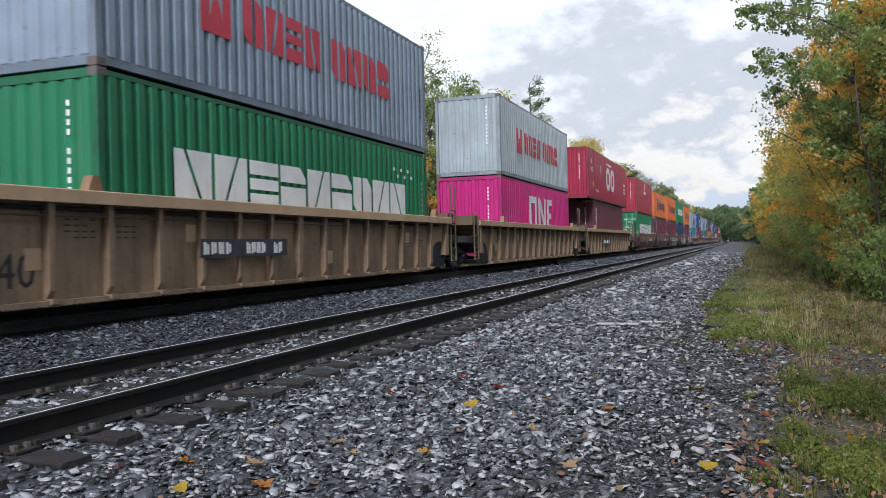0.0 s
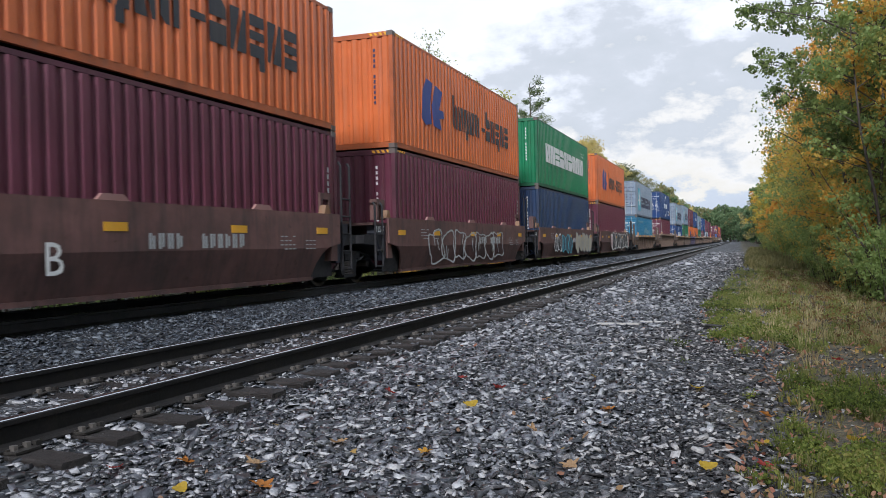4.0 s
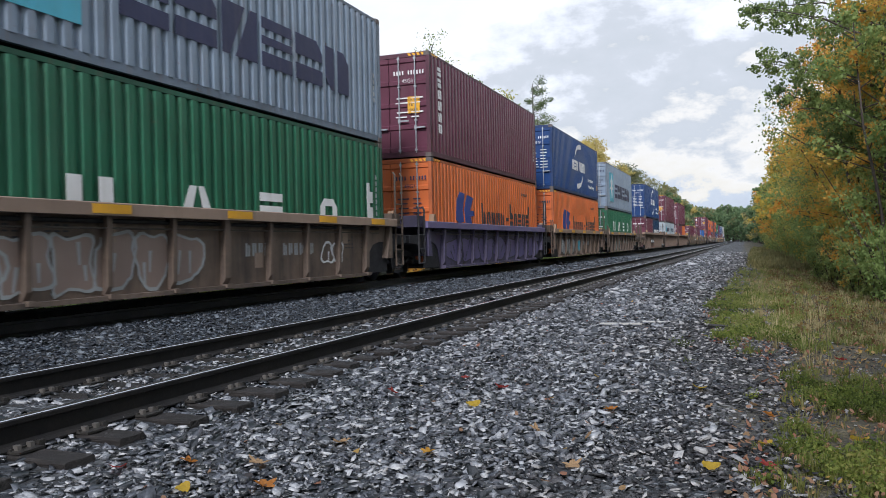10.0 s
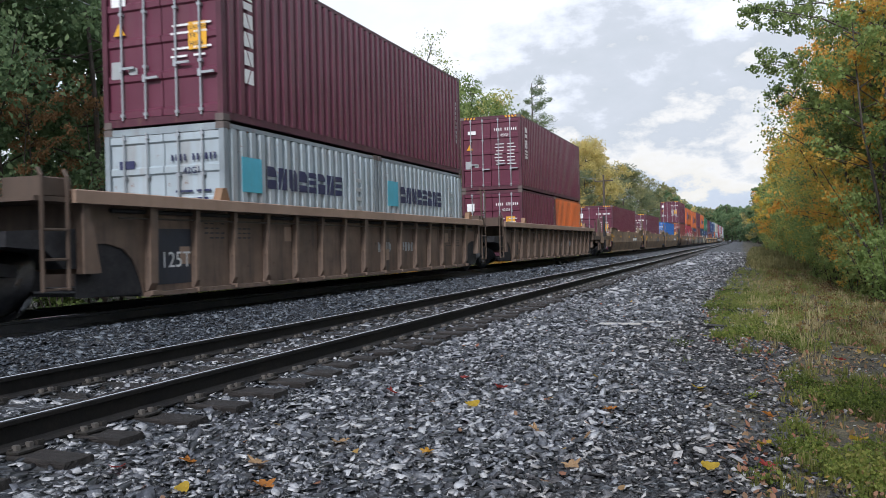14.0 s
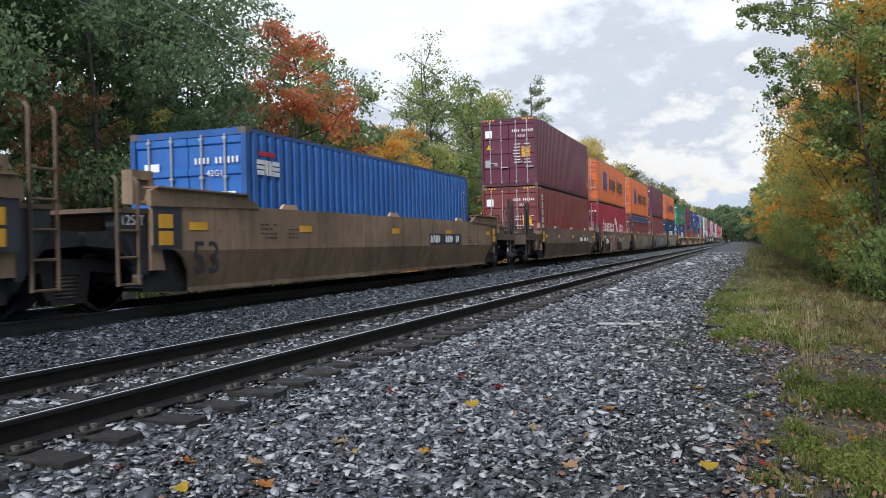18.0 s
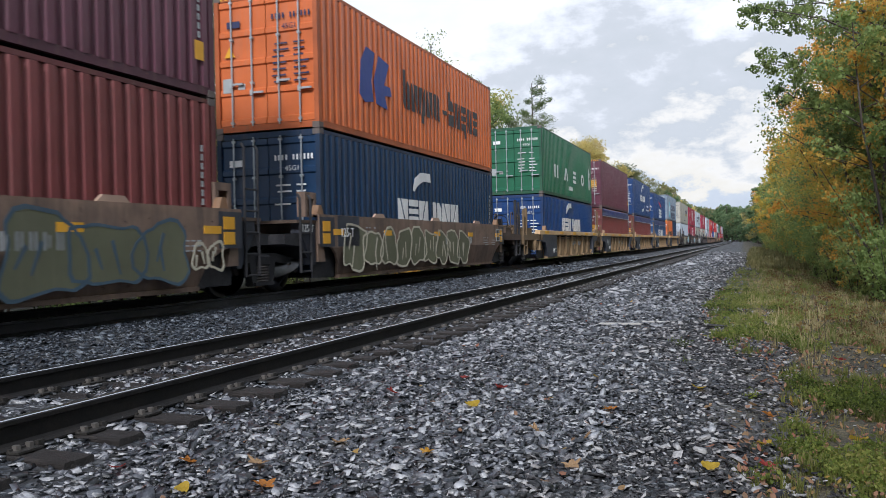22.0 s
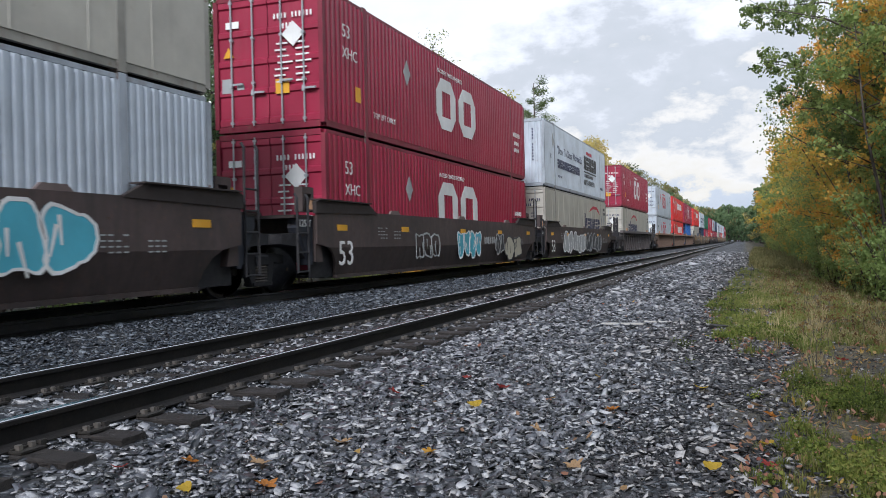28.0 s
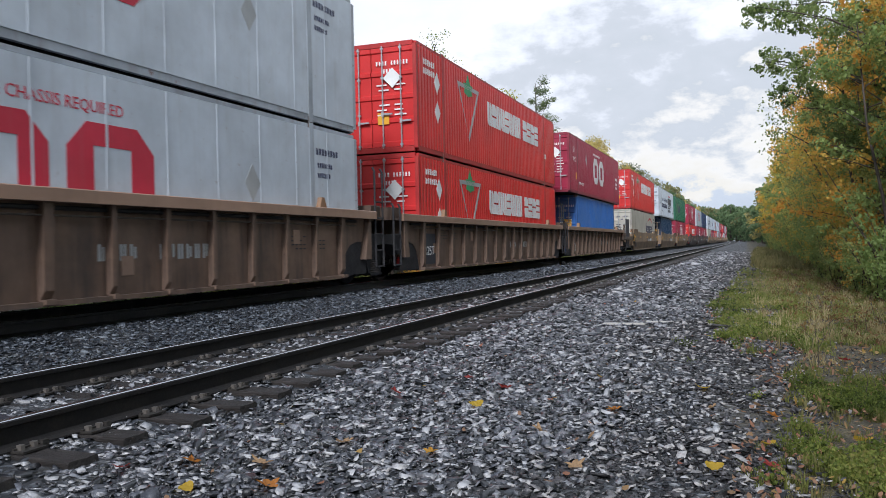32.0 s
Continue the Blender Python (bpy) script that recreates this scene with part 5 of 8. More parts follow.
        if style == "twoblocks_red":
            diamond("red", 4.3, 1.9, 1.25, "red diamond emblem")
            notice("53 H", 0.42, "navy", 1.15, 1.75)
            notice("X HC", 0.42, "navy", 1.15, 1.22)
            rows("navy", word(14.35, 2.3, 0.13, 8, 0.6, 0.3) + word(14.4, 2.05, 0.1, 7, 0.6, 0.3) + word(14.4, 1.85, 0.1, 6, 0.6, 0.3))
        else:
            notice("53", 0.40, "white", 0.85, 2.02)
            notice("XHC", 0.34, "white", 0.85, 1.58)
            notice("TOP LFT ONLY", 0.19, "white", 2.35, 0.5)
            rows("white", word(L - 1.65, 1.5, 0.16, 6, 0.7, 0.3) + word(L - 1.55, 1.2, 0.14, 5, 0.7, 0.3) + word(L - 1.55, 0.95, 0.14, 5, 0.7, 0.3))
        rows("yellow", [(1.45, 1.7, 0.72, 1.05)])
    elif style == "emblem_word":
        feather(1.9, H * 0.29, 1.8, 1.28)
        z = H * 0.36
        rows("black", glyph_row(4.45, 7.2, z, z + 0.72, 5, 21, 0.24, 0.2) + [(7.35, 7.75, z + 0.26, z + 0.38)] + glyph_row(7.85, 10.75, z, z + 0.74, 5, 14, 0.24, 0.2))
        rows("black", [(4.45, 4.62, z + 0.72, z + 0.98), (7.85, 8.02, z + 0.74, z + 0.98), (5.7, 5.88, z - 0.22, z), (9.3, 9.48, z - 0.22, z)])
    elif style == "emblem_word_low":
        feather(1.95, 1.12, 1.8, 0.95)
        rows("black", glyph_row(4.5, 7.3, 1.05, 1.55, 5, 21, 0.28, 0.2) + [(7.45, 7.8, 1.3, 1.42)] + glyph_row(7.95, 10.85, 1.05, 1.6, 5, 14, 0.28, 0.2) + [(4.5, 4.67, 1.55, 1.82), (7.95, 8.12, 1.6, 1.92), (10.65, 10.85, 1.6, 1.92)])
        rows("black", [(9.6 + 0.13 * i, 9.68 + 0.13 * i, 2.3, 2.4) for i in range(8)])
    elif style == "stack_three":
        rows("white", glyph_row(0.68, 1.0, 2.05, 2.45, 1, 2, 0.26, 0.0) + glyph_row(0.68, 1.0, 1.62, 1.95, 1, 6, 0.26, 0.0) + glyph_row(0.66, 1.02, 1.22, 1.55, 1, 9, 0.3, 0.0))
        rows("silver", small)
    elif style == "stack_six":
        rows("white", [q for i in range(6) for q in glyph_row(0.66, 0.93, H - 0.58 - i * 0.32, H - 0.33 - i * 0.32, 1, 31 + i, 0.32, 0.0)])
        rows("silver", small)
    elif style == "two_patches":
        rows("white", [((0.45, 2.0), (0.78, 1.95), (0.8, 2.36), (0.48, 2.38)), ((0.48, 1.3), (0.82, 1.26), (0.86, 1.66), (0.52, 1.68))], "peeling white patches")
        rows("silver", small)
    elif style == "plain":
        rows("silver", small)
        rows("yellow", [(L - 0.5, L - 0.28, 0.55, 0.85)])
    elif style == "star_word":
        shp("emblem_panel", [(0, 0), (1.65, 0), (1.65, 1.85), (0, 1.85)], "cyan", 1.15, H * 0.17, 1.0, "light blue square emblem panel")
        put("star", shape("star", STAR, mark_mat("white")), th, at(1.98, H * 0.17 + 0.95) @ pose(0.004, 0, 0) @ Matrix.Scale(1.6, 4), "white seven-pointed star")
        rows("navy", glyph_row(3.5, 10.65, 0.82, 1.70, 6, 44, 0.27, 0.12))
        rows("silver", small[:5])
    elif style == "panel_two_rows":
        shp("emblem_panel", [(0, 0), (1.7, 0), (1.7, 1.75), (0, 1.75)], "cyan", 1.4, 0.35, 1.0, "faded light blue emblem panel")
        put("star", shape("star", STAR, mark_mat("white")), th, at(2.25, 1.22) @ pose(0.004, 0, 0) @ Matrix.Scale(1.4, 4), "white seven-pointed star")
        rows("navy", glyph_row(3.85, 10.0, 1.2, 1.85, 6, 44, 0.27, 0.22) + glyph_row(4.0, 9.95, 0.28, 0.95, 7, 45, 0.27, 0.22))
    elif style == "panel_word":
        shp("emblem_panel", [(0, 0), (0.62, 0), (0.62, 0.6), (0, 0.6)], "cyan", 0.5, 1.45, 1.0, "faded light blue emblem panel")
        rows("navy", glyph_row(1.3, 4.3, 1.55, 1.95, 8, 46, 0.27, 0.2))
        rows("silver", [(4.9, 5.15, 1.3 + 0.2 * i, 1.38 + 0.2 * i) for i in range(4)])
    elif style == "swoosh_word":
        swooshes(6.35, 1.52, 0.95)
        rows("white", glyph_row(4.6, 6.15, 1.26, 1.76, 3, 17, 0.3, 0.14) + glyph_row(6.45, 8.0, 1.26, 1.76, 3, 18, 0.3, 0.14))
        notice("eco container", 0.30, "white", 8.85, 0.90)
        notice("bamboo flooring", 0.26, "white", 9.05, 0.55)
        rows("yellow", [(L - 0.5, L - 0.25, 0.55, 0.85)])
        rows("silver", small)
    elif style in ("short_word", "short_word_dark"):
        rows("white" if style == "short_word" else "black", glyph_row(1.0, 5.2, 1.15, 1.6, 6, 51, 0.3, 0.16))
    elif style == "swoosh_word_low":
        shp("swoosh", [(-0.65, -0.2), (-0.5, 0.12), (-0.1, 0.3), (0.6, 0.32), (0.66, 0.08), (0.1, 0.08), (-0.3, -0.06), (-0.55, -0.22)], "white", 5.6, 2.1, 1.0, "white crescent stroke")
        rows("white", glyph_row(3.95, 6.1, 1.05, 1.66, 3, 17, 0.33, 0.1) + glyph_row(6.4, 8.6, 1.05, 1.66, 3, 18, 0.33, 0.1))
        rows("silver", small)
    elif style == "deepgreen":
        z = 0.87 if H > 2.7 else 1.22
        rows("white", [(2.48, 2.74, z, z + 0.6), (3.04, 3.3, z, z + 0.6), ((4.65, z), (4.92, z), (5.12, z + 0.6), (4.95, z + 0.6)), ((5.33, z), (5.6, z), (5.3, z + 0.6), (5.16, z + 0.6)), (6.9, 7.65, z, z + 0.15), (6.9, 7.65, z + 0.23, z + 0.37), (6.9, 7.65, z + 0.45, z + 0.6)] + ring_shape(9.1, z, 0.72, 0.6, 0.2, 0.15), "four plain white letter-sized shapes")
        rows("white", [(11.3, 11.6, z - 0.1, z + 0.5), (11.3, 11.45, z + 0.5, z + 1.05), (11.45, 11.6, z + 0.6, z + 0.85)] + word(5.7, z - 0.42, 0.2, 5, 0.75, 0.25))
        rows("silver", small)
    elif style == "three_stroke":
        rows("white", glyph_row(4.7, 7.65, 0.25, 1.15, 3, 61, 0.34, 0.06))
        shp("eagle_stroke", [(0, 0.45), (0.9, 0.36), (1.5, 0.1), (1.9, 0.2), (2.4, 0.0), (2.8, 0.18), (2.8, 0.34), (1.5, 0.5), (0, 0.66)], "red", 4.7, 1.25, 1.0, "red brush stroke emblem")
        rows("silver", small)
    elif style == "three_small":
        rows("white", glyph_row(0.34, 1.1, 1.78, 2.05, 3, 61, 0.34, 0.06))
        rows("red", [(0.4, 0.95, 2.12, 2.2)])
        rows("silver", small)
    elif style == "flag_word":
        rows("white", glyph_row(1.65, 6.35, 1.15, 1.68, 7, 63, 0.24, 0.3) + glyph_row(8.5, 10.55, 1.15, 1.68, 3, 64, 0.24, 0.3) + [(1.65, 1.78, 1.68, 1.95)])
        shp("flag_emblem", [(0, 0.92), (0.25, 1.15), (0.6, 0.9), (1.2, 0.72), (1.0, 0.5), (1.55, 0.15), (1.9, 0.0), (1.2, 0.02), (0.75, 0.3), (0.5, 0.55), (0.1, 0.7)], "white", 6.5, 1.05, 1.0, "white flag emblem")
    elif style == "small_word":
        rows("white", glyph_row(5.1, 6.95, 1.74, 1.98, 8, 65, 0.26, 0.2))
        shp("emblem", [(0, 0), (0.3, 0), (0.42, 0.3), (0.3, 0.62), (0.1, 0.62), (-0.06, 0.3)], "white", 5.9, 2.05, 1.0, "white emblem shape")
        rows("yellow", [(L - 0.5, L - 0.3, 0.5, 0.9)])
        rows("silver", small)
    elif style == "banner_word":
        rows("navy", glyph_row(10.1, 12.75, 1.52, 2.02, 5, 71, 0.34, 0.1))
        shp("horn_emblem", [(0, 0.0), (0.35, 0.36), (3.1, 0.28), (3.4, -0.1), (2.6, 0.02)], "tan", 9.83, 1.18, 1.0, "tan banner shape")
        shp("head_emblem", [(0, 0.05), (0.3, -0.1), (0.75, 0.1), (0.6, 0.4), (0.35, 0.75), (0.05, 0.6)], "navy", 12.82, 1.5, 1.0, "dark bison head shape")
        notice("HI-CUBE CHASSIS REQUIRED", 0.185, "navy", 7.33, 0.42)
        diamond("silver", 14.1, 1.85, 0.6, "grey diamond placard holder")
    elif style == "head_word":
        rows("navy", [tuple((a + (b - 1.2) * 0.22, b) for a, b in (q if isinstance(q[0], tuple) else ((q[0], q[2]), (q[1], q[2]), (q[1], q[3]), (q[0], q[3])))) for q in glyph_row(3.95, 6.7, 1.02, 1.86, 5, 73, 0.36, 0.08)])
        shp("head_emblem", [(0.0, 0.75), (0.18, 1.0), (0.62, 1.28), (0.95, 1.16), (1.3, 0.98), (0.9, 0.96), (0.62, 1.02), (0.5, 0.75), (0.58, 0.35), (1.1, 0.1), (1.15, 0.0), (0.55, 0.05), (0.3, 0.1), (0.1, 0.4)], "navy", 2.6, 1.08, 1.05, "dark bison head shape")
        shp("horn_emblem", [(0, 0), (0.3, -0.1), (0.36, 0.42), (0.6, 0.52), (0.2, 0.66), (0.0, 0.4)], "tan", 3.2, 1.45, 1.0, "tan horn shape")
    elif style == "many_words":
        notice("\"Door To Door Worldwide\"", 0.52, "navy", 2.6, 1.62)
        rows("navy", glyph_row(2.6, 7.95, 0.98, 1.38, 14, 75, 0.3, 0.14))
        rows("black", [tuple((a + (b - 1.4) * 0.12, b) for a, b in (q if isinstance(q[0], tuple) else ((q[0], q[2]), (q[1], q[2]), (q[1], q[3]), (q[0], q[3])))) for q in glyph_row(9.1, 12.9, 1.42, 2.15, 5, 77, 0.36, 0.08)] + [(9.1, 12.9, 1.28, 1.34)] + word(9.3, 1.02, 0.18, 14, 0.75, 0.3) + word(9.1, 0.62, 0.28, 9, 0.9, 0.4))
        rows("red", glyph_row(9.9, 11.6, 2.26, 2.42, 5, 79, 0.4))
        diamond("silver", 1.7, 2.1, 0.9, "grey diamond placard holder")
        notice("53", 0.3, "navy", 1.1, 1.3)
        notice("TOP LIFT ONLY", 0.14, "navy", 2.6, 0.55)
        rows("navy", word(14.2, 0.6, 0.16, 6, 0.7, 0.3))
    elif style in ("arch_word", "arch_word_front"):
        y0, wd = (9.05, 4.85) if style == "arch_word" else (2.95, 5.05)
        rows("navy", glyph_row(y0, y0 + wd, 1.2, 1.78, 6, 81 if style == "arch_word" else 83, 0.32, 0.1) + ([(y0, y0 + 0.26, 1.78, 2.02)] if style == "arch_word" else [(y0 + 1.0, y0 + 1.2, 1.78, 2.02)]))
        shp("swoosh_red", [(0, 0), (0.5, 0.2), (1.4, 0.36), (2.4, 0.34), (3.2, 0.12), (3.4, -0.08), (2.4, 0.18), (1.4, 0.2), (0.5, 0.08)], "red", y0 + wd - 3.5, 2.12, 1.0, "red arched stroke")
        for yy in (L - 1.7, L - 0.9):
            diamond("silver", yy, 1.7, 1.0, "grey diamond placard holder")
        rows("black", word(L - 1.1, 2.3, 0.16, 4, 0.6, 0.3) + word(L - 1.1, 2.05, 0.16, 6, 0.6, 0.3))
    elif style == "triangle_word":
        rows("white", glyph_row(6.2, 10.4, 1.48, 2.25, 8, 85, 0.34, 0.06) + glyph_row(10.75, 13.2, 1.48, 2.25, 4, 86, 0.34, 0.06))
        shp("triangle_emblem", [(0, 1.7), (2.1, 1.7), (1.05, 0.0), (0.98, 0.14), (1.9, 1.58), (0.2, 1.58), (0.92, 0.24)], "silver", 3.2, 0.7, 1.0, "thin triangle emblem")
        shp("leaf_emblem", [(0, 0), (0.12, 0.05), (0.4, 0.1), (0.32, 0.24), (0.45, 0.4), (0.2, 0.4), (0, 0.7), (-0.2, 0.4), (-0.45, 0.4), (-0.32, 0.24), (-0.4, 0.1), (-0.12, 0.05)], "green", 4.22, 2.05, 1.0, "green leaf emblem")
        for zz in (1.2, 2.0):
            diamond("white", 1.5, zz, 0.85, "pale diamond placard holder")
        rows("white", [(14.2, 14.5, 1.1, 1.3)] + word(0.5, 2.35, 0.16, 6, 0.6, 0.3) + word(0.5, 2.1, 0.16, 6, 0.6, 0.3))
    elif style == "sticker":
        rows("patch", [(1.0, 4.4, 2.1, 2.24), (5.3, 5.9, 1.2, 1.55), (6.0, 7.2, 1.25, 1.7), (7.4, 8.2, 1.15, 1.5), (8.4, 9.6, 1.2, 1.45), (11.2, 11.5, 1.2, 2.2)], "faded pale patches where lettering was removed")


def door_marks(th, style, H, w, long_):
    r = random.Random(style + str(H))
    white, rects, yel = "white", [], []
    dark = style in ("star_word", "wordpair", "twoblocks_red", "many_words", "arch_word", "arch_word_front", "banner_word", "head_word", "panel_word", "panel_two_rows", "emblem_word", "emblem_word_low")
    col = "navy" if dark else "white"
    rects += [(0.16 + 0.085 * i, 0.20 + 0.085 * i, H - 0.61, H - 0.50) for i in range(11) if i != 4]
    if long_:
        rects += [(0.36 + 0.085 * i, 0.40 + 0.085 * i, H - 0.82, H - 0.71) for i in range(4)]
    else:
        put("lettering", letters("45G1" if H > 2.7 else "42G1", 0.155, mark_mat(col)), th, pose(0.40, 0.011, H - 0.83, 0, 0, -90), "painted size code")
    for i in range(7):
        if r.random() < 0.85:
            a = 0.14 + r.uniform(0, 0.1)
            rects.append((a, a + r.uniform(0.26, 0.38), H - 1.14 - 0.13 * i, H - 1.105 - 0.13 * i))
            rects.append((0.66, 0.66 + r.uniform(0.2, 0.36), H - 1.14 - 0.13 * i, H - 1.105 - 0.13 * i))
    left = [(-w + 0.3, -w + 0.62, H - 0.70, H - 0.56)] if style not in ("plain", "stack_six") else [(-w + 0.2, -w + 0.5, H - 0.8, H - 0.5)]
    # end plates lie in the plane y = 0 and read from -x to x
    def endplate(name, rs, mat, label=""):
        def make():
            g = Geo()
            for x0, x1, z0, z1 in rs:
                g.box(x0, x1, 0.011, 0.015, z0, z1)
            return g.mesh("marking", mark_mat(mat))
        put(name, cached(("end", style, mat, name, H), make), th, None, label)
    endplate("marking", rects + left, col, "rows of small painted characters as bars")
    endplate("data_plate", [(-w + 0.18, -w + 0.4, 0.85, 1.15), (-w + 0.55, -w + 0.72, 0.9, 1.02)], "silver", "small grey data plate")
    if style in ("swoosh_word", "three_stroke", "stack_six", "plain", "twoblocks", "two_patches", "stack_three", "emblem_word"):
        put("warning_triangle", cached("tri", lambda: Geo().prism([(-0.13, 0), (0.13, 0), (0, 0.22)], 0.011, 0.015, "y").mesh("warning_triangle", mark_mat("yellow"))), th, pose(-w + 0.36, 0, H * 0.55), "yellow warning triangle")
    if style in ("plain", "stack_six"):
        endplate("yellow_label", [(0.56, 0.92, H * 0.42, H * 0.42 + 0.46)], "yellow", "yellow caution label")
        for k, line in enumerate(("CAUTION", "9'6\"", "HIGH")):
            put("lettering", letters(line, 0.075 if k == 0 else 0.11, mark_mat("black")), th, pose(0.585, 0.0105, H * 0.42 + 0.34 - 0.14 * k, 0, 0, -90), "black caution wording")
    if style in ("twoblocks", "twoblocks_red", "triangle_word", "arch_word_front"):
        put("diamond_placard", cached("diaend", lambda: Geo().prism([(-0.26, 0), (0, -0.26), (0.26, 0), (0, 0.26)], -0.012, -0.004, "y").mesh("diamond_placard", mark_mat("silver" if style == "arch_word_front" else "white"))), th, pose(0.62, 0, H - 0.95), "diamond placard holder")
        endplate("yellow_label", [(0.18, 0.5, 0.75, 1.05)], "yellow", "yellow caution label")


def container(spec, sigma, z):
    """spec: length 20, 40 or 53; S or H for the height; colour; D doors or P plain end; painted style; tarp."""
    length, high, col, end, style = spec[:5]
    L, W, H = {20: 6.058, 40: 12.192, 53: 16.154}[length], (2.591 if length == 53 else 2.438), (2.896 if high == "H" else 2.591)
    w, mat = W / 2, cpaint(col)
    flatside = style in ("banner_word", "arch_word", "arch_word_front", "twoblocks_red")
    pitch, depth = (0.278, 0.058) if length != 53 else ((0.16, 0.022) if style == "head_word" else (0.21, 0.028))
    if flatside:
        depth = 0
    th = new("shipping_container")
    word_ = COLOUR_WORD[col]
    tagged(th, "%s %s %d-foot %s container%s" % (word_, "smooth-sided" if flatside else "corrugated steel", length, "intermodal" if length == 53 else "shipping", " under a blue tarpaulin top" if "tarp" in spec else ""), "container", "containers on the train")
    tarp = 0.42 if "tarp" in spec else 0.0
    put("side_wall", cached(("side", L, H, col, pitch, depth, tarp), lambda: side_mesh(L - 0.24, H - 0.25 - tarp, mat, pitch, depth)), th, pose(w, 0.12, 0.15))
    put("side_wall", MESHES[("side", L, H, col, pitch, depth, tarp)], th, pose(-w, L - 0.12, 0.15, 0, 0, 180))
    put("frame", cached(("frame", L, H, W, col), lambda: frame_mesh(L, H, W, paint("worn_frame_" + col, tuple(c * 0.75 for c in COL[col]), 0.5, wear=(0.17, 0.08, 0.045), amount=0.95, dust=(0.16, 0.10, 0.07), low=0.6), length == 53)), th)
    put("roof", cached(("roof", L, H, W, col), lambda: Geo().box(-w + 0.09, w - 0.09, 0.1, L - 0.1, H - 0.06, H - 0.022).mesh("roof", mat)), th)
    put("floor", cached(("floor", L, W), lambda: Geo().box(-w + 0.1, w - 0.1, 0.1, L - 0.1, 0.05, 0.14).mesh("floor", M_BLACK)), th)
    cc = cached("casting", lambda: Geo().box(-0.081, 0.081, -0.089, 0.089, -0.059, 0.059, 0.008).mesh("corner_casting", paint("casting_steel", (0.10, 0.08, 0.075), 0.5, amount=0.7)))
    ys = (0.0885, L - 0.0885) if length != 53 else (1.98, L - 1.98)
    for x in (-w + 0.078, w - 0.078) if sigma < 720 else ():
        for y in ys if x > 0 else ys[:1]:
            for zz in (0.0585, H - 0.0585):
                put("corner_casting", cc, th, pose(x, y, zz))
    if tarp:
        def tarp_mesh():
            g = Geo()
            rr = random.Random(3)
            n = 60
            for i in range(n + 1):
                y = 0.12 + (L - 0.24) * i / n
                o = len(g.v)
                a, b, c = (rr.uniform(-0.012, 0.02) for _ in range(3))
                g.v += [(w + 0.004 + a * 0.3, y, H - 0.52 + rr.uniform(-0.006, 0.006)), (w + 0.012 + a, y, H - 0.42), (w + 0.005 + b, y, H - 0.25), (w + 0.01 + c, y, H - 0.10), (w - 0.08, y, H - 0.005)]
                if i:
                    g.f += [(o - 5 + j, o + j, o + j + 1, o - 4 + j) for j in range(4)]
            return g.mesh("tarpaulin", MATS.get("tarp") or tarp_material())
        put("tarpaulin", cached(("tarp", L, H), tarp_mesh), th, None, "wrinkled blue tarpaulin with a white rope")
        put("rope", cached(("rope", L, H), lambda: Geo().tube([(w + 0.03, 0.12 + (L - 0.24) * i / 40, H - 0.50 + (0.008 if i % 2 else -0.006)) for i in range(41)], [0.011] * 41, 4).mesh("rope", mark_mat("white"))), th)
    if high == "H" and col in ("maroon", "plum", "brown", "orange") and sigma < 720:
        def stripes():
            g = Geo()
            for k in range(4):
                y = 0.16 + 0.15 * k
                g.prism([(y, H - 0.085), (y + 0.07, H - 0.085), (y + 0.12, H - 0.025), (y + 0.05, H - 0.025)], w - 0.018, w - 0.012, "x")
                g.prism([(w - 0.2 - 0.13 * k, H - 0.10), (w - 0.13 - 0.13 * k, H - 0.10), (w - 0.17 - 0.13 * k, H - 0.03), (w - 0.24 - 0.13 * k, H - 0.03)], 0.002, 0.008, "y")
                g.prism([(-w + 0.2 + 0.13 * k, H - 0.10), (-w + 0.13 + 0.13 * k, H - 0.10), (-w + 0.17 + 0.13 * k, H - 0.03), (-w + 0.24 + 0.13 * k, H - 0.03)], 0.002, 0.008, "y")
            return g.mesh("hazard_stripes", mark_mat("yellow"))
        put("hazard_stripes", cached(("haz", H, w), stripes), th, None, "yellow hazard stripes at the top corners")
    if end == "D":
        dw = w - 0.12
        for sx, x in ((0, -w + 0.11), (1, 0.01)):
            d = put("door", cached(("door", dw, H, col), lambda: door_mesh(dw, H - 0.3, mat)), th, pose(x, 0.015, 0.16))
            for k in (0.28, 0.72) if sigma < 720 else ():
                put("locking_rod", cached(("rod", H), lambda: rod_mesh(H - 0.3)), d, pose(dw * k, -0.03, 0))
                put("door_handle", cached("handle", lambda: Geo().box(-0.02, 0.28, -0.03, 0.0, -0.02, 0.02).box(-0.03, 0.03, -0.035, 0.0, -0.06, 0.06).mesh("door_handle", M_ROD)), d, pose(dw * k, -0.035, 0.85 - 0.2 * (k > 0.5)))
        put("end_wall", cached(("endw", W, H, col), lambda: side_mesh(W - 0.22, H - 0.3, mat, 0.25, 0.04)), th, pose(w - 0.11, L - 0.01, 0.16, 0, 0, 90))
        door_marks(th, style, H, w, length == 53)
    else:
        put("end_wall", cached(("endw", W, H, col), lambda: side_mesh(W - 0.22, H - 0.3, mat, 0.25, 0.04)), th, pose(-w + 0.11, 0.01, 0.16, 0, 0, -90))
        put("end_wall", MESHES[("endw", W, H, col)], th, pose(w - 0.11, L - 0.01, 0.16, 0, 0, 90))
        put("marking", cached(("plainend", H, col), lambda: rects_end(H, w, "navy" if col in ("white", "grey", "orange") else "white")), th)
    side_marks(th, style, L, H, w)
    ROLLING.append((th, sigma, z))
    return H


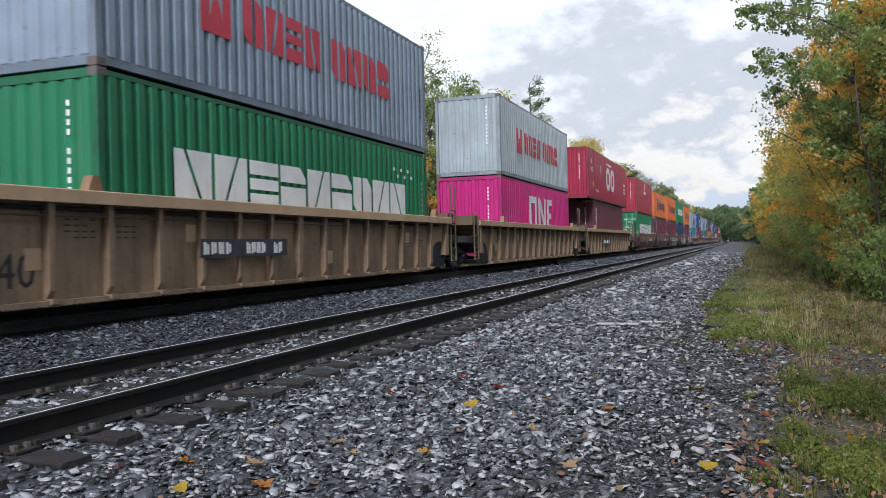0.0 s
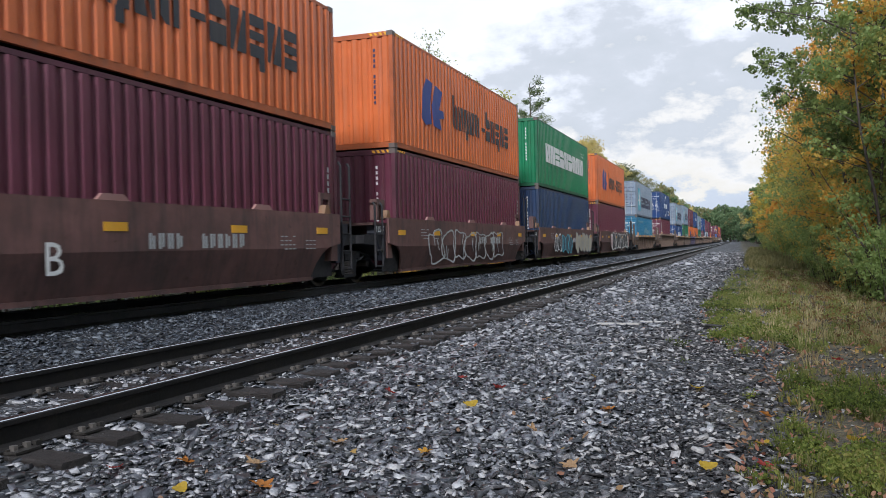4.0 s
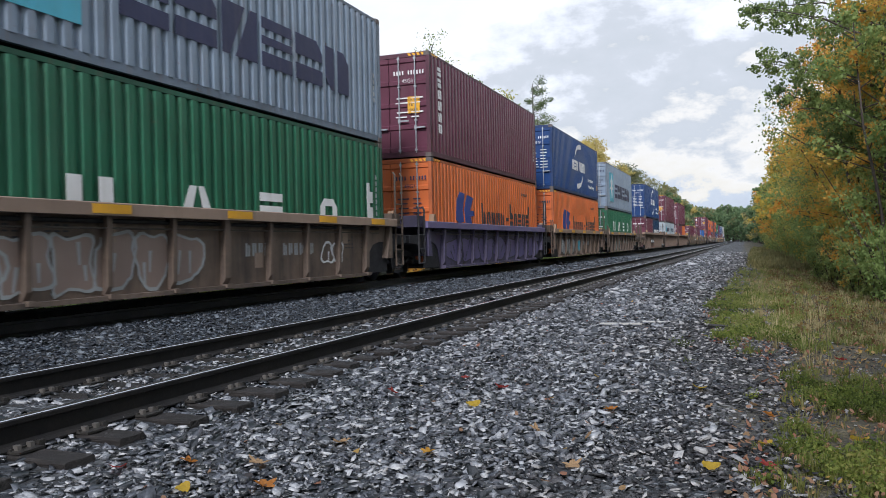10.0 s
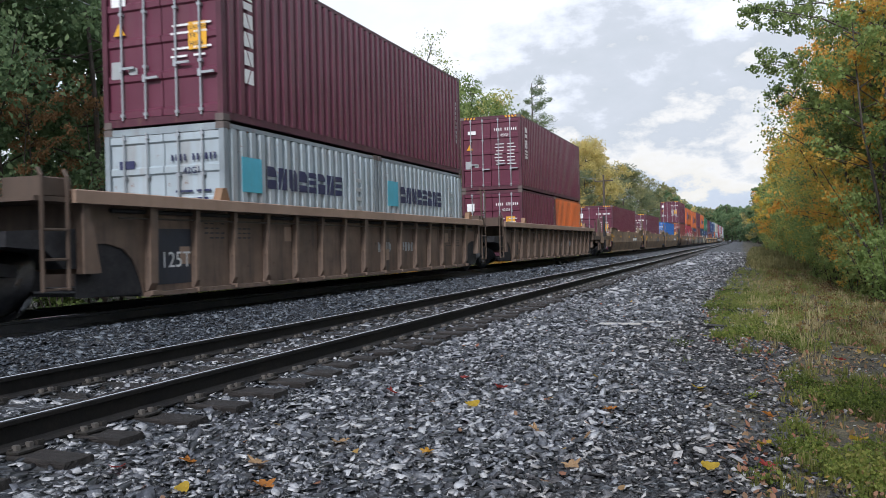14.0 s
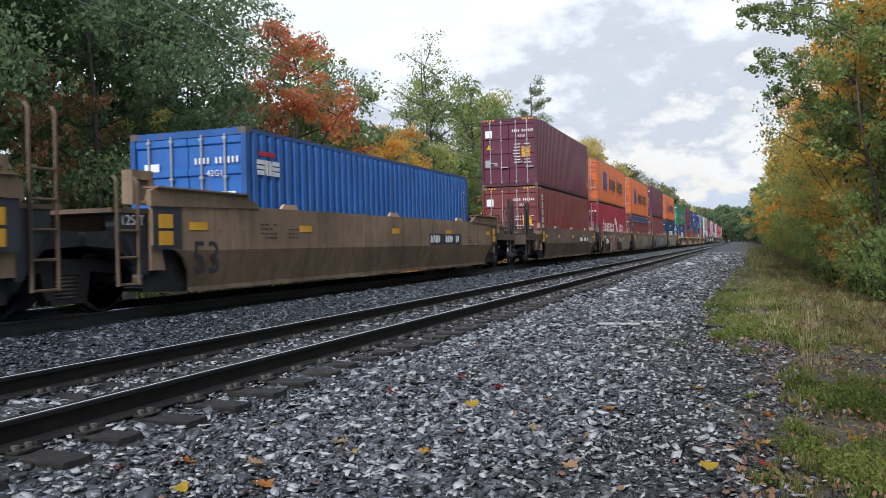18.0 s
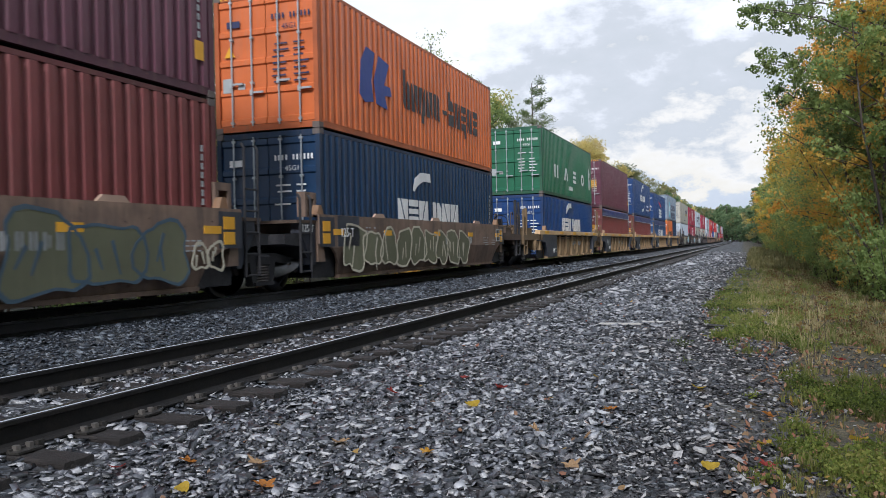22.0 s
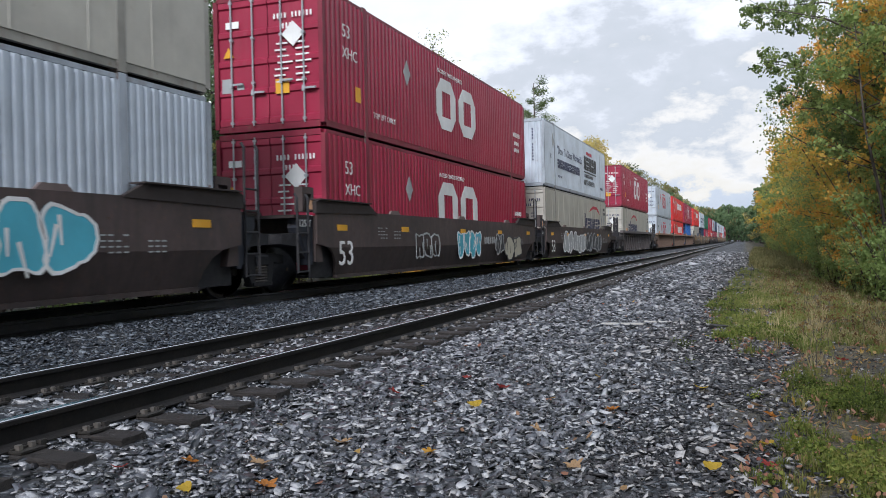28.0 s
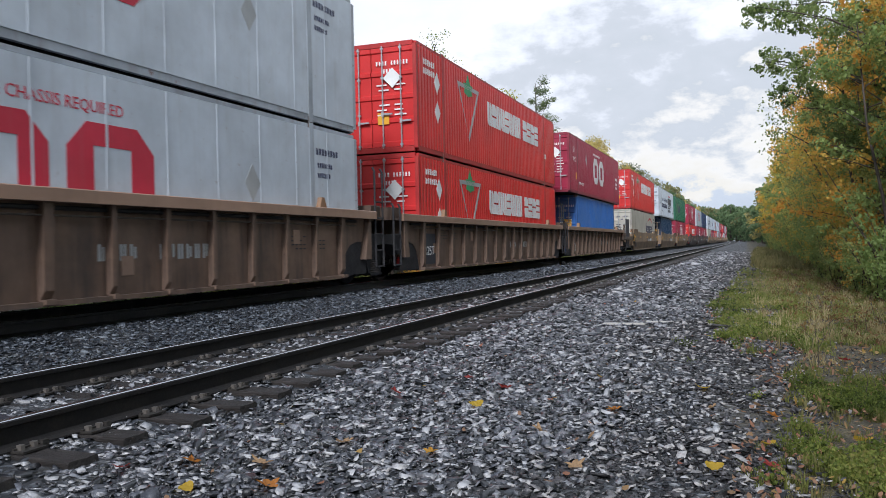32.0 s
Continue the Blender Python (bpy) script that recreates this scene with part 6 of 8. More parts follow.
def rects_end(H, w, mat):
    g = Geo()
    for i in range(11):
        if i != 4:
            g.box(w - 0.52, w - 0.47, -0.008, -0.004, H - 0.5 - i * 0.13, H - 0.42 - i * 0.13)
    return g.mesh("marking", mark_mat(mat))


def tarp_material():
    m, n, l, b = nodes_of("tarp")
    tc = n.new("ShaderNodeTexCoord").outputs["Object"]
    l.new(ramp(n, l, noise_tex(n, l, tc, 2.0, 5), ((0.3, (0.005, 0.014, 0.10)), (0.7, (0.012, 0.036, 0.25)))), b.inputs["Base Color"])
    b.inputs["Roughness"].default_value = 0.32
    bp = n.new("ShaderNodeBump"); bp.inputs["Strength"].default_value = 0.6; bp.inputs["Distance"].default_value = 0.04
    l.new(noise_tex(n, l, tc, 2.6, 3, 0.5, (1, 2.4, 1.0)), bp.inputs["Height"]); l.new(bp.outputs["Normal"], b.inputs["Normal"])
    MATS["tarp"] = m
    return m


# ---- well cars ----
HALF = 1.52
CAR_COL = {"tan": (0.31, 0.215, 0.135), "yellowtan": (0.42, 0.285, 0.15), "dulltan": (0.225, 0.155, 0.115), "umber": (0.20, 0.145, 0.11), "browntan": (0.20, 0.128, 0.09), "redbrown": (0.175, 0.085, 0.076), "darkbrown": (0.080, 0.056, 0.054), "drab": (0.25, 0.165, 0.12), "purple": (0.10, 0.085, 0.17), "black": (0.075, 0.066, 0.07)}
CAR_WORD = {"tan": "tan painted", "yellowtan": "yellow-tan painted", "dulltan": "dull tan weathered", "umber": "grimy brown-tan", "browntan": "dark grimy tan", "redbrown": "reddish brown", "darkbrown": "very dark brown", "drab": "drab brown weathered", "purple": "tan car sprayed purple", "black": "soot-dark"}


def car_paint(col):
    return paint("car_paint_" + col, CAR_COL[col], 0.6, wear=(0.06, 0.03, 0.018), amount=0.9, dust=(0.05, 0.04, 0.035), low=0.6, soot={"yellowtan": 0.6, "tan": 0.7}.get(col, 0.9))


def letters(body, size, mat):
    """Readable stencil lettering in the y, z plane, reading along +y as seen from +x."""
    def make():
        c = bpy.data.curves.new("lettering", "FONT")
        c.body, c.size, c.extrude, c.resolution_u = body, size, 0.003, 2
        ob = bpy.data.objects.new("lettering", c)
        scene.collection.objects.link(ob)
        me = bpy.data.meshes.new_from_object(ob)
        bpy.data.objects.remove(ob)
        me.transform(Matrix(((0, 0, 1, 0), (1, 0, 0, 0), (0, 1, 0, 0), (0, 0, 0, 1))))
        me.materials.clear()
        me.materials.append(mat)
        return me
    return cached(("text", body, size, mat.name), make)


def bubble_parts(seed, n, y0, y1, z0, z1, fill, line):
    """Sprayed fat shapes side by side between y0 and y1: the filled bodies, and the outlines with a stroke or two inside each."""
    f, o, r = Geo(), Geo(), random.Random(seed)
    cell, h = (y1 - y0) / n, z1 - z0
    wd = 0.035 + 0.012 * h
    for i in range(n):
        cy, cz = y0 + (i + 0.5) * cell, (z0 + z1) / 2 + r.uniform(-0.05, 0.05) * h
        ry, rz = cell * r.uniform(0.50, 0.60), h * r.uniform(0.42, 0.5)
        k, ph, sq = r.choice((2, 3, 3, 4)), r.uniform(0, 6), r.uniform(0.5, 0.8)
        prof = []
        for j in range(26):
            a = 2 * math.pi * j / 26
            q = (1 + 0.16 * math.sin(k * a + ph) + 0.05 * math.sin(7 * a + ph))
            ca, sa = math.cos(a), math.sin(a)
            prof.append((cy + ry * q * math.copysign(abs(ca) ** sq, ca), min(z1 + 0.04, max(z0 - 0.04, cz + rz * q * math.copysign(abs(sa) ** sq, sa)))))
        lift = 0.0006 * (i % 3)
        f.prism(prof, lift, 0.003 + lift, "x")
        base, m = len(o.v), len(prof)
        inner = [(cy + (a - cy) * (1 - wd / ry), cz + (b - cz) * (1 - wd / rz)) for a, b in prof]
        for ring, x in ((prof, 0.0), (prof, 0.006 + lift), (inner, 0.006 + lift), (inner, 0.0)):
            o.v += [(x, a, b) for a, b in ring]
        o.f += [(base + q * m + j, base + q * m + (j + 1) % m, base + (q + 1) * m + (j + 1) % m, base + (q + 1) * m + j) for q in range(3) for j in range(m)]
        for _ in range(2):
            a, b = cy + r.uniform(-0.3, 0.3) * cell, cz + r.uniform(-0.1, 0.35) * h
            c, d = a + r.uniform(-0.18, 0.18) * cell, b - r.uniform(0.25, 0.45) * h
            e = Vector((c - a, d - b)); p = Vector((-e.y, e.x)).normalized() * wd * 0.7
            o.prism([(a - p.x, b - p.y), (c - p.x * 0.5, d - p.y * 0.5), (c + p.x * 0.5, d + p.y * 0.5), (a + p.x, b + p.y)], 0.0045 + lift, 0.0062 + lift, "x")
    return f.mesh("graffiti", mark_mat(fill)), o.mesh("graffiti", mark_mat(line))


def stroke_mesh(seed, n, h, mat, thick=0.09):
    """Sprayed outline strokes: loops and zigzags."""
    g, r = Geo(), random.Random(seed)
    for i in range(n):
        cy = (i + 0.5) * h * 0.72
        pts = [(cy + r.uniform(-0.36, 0.36) * h, h * (0.08 + 0.84 * k)) for k in (r.uniform(0, 0.2), 0.95, r.uniform(0.3, 0.6), 0.9, 0.05)]
        for (a, b), (c, d) in zip(pts, pts[1:]):
            e = Vector((c - a, d - b)); q = Vector((-e.y, e.x)).normalized() * thick * h * 0.5
            g.prism([(a - q.x, b - q.y), (c - q.x, d - q.y), (c + q.x, d + q.y), (a + q.x, b + q.y)], 0, 0.004, "x")
    return g.mesh("graffiti", mat)


def side_outline(a, b, top, low, cut):
    """A side with rounded wheel arches cut out of its lower corners."""
    arch = [(0.0, 0.93), (0.55, 0.93), (0.85, 0.86), (1.05, 0.70), (1.17, 0.48), (1.25, low)]
    k = cut / 1.25
    return [(a, top), (b, top)] + [(b - y * k, z) for y, z in arch] + [(a + y * k, z) for y, z in reversed(arch)]


def truck(car, y, sigma, mat, near):
    """A two-axle bogie under the car at y: side frames with spring nests, bolster, turning wheelsets."""
    def frame_side():
        g = Geo()
        g.prism([(-1.22, 0.36), (-1.22, 0.58), (-0.95, 0.66), (-0.45, 0.74), (0.45, 0.74), (0.95, 0.66), (1.22, 0.58), (1.22, 0.36), (0.98, 0.36), (0.90, 0.52), (0.42, 0.58), (0.36, 0.30), (0.30, 0.16), (-0.30, 0.16), (-0.36, 0.30), (-0.42, 0.58), (-0.90, 0.52), (-0.98, 0.36)], -0.07, 0.07, "x")
        g.box(-0.11, 0.11, -0.30, 0.30, 0.17, 0.23)
        return g.mesh("side_frame", M_BLACK)
    def springs():
        g = Geo()
        k = 13
        g.tube([(0, 0, 0.22 + i * 0.025) for i in range(k)], [0.24 if i % 2 else 0.20 for i in range(k)], 12)
        return g.mesh("spring_nest", M_WHEEL)
    for x in (-1.0, 1.0) if near else (1.0,):
        put("side_frame", cached("sf", frame_side), car, pose(x, y, 0))
        if x > 0 and near:
            put("spring_nest", cached("spr", springs), car, pose(x * 1.02, y, 0) @ Matrix.Scale(0.45, 4, (1, 0, 0)))
    put("bolster", cached("bol", lambda: Geo().box(-1.1, 1.1, -0.2, 0.2, 0.5, 0.72, 0.04).mesh("bolster", M_BLACK)), car, pose(0, y, 0))
    def axle():
        return Geo().tube([(-1.12, 0, 0), (1.12, 0, 0)], [0.085, 0.085], 10).mesh("axle", M_WHEEL)
    def wheel():
        g = Geo()
        rings = [(-0.07, 0.46), (-0.04, 0.49), (-0.03, 0.46), (0.07, 0.455), (0.07, 0.39), (0.02, 0.36), (0.01, 0.2), (0.08, 0.16), (0.08, 0.05)]
        g.tube([(p[0], 0, 0) for p in rings], [p[1] for p in rings], 18)
        for k in range(3):
            a = k * 2.094
            g.box(0.075, 0.10, 0.1 * math.cos(a) - 0.025, 0.1 * math.cos(a) + 0.025, 0.1 * math.sin(a) - 0.025, 0.1 * math.sin(a) + 0.025)
        me = g.mesh("wheel", M_WHEEL)
        return me
    for yy in (-0.89, 0.89):
        ax = put("wheelset", cached("axle", axle), car, pose(0, y + yy, 0.46))
        put("wheel", cached("wheel", wheel), ax, pose(0.745, 0, 0))
        if near:
            put("wheel", MESHES["wheel"], ax, pose(-0.745, 0, 0, 0, 0, 180))
            put("tread", cached("tread", lambda: Geo().tube([(-0.03, 0, 0), (0.064, 0, 0), (0.074, 0, 0), (0.074, 0, 0)], [0.461, 0.457, 0.452, 0.438], 28, False).mesh("tread", M_TREAD, True)), ax, pose(0.746, 0, 0), "bright worn wheel rim")
        SPINS.append((ax, sigma + y + yy, y + yy))


def ladder(car, x, y, z0, z1, mat, name="ladder"):
    def make():
        g = Geo()
        for yy in (-0.2, 0.2):
            g.tube([(0, yy, 0), (0, yy, z1 - z0)], [0.022, 0.022], 6)
        k = z0
        while k < z1 - 0.1:
            g.tube([(0, -0.2, k - z0 + 0.08), (0, 0.2, k - z0 + 0.08)], [0.016, 0.016], 5)
            k += 0.36
        return g.mesh(name, mat)
    put(name, cached((name, z0, z1, mat.name), make), car, pose(x, y, z0))


def end_platform(car, y, way, mat, kind, top, col, near):
    """The end of a car over its own truck: deck, sills, coupler, grab posts, step, box, reservoir, brake gear. way: +1 towards the far end."""
    flip = pose(0, y, 0) @ Matrix.Scale(way, 4, (0, 1, 0))
    fitting = M_BLACK if col in ("drab", "darkbrown", "redbrown", "black", "browntan") or kind == "smooth" else mat
    # end fittings: the car's colour cut to about 0.4
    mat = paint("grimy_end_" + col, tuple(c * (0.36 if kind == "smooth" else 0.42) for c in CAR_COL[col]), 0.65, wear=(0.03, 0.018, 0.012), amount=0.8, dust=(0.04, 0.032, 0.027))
    fitting = fitting if fitting is M_BLACK else mat
    reach = 2.55
    def deck():
        g = Geo()
        g.prism([(0, 1.22), (reach, 1.06), (reach, 1.0), (0, 1.10)], -1.22, 1.22, "x")
        for k in range(5):
            g.box(-1.3, 1.3, 0.25 + 0.5 * k, 0.33 + 0.5 * k, 1.16 - 0.03 * k, 1.25 - 0.03 * k)
        return g.mesh("deck", M_BLACK)
    put("deck", cached("deck", deck), car, flip)
    put("draft_sill", cached("draft", lambda: Geo().box(-0.32, 0.32, 0, reach + 0.2, 0.62, 1.0, 0.03).mesh("draft_sill", M_BLACK)), car, flip)
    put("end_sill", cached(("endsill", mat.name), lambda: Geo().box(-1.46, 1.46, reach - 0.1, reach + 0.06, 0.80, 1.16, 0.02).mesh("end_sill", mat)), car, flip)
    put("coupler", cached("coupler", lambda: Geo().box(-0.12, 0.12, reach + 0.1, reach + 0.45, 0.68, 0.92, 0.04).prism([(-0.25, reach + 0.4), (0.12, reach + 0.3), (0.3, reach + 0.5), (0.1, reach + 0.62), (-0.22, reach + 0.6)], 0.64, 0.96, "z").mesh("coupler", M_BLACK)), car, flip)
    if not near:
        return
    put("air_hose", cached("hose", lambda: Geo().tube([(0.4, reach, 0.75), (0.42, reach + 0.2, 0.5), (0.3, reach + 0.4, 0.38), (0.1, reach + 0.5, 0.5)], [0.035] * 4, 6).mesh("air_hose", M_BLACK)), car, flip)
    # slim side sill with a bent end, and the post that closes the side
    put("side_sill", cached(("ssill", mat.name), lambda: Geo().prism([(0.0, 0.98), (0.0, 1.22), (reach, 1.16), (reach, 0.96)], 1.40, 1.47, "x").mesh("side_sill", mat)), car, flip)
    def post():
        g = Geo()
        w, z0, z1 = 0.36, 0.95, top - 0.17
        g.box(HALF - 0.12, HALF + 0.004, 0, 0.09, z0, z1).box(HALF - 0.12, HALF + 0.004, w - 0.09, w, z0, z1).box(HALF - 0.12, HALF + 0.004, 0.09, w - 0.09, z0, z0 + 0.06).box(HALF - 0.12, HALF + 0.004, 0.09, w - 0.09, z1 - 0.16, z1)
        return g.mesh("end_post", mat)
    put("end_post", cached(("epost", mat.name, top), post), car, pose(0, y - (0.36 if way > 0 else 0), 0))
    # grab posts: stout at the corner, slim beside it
    tall = 2.42 if fitting is M_BLACK else 2.18
    put("corner_post", cached(("cpost", fitting.name, tall), lambda: Geo().box(1.37, 1.46, reach - 0.60, reach - 0.51, 0.40, tall, 0.015).mesh("corner_post", fitting)), car, flip)
    put("corner_post", cached(("cpost2", fitting.name, tall), lambda: Geo().box(1.39, 1.46, reach - 0.15, reach - 0.08, 0.95, tall - 0.06, 0.012).mesh("corner_post", fitting)), car, flip)
    put("corner_post", cached(("cpost3", fitting.name, tall), lambda: Geo().box(-1.45, -1.36, reach - 0.5, reach - 0.41, 0.6, tall, 0.015).mesh("corner_post", fitting)), car, flip)
    def step():
        g = Geo()
        for zz in (0.42, 0.74):
            g.tube([(1.44, reach - 0.55, zz), (1.44, reach - 0.10, zz)], [0.02] * 2, 6)
        g.tube([(1.44, reach - 0.10, 0.42), (1.44, reach - 0.10, 1.0)], [0.022] * 2, 6)
        for zz in (1.45, 1.8):
            g.tube([(1.41, reach - 0.56, zz), (1.41, reach - 0.10, zz)], [0.016] * 2, 5)
        return g.mesh("stirrup_step", fitting)
    put("stirrup_step", cached(("stirrup", fitting.name), step), car, flip)
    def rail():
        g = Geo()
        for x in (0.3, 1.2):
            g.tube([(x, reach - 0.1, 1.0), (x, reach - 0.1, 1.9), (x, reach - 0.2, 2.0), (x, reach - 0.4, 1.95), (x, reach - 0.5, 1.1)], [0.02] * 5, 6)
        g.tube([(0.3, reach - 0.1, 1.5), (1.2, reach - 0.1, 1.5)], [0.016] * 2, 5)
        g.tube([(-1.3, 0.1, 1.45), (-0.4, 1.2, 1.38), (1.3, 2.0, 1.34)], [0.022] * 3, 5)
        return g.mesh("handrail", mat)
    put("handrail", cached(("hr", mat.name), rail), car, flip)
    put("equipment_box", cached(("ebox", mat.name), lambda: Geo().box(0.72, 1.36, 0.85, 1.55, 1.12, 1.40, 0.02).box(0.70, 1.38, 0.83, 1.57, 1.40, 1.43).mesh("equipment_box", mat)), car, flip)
    def tank():
        g = Geo()
        g.tube([(-0.55, 0.45, 1.42), (-0.5, 0.45, 1.42), (0.5, 0.45, 1.42), (0.55, 0.45, 1.42)], [0.12, 0.19, 0.19, 0.12], 12)
        for x in (-0.3, 0.3):
            g.box(x - 0.03, x + 0.03, 0.25, 0.65, 1.1, 1.3)
        g.tube([(0.5, 0.45, 1.42), (0.85, 0.6, 1.35), (1.0, 0.9, 1.25), (1.0, 2.2, 1.2)], [0.025] * 4, 6)
        return g.mesh("air_reservoir", M_WHEEL if way > 0 else fitting)
    put("air_reservoir", cached(("tank", way, fitting.name), tank), car, flip)
    def gear():
        g = Geo()
        g.box(-1.0, -0.3, 1.0, 1.8, 1.1, 1.5, 0.04).box(-0.2, 0.25, 1.3, 1.7, 1.1, 1.42, 0.03)
        g.tube([(-0.6, 1.9, 1.2), (0.2, 2.0, 1.3), (0.6, 2.3, 1.2)], [0.03] * 3, 6)
        g.tube([(0.2, 0.9, 1.15), (0.25, 1.1, 1.5), (0.5, 1.3, 1.45), (0.6, 1.6, 1.15)], [0.022] * 4, 6)
        return g.mesh("brake_gear", M_BLACK)
    put("brake_gear", cached("bgear", gear), car, flip)
    if way > 0:
        def bw():
            g = Geo()
            for k in range(20):
                a, b = 2 * math.pi * k / 20, 2 * math.pi * (k + 1) / 20
                g.tube([(0.28 * math.cos(a), 0, 0.28 * math.sin(a)), (0.28 * math.cos(b), 0, 0.28 * math.sin(b))], [0.018] * 2, 5, False)
            for k in range(5):
                a = 2 * math.pi * k / 5
                g.tube([(0, 0, 0), (0.28 * math.cos(a), 0, 0.28 * math.sin(a))], [0.013] * 2, 4)
            return g.tube([(0, -0.25, 0), (0, 0.02, 0)], [0.04] * 2, 6).mesh("brake_wheel", M_BLACK)
        put("brake_wheel", cached("bw", bw), car, pose(0.75, y + 2.35, 1.62))
        put("brake_stand", cached(("bst", fitting.name), lambda: Geo().box(0.62, 0.88, 2.05, 2.18, 1.05, 1.75, 0.02).mesh("brake_stand", fitting)), car, pose(0, y, 0))


def shared_end(car, y, way, mat, kind, col, top):
    """The end of a unit over a shared truck: fender, box, slim posts, step."""
    flip = pose(0, y, 0) @ Matrix.Scale(way, 4, (0, 1, 0))
    fitting = paint("grimy_end_" + col, tuple(c * (0.36 if kind == "smooth" else 0.42) for c in CAR_COL[col]), 0.65, wear=(0.03, 0.018, 0.012), amount=0.8, dust=(0.04, 0.032, 0.027)) if col in ("tan", "yellowtan", "dulltan", "umber") else M_BLACK
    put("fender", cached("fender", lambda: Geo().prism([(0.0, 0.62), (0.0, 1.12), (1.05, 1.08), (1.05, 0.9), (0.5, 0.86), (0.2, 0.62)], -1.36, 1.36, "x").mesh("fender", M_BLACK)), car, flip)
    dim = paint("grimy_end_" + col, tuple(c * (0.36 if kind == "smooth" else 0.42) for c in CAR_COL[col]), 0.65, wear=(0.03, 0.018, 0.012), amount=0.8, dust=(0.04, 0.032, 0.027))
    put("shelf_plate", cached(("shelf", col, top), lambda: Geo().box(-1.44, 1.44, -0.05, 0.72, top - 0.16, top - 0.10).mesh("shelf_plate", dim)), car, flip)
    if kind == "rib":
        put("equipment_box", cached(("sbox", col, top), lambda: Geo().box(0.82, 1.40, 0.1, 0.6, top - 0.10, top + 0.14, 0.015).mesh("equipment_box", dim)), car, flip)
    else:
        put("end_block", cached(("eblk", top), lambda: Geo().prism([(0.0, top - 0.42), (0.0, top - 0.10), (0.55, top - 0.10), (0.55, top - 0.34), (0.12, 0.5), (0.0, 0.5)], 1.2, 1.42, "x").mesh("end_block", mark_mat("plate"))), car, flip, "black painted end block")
        if way < 0:
            put("lettering", letters("125 T", 0.2, mark_mat("white")), car, pose(1.424, y - 0.53, top - 0.32), "white stencilled rating")
    def posts():
        g = Geo()
        z1 = 2.5 if way > 0 else 1.75
        for yy in (0.22, 0.62):
            g.tube([(1.45, yy, 0.36), (1.45, yy, z1), (1.40, yy, z1 + 0.08)], [0.026] * 3, 7)
        zz = 0.38
        while zz < z1 - 0.4:
            g.tube([(1.45, 0.22, zz), (1.45, 0.62, zz)], [0.018] * 2, 5)
            zz += 0.36
        return g.mesh("ladder", fitting)
    put("ladder", cached(("slad", way, fitting.name), posts), car, flip)


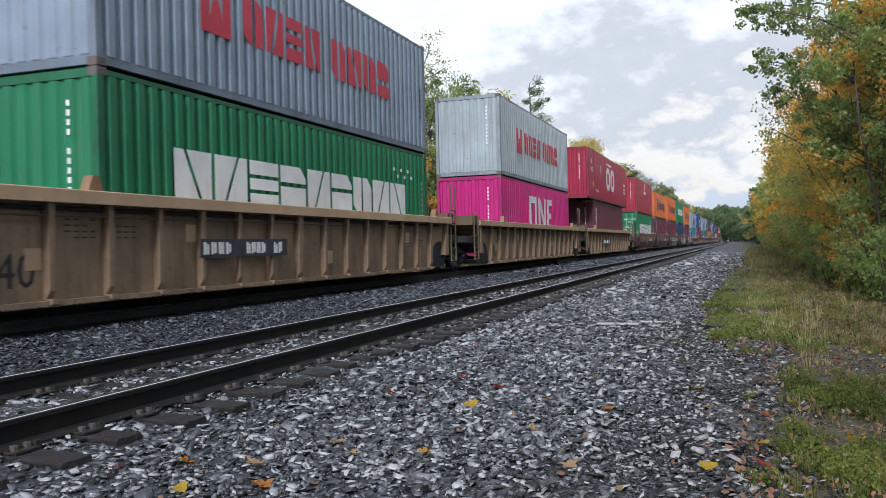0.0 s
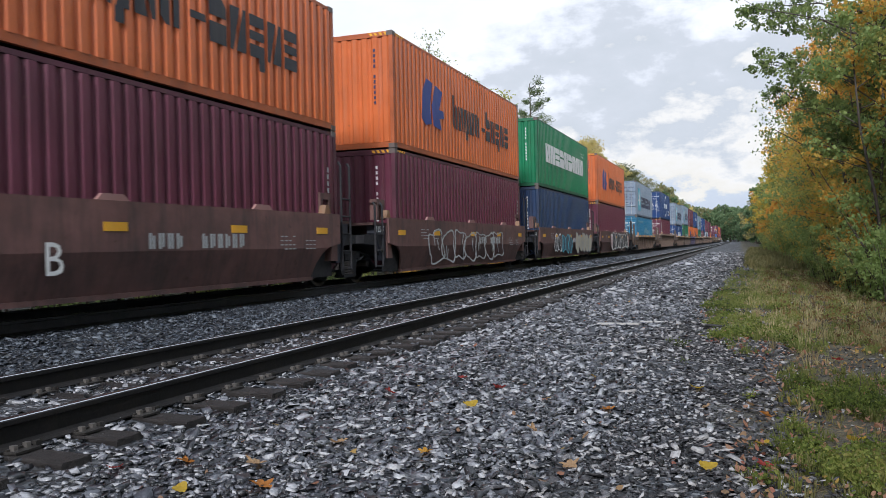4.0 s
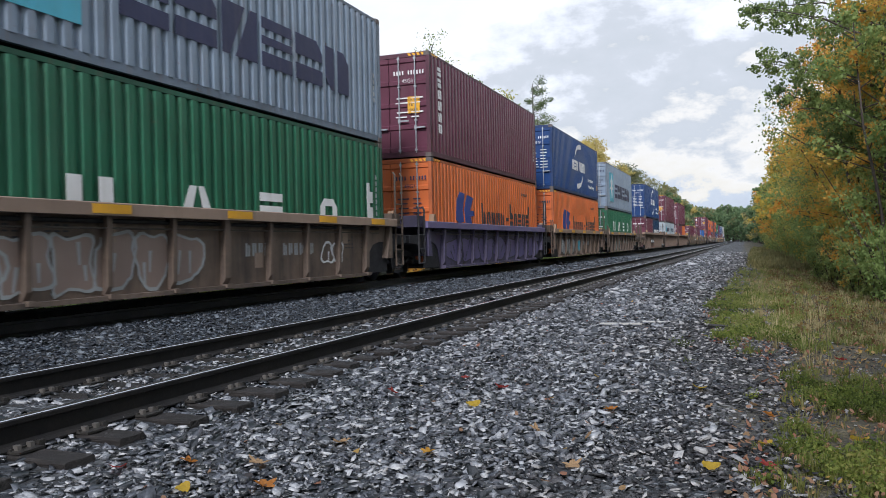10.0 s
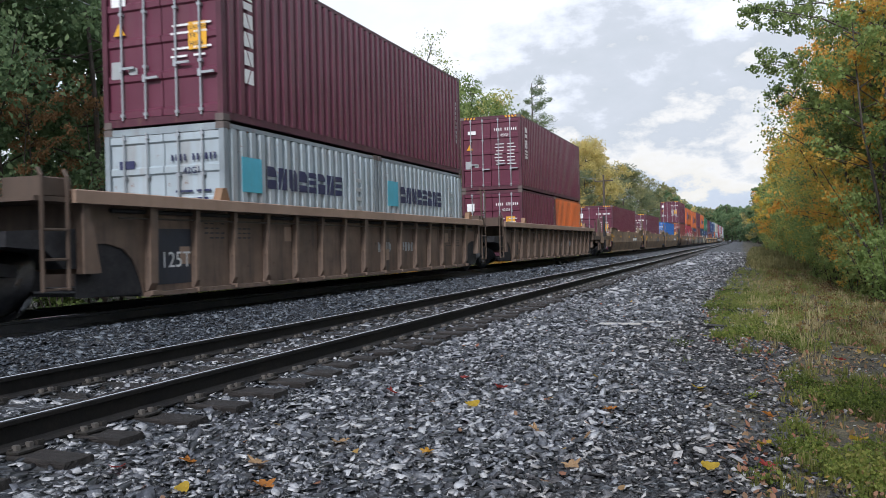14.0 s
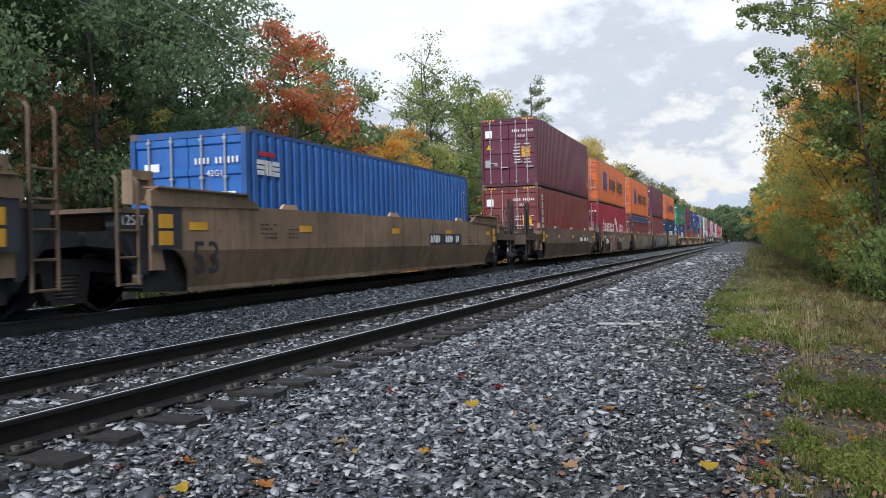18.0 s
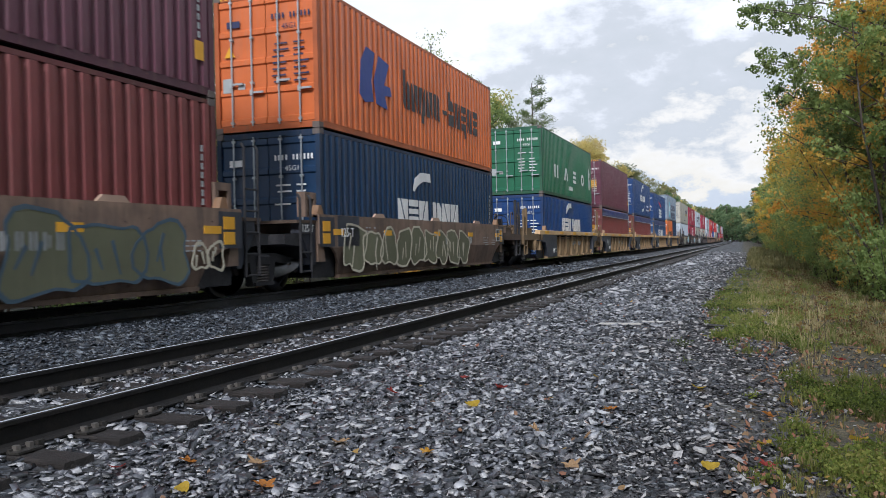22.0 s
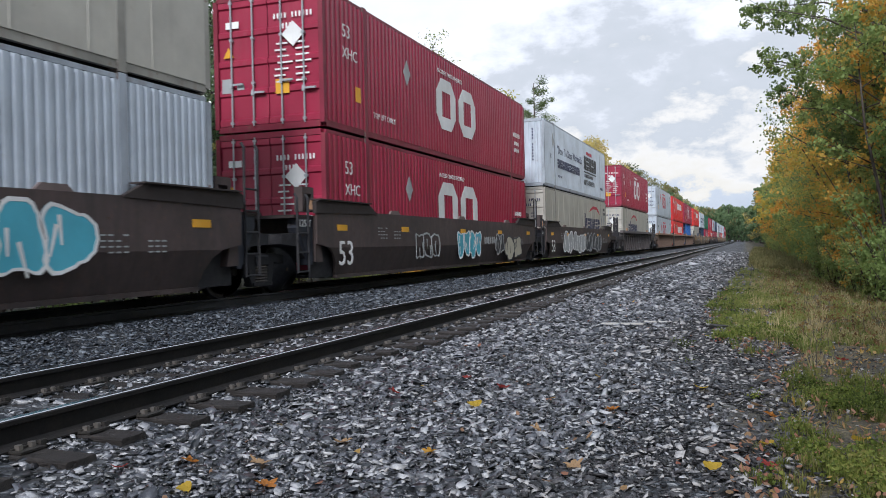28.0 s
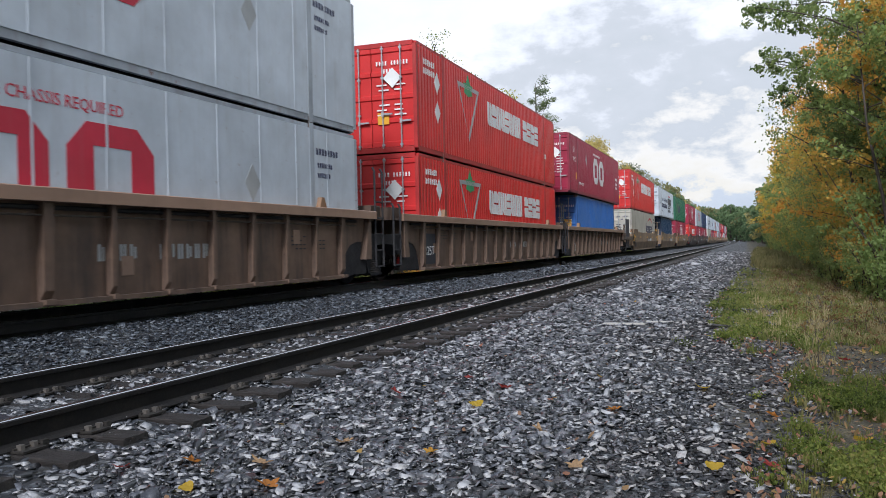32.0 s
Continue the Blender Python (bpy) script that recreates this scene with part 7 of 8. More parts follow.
def well_car(kind, col, sigma, a, b, front, rear, next_gap, top, code, tags=()):
    """One well unit. a, b: ends of its sides along the car; front, rear: 'own' truck platform or 'shared'; next_gap: where the shared truck stands."""
    mat = car_paint(col)
    car = new("well_car")
    tagged(car, "%s steel well car with %s sides" % (CAR_WORD[col], "ribbed" if kind == "rib" else "smooth plate"), "freight car", "well cars of the train")
    low = 0.22
    L = b - a
    for sx in (1, -1):
        m = pose(0, 0, 0) if sx > 0 else pose(0, a + b, 0, 0, 0, 180)
        if kind == "rib":
            put("side_panel", cached(("rp", L, top, col, a), lambda: Geo().prism(side_outline(a, b, top - 0.16, low, 1.25), HALF - 0.20, HALF - 0.18, "x").mesh("side_panel", mat)), car, m)
            # top chord: the car's colour times 1.45
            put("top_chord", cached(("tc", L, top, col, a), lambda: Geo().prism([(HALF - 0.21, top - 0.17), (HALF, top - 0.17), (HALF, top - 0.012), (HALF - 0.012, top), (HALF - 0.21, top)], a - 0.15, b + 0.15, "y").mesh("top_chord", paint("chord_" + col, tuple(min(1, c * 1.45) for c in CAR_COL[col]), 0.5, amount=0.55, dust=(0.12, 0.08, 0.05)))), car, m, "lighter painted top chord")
            put("bottom_flange", cached(("bf", L, col, a), lambda: Geo().box(HALF - 0.2, HALF - 0.06, a + 1.25, b - 1.25, low - 0.03, low + 0.03).mesh("bottom_flange", mat)), car, m)
            if sx > 0:
                n = 9 if L < 15 else 15
                rib = cached(("rib", top, col), lambda: Geo().prism([(HALF - 0.18, low + 0.04), (HALF - 0.14, low + 0.04), (HALF - 0.075, low + 0.15), (HALF - 0.055, top - 0.17), (HALF - 0.18, top - 0.17)], -0.045, 0.045, "y").box(HALF - 0.13, HALF - 0.03, -0.06, 0.06, low - 0.01, low + 0.05).mesh("rib", mat))
                for i in range(n):
                    y = a + 1.35 + (L - 2.7) * i / (n - 1)
                    wide = i in (0, n // 2, n - 1)
                    put("rib", rib, car, pose(0, y, 0) @ Matrix.Scale(1.7 if wide else 1.0, 4, (0, 1, 0)))
                for f, zz in ((0.13, 0.62), (0.31, 0.95), (0.58, 0.50), (0.83, 0.9)):
                    put("patch_plate", cached(("patch", col), lambda: Geo().box(HALF - 0.181, HALF - 0.170, -0.12, 0.12, 0, 0.26).mesh("patch_plate", paint("patch_" + col, tuple(min(1, c * 1.35 + 0.01) for c in CAR_COL[col]), 0.6, amount=0.7))), car, pose(0, a + L * f, zz), "small welded patch plate")
                put("conduit", cached(("cond", L, top, a), lambda: Geo().tube([(HALF - 0.1, a + 0.7, top - 0.33), (HALF - 0.1, b - 0.7, top - 0.33)], [0.014] * 2, 5).mesh("conduit", M_WHEEL)), car)
                # second conduit, thick and black to stand in for the chord's shadow strip
                put("brake_pipe", cached(("pipe", L, top, a), lambda: Geo().tube([(HALF - 0.15, a + 0.6, top - 0.235), (HALF - 0.15, b - 0.6, top - 0.235)], [0.03] * 2, 7).mesh("brake_pipe", M_BLACK)), car, None, "dark pipe in the shade of the chord")
        else:
            def smooth_panel():
                g = Geo()
                prof_u = [(a, 0.9), (a, top), (b, top), (b, 0.9), (b - 0.5, 0.82), (a + 0.5, 0.82)]
                g.prism(prof_u, HALF - 0.04, HALF, "x")
                o = len(g.v)
                edge = [(0.5, 0.82), (0.72, 0.70), (0.88, 0.52), (0.98, low + 0.04)]
                lean = lambda z: 0.16 * (0.82 - z) / (0.82 - low - 0.04)
                for back in (0.0, 0.05):
                    for y, z in edge:
                        g.v += [(HALF - lean(z) - back, a + y, z), (HALF - lean(z) - back, b - y, z)]
                for i in range(3):
                    p, q = o + 2 * i, o + 8 + 2 * i
                    g.f += [(p, p + 1, p + 3, p + 2), (q, q + 2, q + 3, q + 1), (p, p + 2, q + 2, q), (p + 1, q + 1, q + 3, p + 3)]
                g.f.append((o + 6, o + 7, o + 15, o + 14))
                return g.mesh("side_panel", mat)
            put("side_panel", cached(("sp", L, top, col, a), smooth_panel), car, m)
            put("top_chord", cached(("stc", L, top, col, a), lambda: Geo().box(HALF - 0.2, HALF - 0.005, a, b, top, top + 0.02).mesh("top_chord", mat)), car, m)
            put("bottom_flange", cached(("sbf", L, col, a), lambda: Geo().box(HALF - 0.26, HALF - 0.12, a + 0.98, b - 0.98, low - 0.02, low + 0.045).mesh("bottom_flange", mat)), car, m)
            if sx > 0:
                # folding guides along the top edge, and stiffening lips
                guide = cached(("guide", col), lambda: Geo().prism([(-0.32, 0.0), (-0.2, 0.1), (0.2, 0.1), (0.32, 0.0)], -0.02, 0.03, "x").mesh("top_guide", paint("guide_" + col, tuple(min(1, c * 1.5 + 0.03) for c in CAR_COL[col]), 0.5)))
                for f in (0.22, 0.5, 0.78):
                    put("top_guide", guide, car, pose(HALF - 0.05, a + L * f, top + 0.01))
    if kind == "smooth" and L > 16:
        for y0, s_ in ((a - 0.05, 1), (b + 0.05, -1)):
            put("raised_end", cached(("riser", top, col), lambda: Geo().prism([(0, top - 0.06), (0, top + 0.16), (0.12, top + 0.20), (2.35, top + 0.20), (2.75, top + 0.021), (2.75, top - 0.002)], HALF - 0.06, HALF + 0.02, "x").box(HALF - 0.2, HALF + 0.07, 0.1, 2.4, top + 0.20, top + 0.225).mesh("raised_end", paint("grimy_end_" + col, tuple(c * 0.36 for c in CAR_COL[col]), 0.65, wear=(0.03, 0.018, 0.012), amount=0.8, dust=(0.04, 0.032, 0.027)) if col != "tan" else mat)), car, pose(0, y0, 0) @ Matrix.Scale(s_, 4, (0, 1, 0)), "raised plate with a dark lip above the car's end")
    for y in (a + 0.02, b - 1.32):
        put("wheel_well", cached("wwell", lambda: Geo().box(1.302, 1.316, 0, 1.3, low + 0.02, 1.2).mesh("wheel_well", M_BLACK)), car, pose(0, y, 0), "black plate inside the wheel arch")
    def floor():
        g = Geo().box(-1.3, 1.3, a + 0.7, b - 0.7, low, low + 0.05)
        k = a + 1.2
        while k < b - 1:
            g.box(-1.32, 1.32, k, k + 0.18, low - 0.02, low + 0.10)
            k += 1.9
        return g.mesh("well_floor", M_BLACK)
    put("well_floor", cached(("wf", a, b), floor), car)
    # bulkheads and corner shelves at both ends, with container guides
    for y, s in ((a, 1), (b, -1)):
        put("bulkhead", cached(("bh", col, top), lambda: Geo().prism([(0.0, 0.55), (0.0, top - 0.1), (0.10, top - 0.1), (0.30, 0.55)], -HALF + 0.06, HALF - 0.06, "x").mesh("bulkhead", mat)), car, pose(0, y + (0.02 if s > 0 else -0.02), 0) @ Matrix.Scale(s, 4, (0, 1, 0)))
        for x in (HALF - 0.2, -HALF + 0.2) if sigma < 716 else ():
            put("corner_guide", cached(("cg", col), lambda: Geo().prism([(-0.14, 0.0), (0.14, 0.0), (0.05, 0.21), (-0.05, 0.21)], -0.07, 0.07, "x").mesh("corner_guide", paint("guide_rust", (0.22, 0.12, 0.06), 0.6, amount=0.7))), car, pose(x, y + s * 0.28 if kind == "smooth" else (-0.25 if s > 0 else 12.45), top))
    near = sigma < 716
    if front == "own":
        end_platform(car, a, -1, mat, kind, top, col, near)
        truck(car, a - 1.2, sigma, mat, near)
    elif near:
        shared_end(car, a, -1, mat, kind, col, top)
    if rear == "own":
        end_platform(car, b, 1, mat, kind, top, col, near)
        truck(car, b + 1.2, sigma, mat, near)
    else:
        truck(car, (b + next_gap) / 2, sigma, mat, near)
        put("articulation", cached("artic", lambda: Geo().box(-0.4, 0.4, -1.4, 1.4, 0.74, 1.05, 0.05).tube([(0, 0, 0.7), (0, 0, 1.2)], [0.3, 0.3], 12).mesh("articulation", M_BLACK)), car, pose(0, (b + next_gap) / 2, 0))
        if near:
            shared_end(car, b, 1, mat, kind, col, top)
            if kind == "smooth":
                for yy in (b - 0.12, next_gap + 0.12):
                    put("upright_bracket", cached(("ubr", col), lambda: Geo().box(-0.09, 0.09, -0.22, 0.22, 0.35, 0.48).box(-0.09, 0.09, -0.22, -0.13, 0.0, 0.4).box(-0.09, 0.09, 0.13, 0.22, 0.0, 0.4).mesh("upright_bracket", mat)), car, pose(HALF - 0.34, yy, top - 0.02))
    if col == "yellowtan":
        # soot-black end sections under the yellow chord
        front_ = [(a, 1.19), (1.32, 1.19), (1.27, 0.25), (a + 1.3, 0.25), (a + 1.18, 0.48), (a + 0.86, 0.86), (a, 0.93)]
        back_ = [(b - 1.45, 1.19), (b, 1.19), (b, 0.93), (b - 0.86, 0.86), (b - 1.18, 0.48), (b - 1.3, 0.25), (b - 1.42, 0.25)]
        for key, outline in (("yfront", front_), ("yback", back_)):
            put("end_panel", cached((key, a, b), lambda: Geo().prism(outline, HALF - 0.175, HALF - 0.011, "x").mesh("end_panel", paint("sooty_end_paint", (0.040, 0.046, 0.062), 0.5, amount=0.5, dust=(0.10, 0.09, 0.085)))), car, None, "sooty black end panel under the yellow chord")
        put("lettering", letters("125-T", 0.25, mark_mat("white")), car, pose(HALF - 0.008, 0.55, 0.42), "white stencilled rating")
        if "scrawl" in tags:
            put("graffiti", cached("ytag", lambda: stroke_mesh(11, 3, 0.42, mark_mat("silver"), 0.07)), car, pose(HALF - 0.009, -0.25, 0.62), "thin silver spray tag")
    if col == "drab" and rear == "own":
        # a white-framed inspection panel near the end
        pn = put("inspection_panel", cached("ipanel", lambda: Geo().box(0, 0.006, 0, 0.72, 0, 0.40).mesh("inspection_panel", mark_mat("plate"))), car, pose(HALF + 0.001, b - 0.95, 0.92), "dark panel in a white frame")
        put("panel_frame", cached("iframe", lambda: Geo().box(0, 0.012, 0, 0.72, 0, 0.03).box(0, 0.012, 0, 0.72, 0.37, 0.40).box(0, 0.012, 0, 0.03, 0.03, 0.37).box(0, 0.012, 0.69, 0.72, 0.03, 0.37).box(0, 0.012, 0.35, 0.37, 0.03, 0.37).mesh("panel_frame", mark_mat("silver"))), pn, pose(0.004, 0, 0))
    band = cached(("band", kind, top, col), lambda: Geo().prism([(0, 0.84), (0, top - 0.03), (0.62, top - 0.03), (0.62, 0.84)], 0, 0.003, "x").mesh("end_band", mark_mat("plate")))
    if kind == "smooth" and col in ("tan", "drab"):
        put("end_band", band, car, pose(HALF + 0.001, a, 0), "black painted end panel")
        put("end_band", band, car, pose(HALF + 0.001, b - 0.62, 0), "black painted end panel")
        for yy in (a + 0.12, b - 0.5):
            for zz in (1.0, 1.24):
                put("reflector", cached("reflbig", lambda: Geo().box(0, 0.006, 0, 0.3, -0.1, 0.1).mesh("reflector", mark_mat("yellow"))), car, pose(HALF + 0.005, yy, zz))
    # reflectors and stencils
    refl = cached("refl", lambda: Geo().box(0, 0.006, -0.22, 0.22, -0.06, 0.06).mesh("reflector", mark_mat("yellow")))
    xs = HALF + 0.001 if kind != "rib" else HALF - 0.178
    if kind != "rib":
        for f in (0.06, 0.25, 0.5, 0.72, 0.94):
            put("reflector", refl, car, pose(xs, a + L * f, top - 0.32))
    else:
        refl2 = cached("refl2", lambda: Geo().box(0, 0.006, -0.35, 0.35, -0.06, 0.06).mesh("reflector", mark_mat("yellow")))
        if "stripe" in tags:
            for f in (0.08, 0.3, 0.52, 0.75, 0.93):
                put("reflector", refl2, car, pose(HALF + 0.001, a + L * f, top - 0.085), "faded yellow reflector")
    wm, dk = mark_mat("white"), mark_mat("black")
    zt = 0.85 if kind != "rib" else 0.7
    if code:
        put("lettering", letters(code, (0.72 if kind == "smooth" and len(code) == 2 else 0.58) if len(code) < 3 else 0.3, dk if col in ("tan", "yellowtan", "dulltan", "umber") else wm), car, pose(xs, {"yellowtan": 0.15, "redbrown": a + L * 0.28}.get(col, a) + ((2.68 if kind == "rib" else 3.1) if "test" in tags else 0.85 if kind == "smooth" and L > 16 else 1.62), (0.46 if L > 16 else zt - 0.30) if kind == "smooth" else 0.42), "stencilled number")
    if "plate" in tags:
        px_, py_, pz_ = (HALF - 0.056, 1.8, 0.70) if kind == "rib" else (xs + 0.002, a + L * 0.63, 0.85)
        put("number_plate", cached("nplate", lambda: Geo().box(0, 0.006, 0, 2.55, 0, 0.29).mesh("number_plate", mark_mat("plate"))), car, pose(px_, py_, pz_), "dark panel with white bars")
        put("marking", cached("nbars", lambda: rects_mesh("nb", word(0.08, 0.05, 0.19, 4, 0.72, 0.3) + word(1.25, 0.05, 0.19, 4, 0.6, 0.2) + word(2.1, 0.05, 0.19, 2, 0.6, 0.2), wm)), car, pose(px_ + 0.007, py_, pz_))
    else:
        put("marking", cached("nbars2", lambda: rects_mesh("nb2", word(0, 0, 0.22, 4, 0.6, 0.3) + word(1.2, 0, 0.22, 6, 0.6, 0.3), mark_mat("silver"))), car, pose(xs, a + L * 0.55, zt))
    if "test" in tags:
        if kind == "rib":
            put("test_panel", cached("tpanelrib", lambda: Geo().box(0, 0.004, 0, 0.92, 0, 0.80).mesh("test_panel", mark_mat("plate"))), car, pose(xs, a + 1.46, 0.34), "dark painted panel behind the stencil")
            put("lettering", letters("125T", 0.33, wm), car, pose(xs + 0.006, a + 1.60, 0.58), "white stencilled rating")
        else:
            pl = put("test_panel", cached("tpanel", lambda: Geo().box(0, 0.004, 0, 1.0, 0, 0.62).mesh("test_panel", mark_mat("plate"))), car, pose(xs, a + 0.75, 0.84), "black panel with a white stencil")
            put("lettering", letters("125-T", 0.26, wm), pl, pose(0.006, 0.12, 0.2))
    ink = "silver" if col in ("redbrown", "darkbrown", "black", "drab") else "black"
    fine = cached(("fine", ink), lambda: rects_mesh("fine" + ink, [(0.14 * k, 0.14 * k + 0.09, 0.075 * i, 0.075 * i + 0.022) for i in range(4) for k in range(4) if (i + k) % 5] + [(0.9 + 0.14 * k, 0.99 + 0.14 * k, 0.075 * i, 0.075 * i + 0.022) for i in range(3) for k in range(3)], mark_mat(ink)))
    put("marking", fine, car, pose(xs, a + L * 0.16, 1.0))
    put("marking", fine, car, pose(xs, a + L * 0.82, 0.8))
    for tag in tags:
        if tag.startswith("b:"):
            _, fill, line, y0, y1, z0, z1, n = tag.split(":")
            for k, me in enumerate(bubble_parts(int(sigma) + int(n), int(n), float(y0), float(y1), float(z0), float(z1), fill, line)):
                if not (k == 0 and fill == line):
                    put("graffiti", me, car, pose(xs + 0.003, 0, 0) if kind == "rib" else pose(HALF + 0.002, 0, 0), "sprayed %s graffiti shapes with %s outlines" % (fill, line))
        if tag.startswith("g:"):
            _, style, c, f, n, h = tag.split(":")
            n, h, f = int(n), float(h), float(f)
            mesh = cached((tag, sigma), lambda: stroke_mesh(int(sigma), n, h, mark_mat(c)))
            put("graffiti", mesh, car, pose(xs + 0.004 + (0.005 if style == "line" else 0), a + L * f, 0.55 if kind == "rib" else 0.62), "sprayed graffiti shapes")
    ROLLING.append((car, sigma, FAR_Z))
    return car


# ---- the train, car by car ----
# distance of the leading container's end along the train; car; upper and lower load
TAN53 = dict(kind="rib", col="tan", a=-3.4, b=14.5, top=1.60)
RB40 = dict(kind="smooth", col="redbrown", a=-1.15, b=11.7, top=1.47)
DR40 = dict(kind="smooth", col="drab", a=-0.64, b=12.4, top=1.45)
YE40 = dict(kind="rib", col="yellowtan", a=-1.75, b=12.0, top=1.36)
DT40 = dict(kind="rib", col="dulltan", a=-1.0, b=12.15, top=1.46)
SM53 = dict(kind="smooth", col="tan", a=-2.8, b=14.3, top=1.50)
DB53 = dict(kind="smooth", col="darkbrown", a=-2.8, b=14.6, top=1.54)
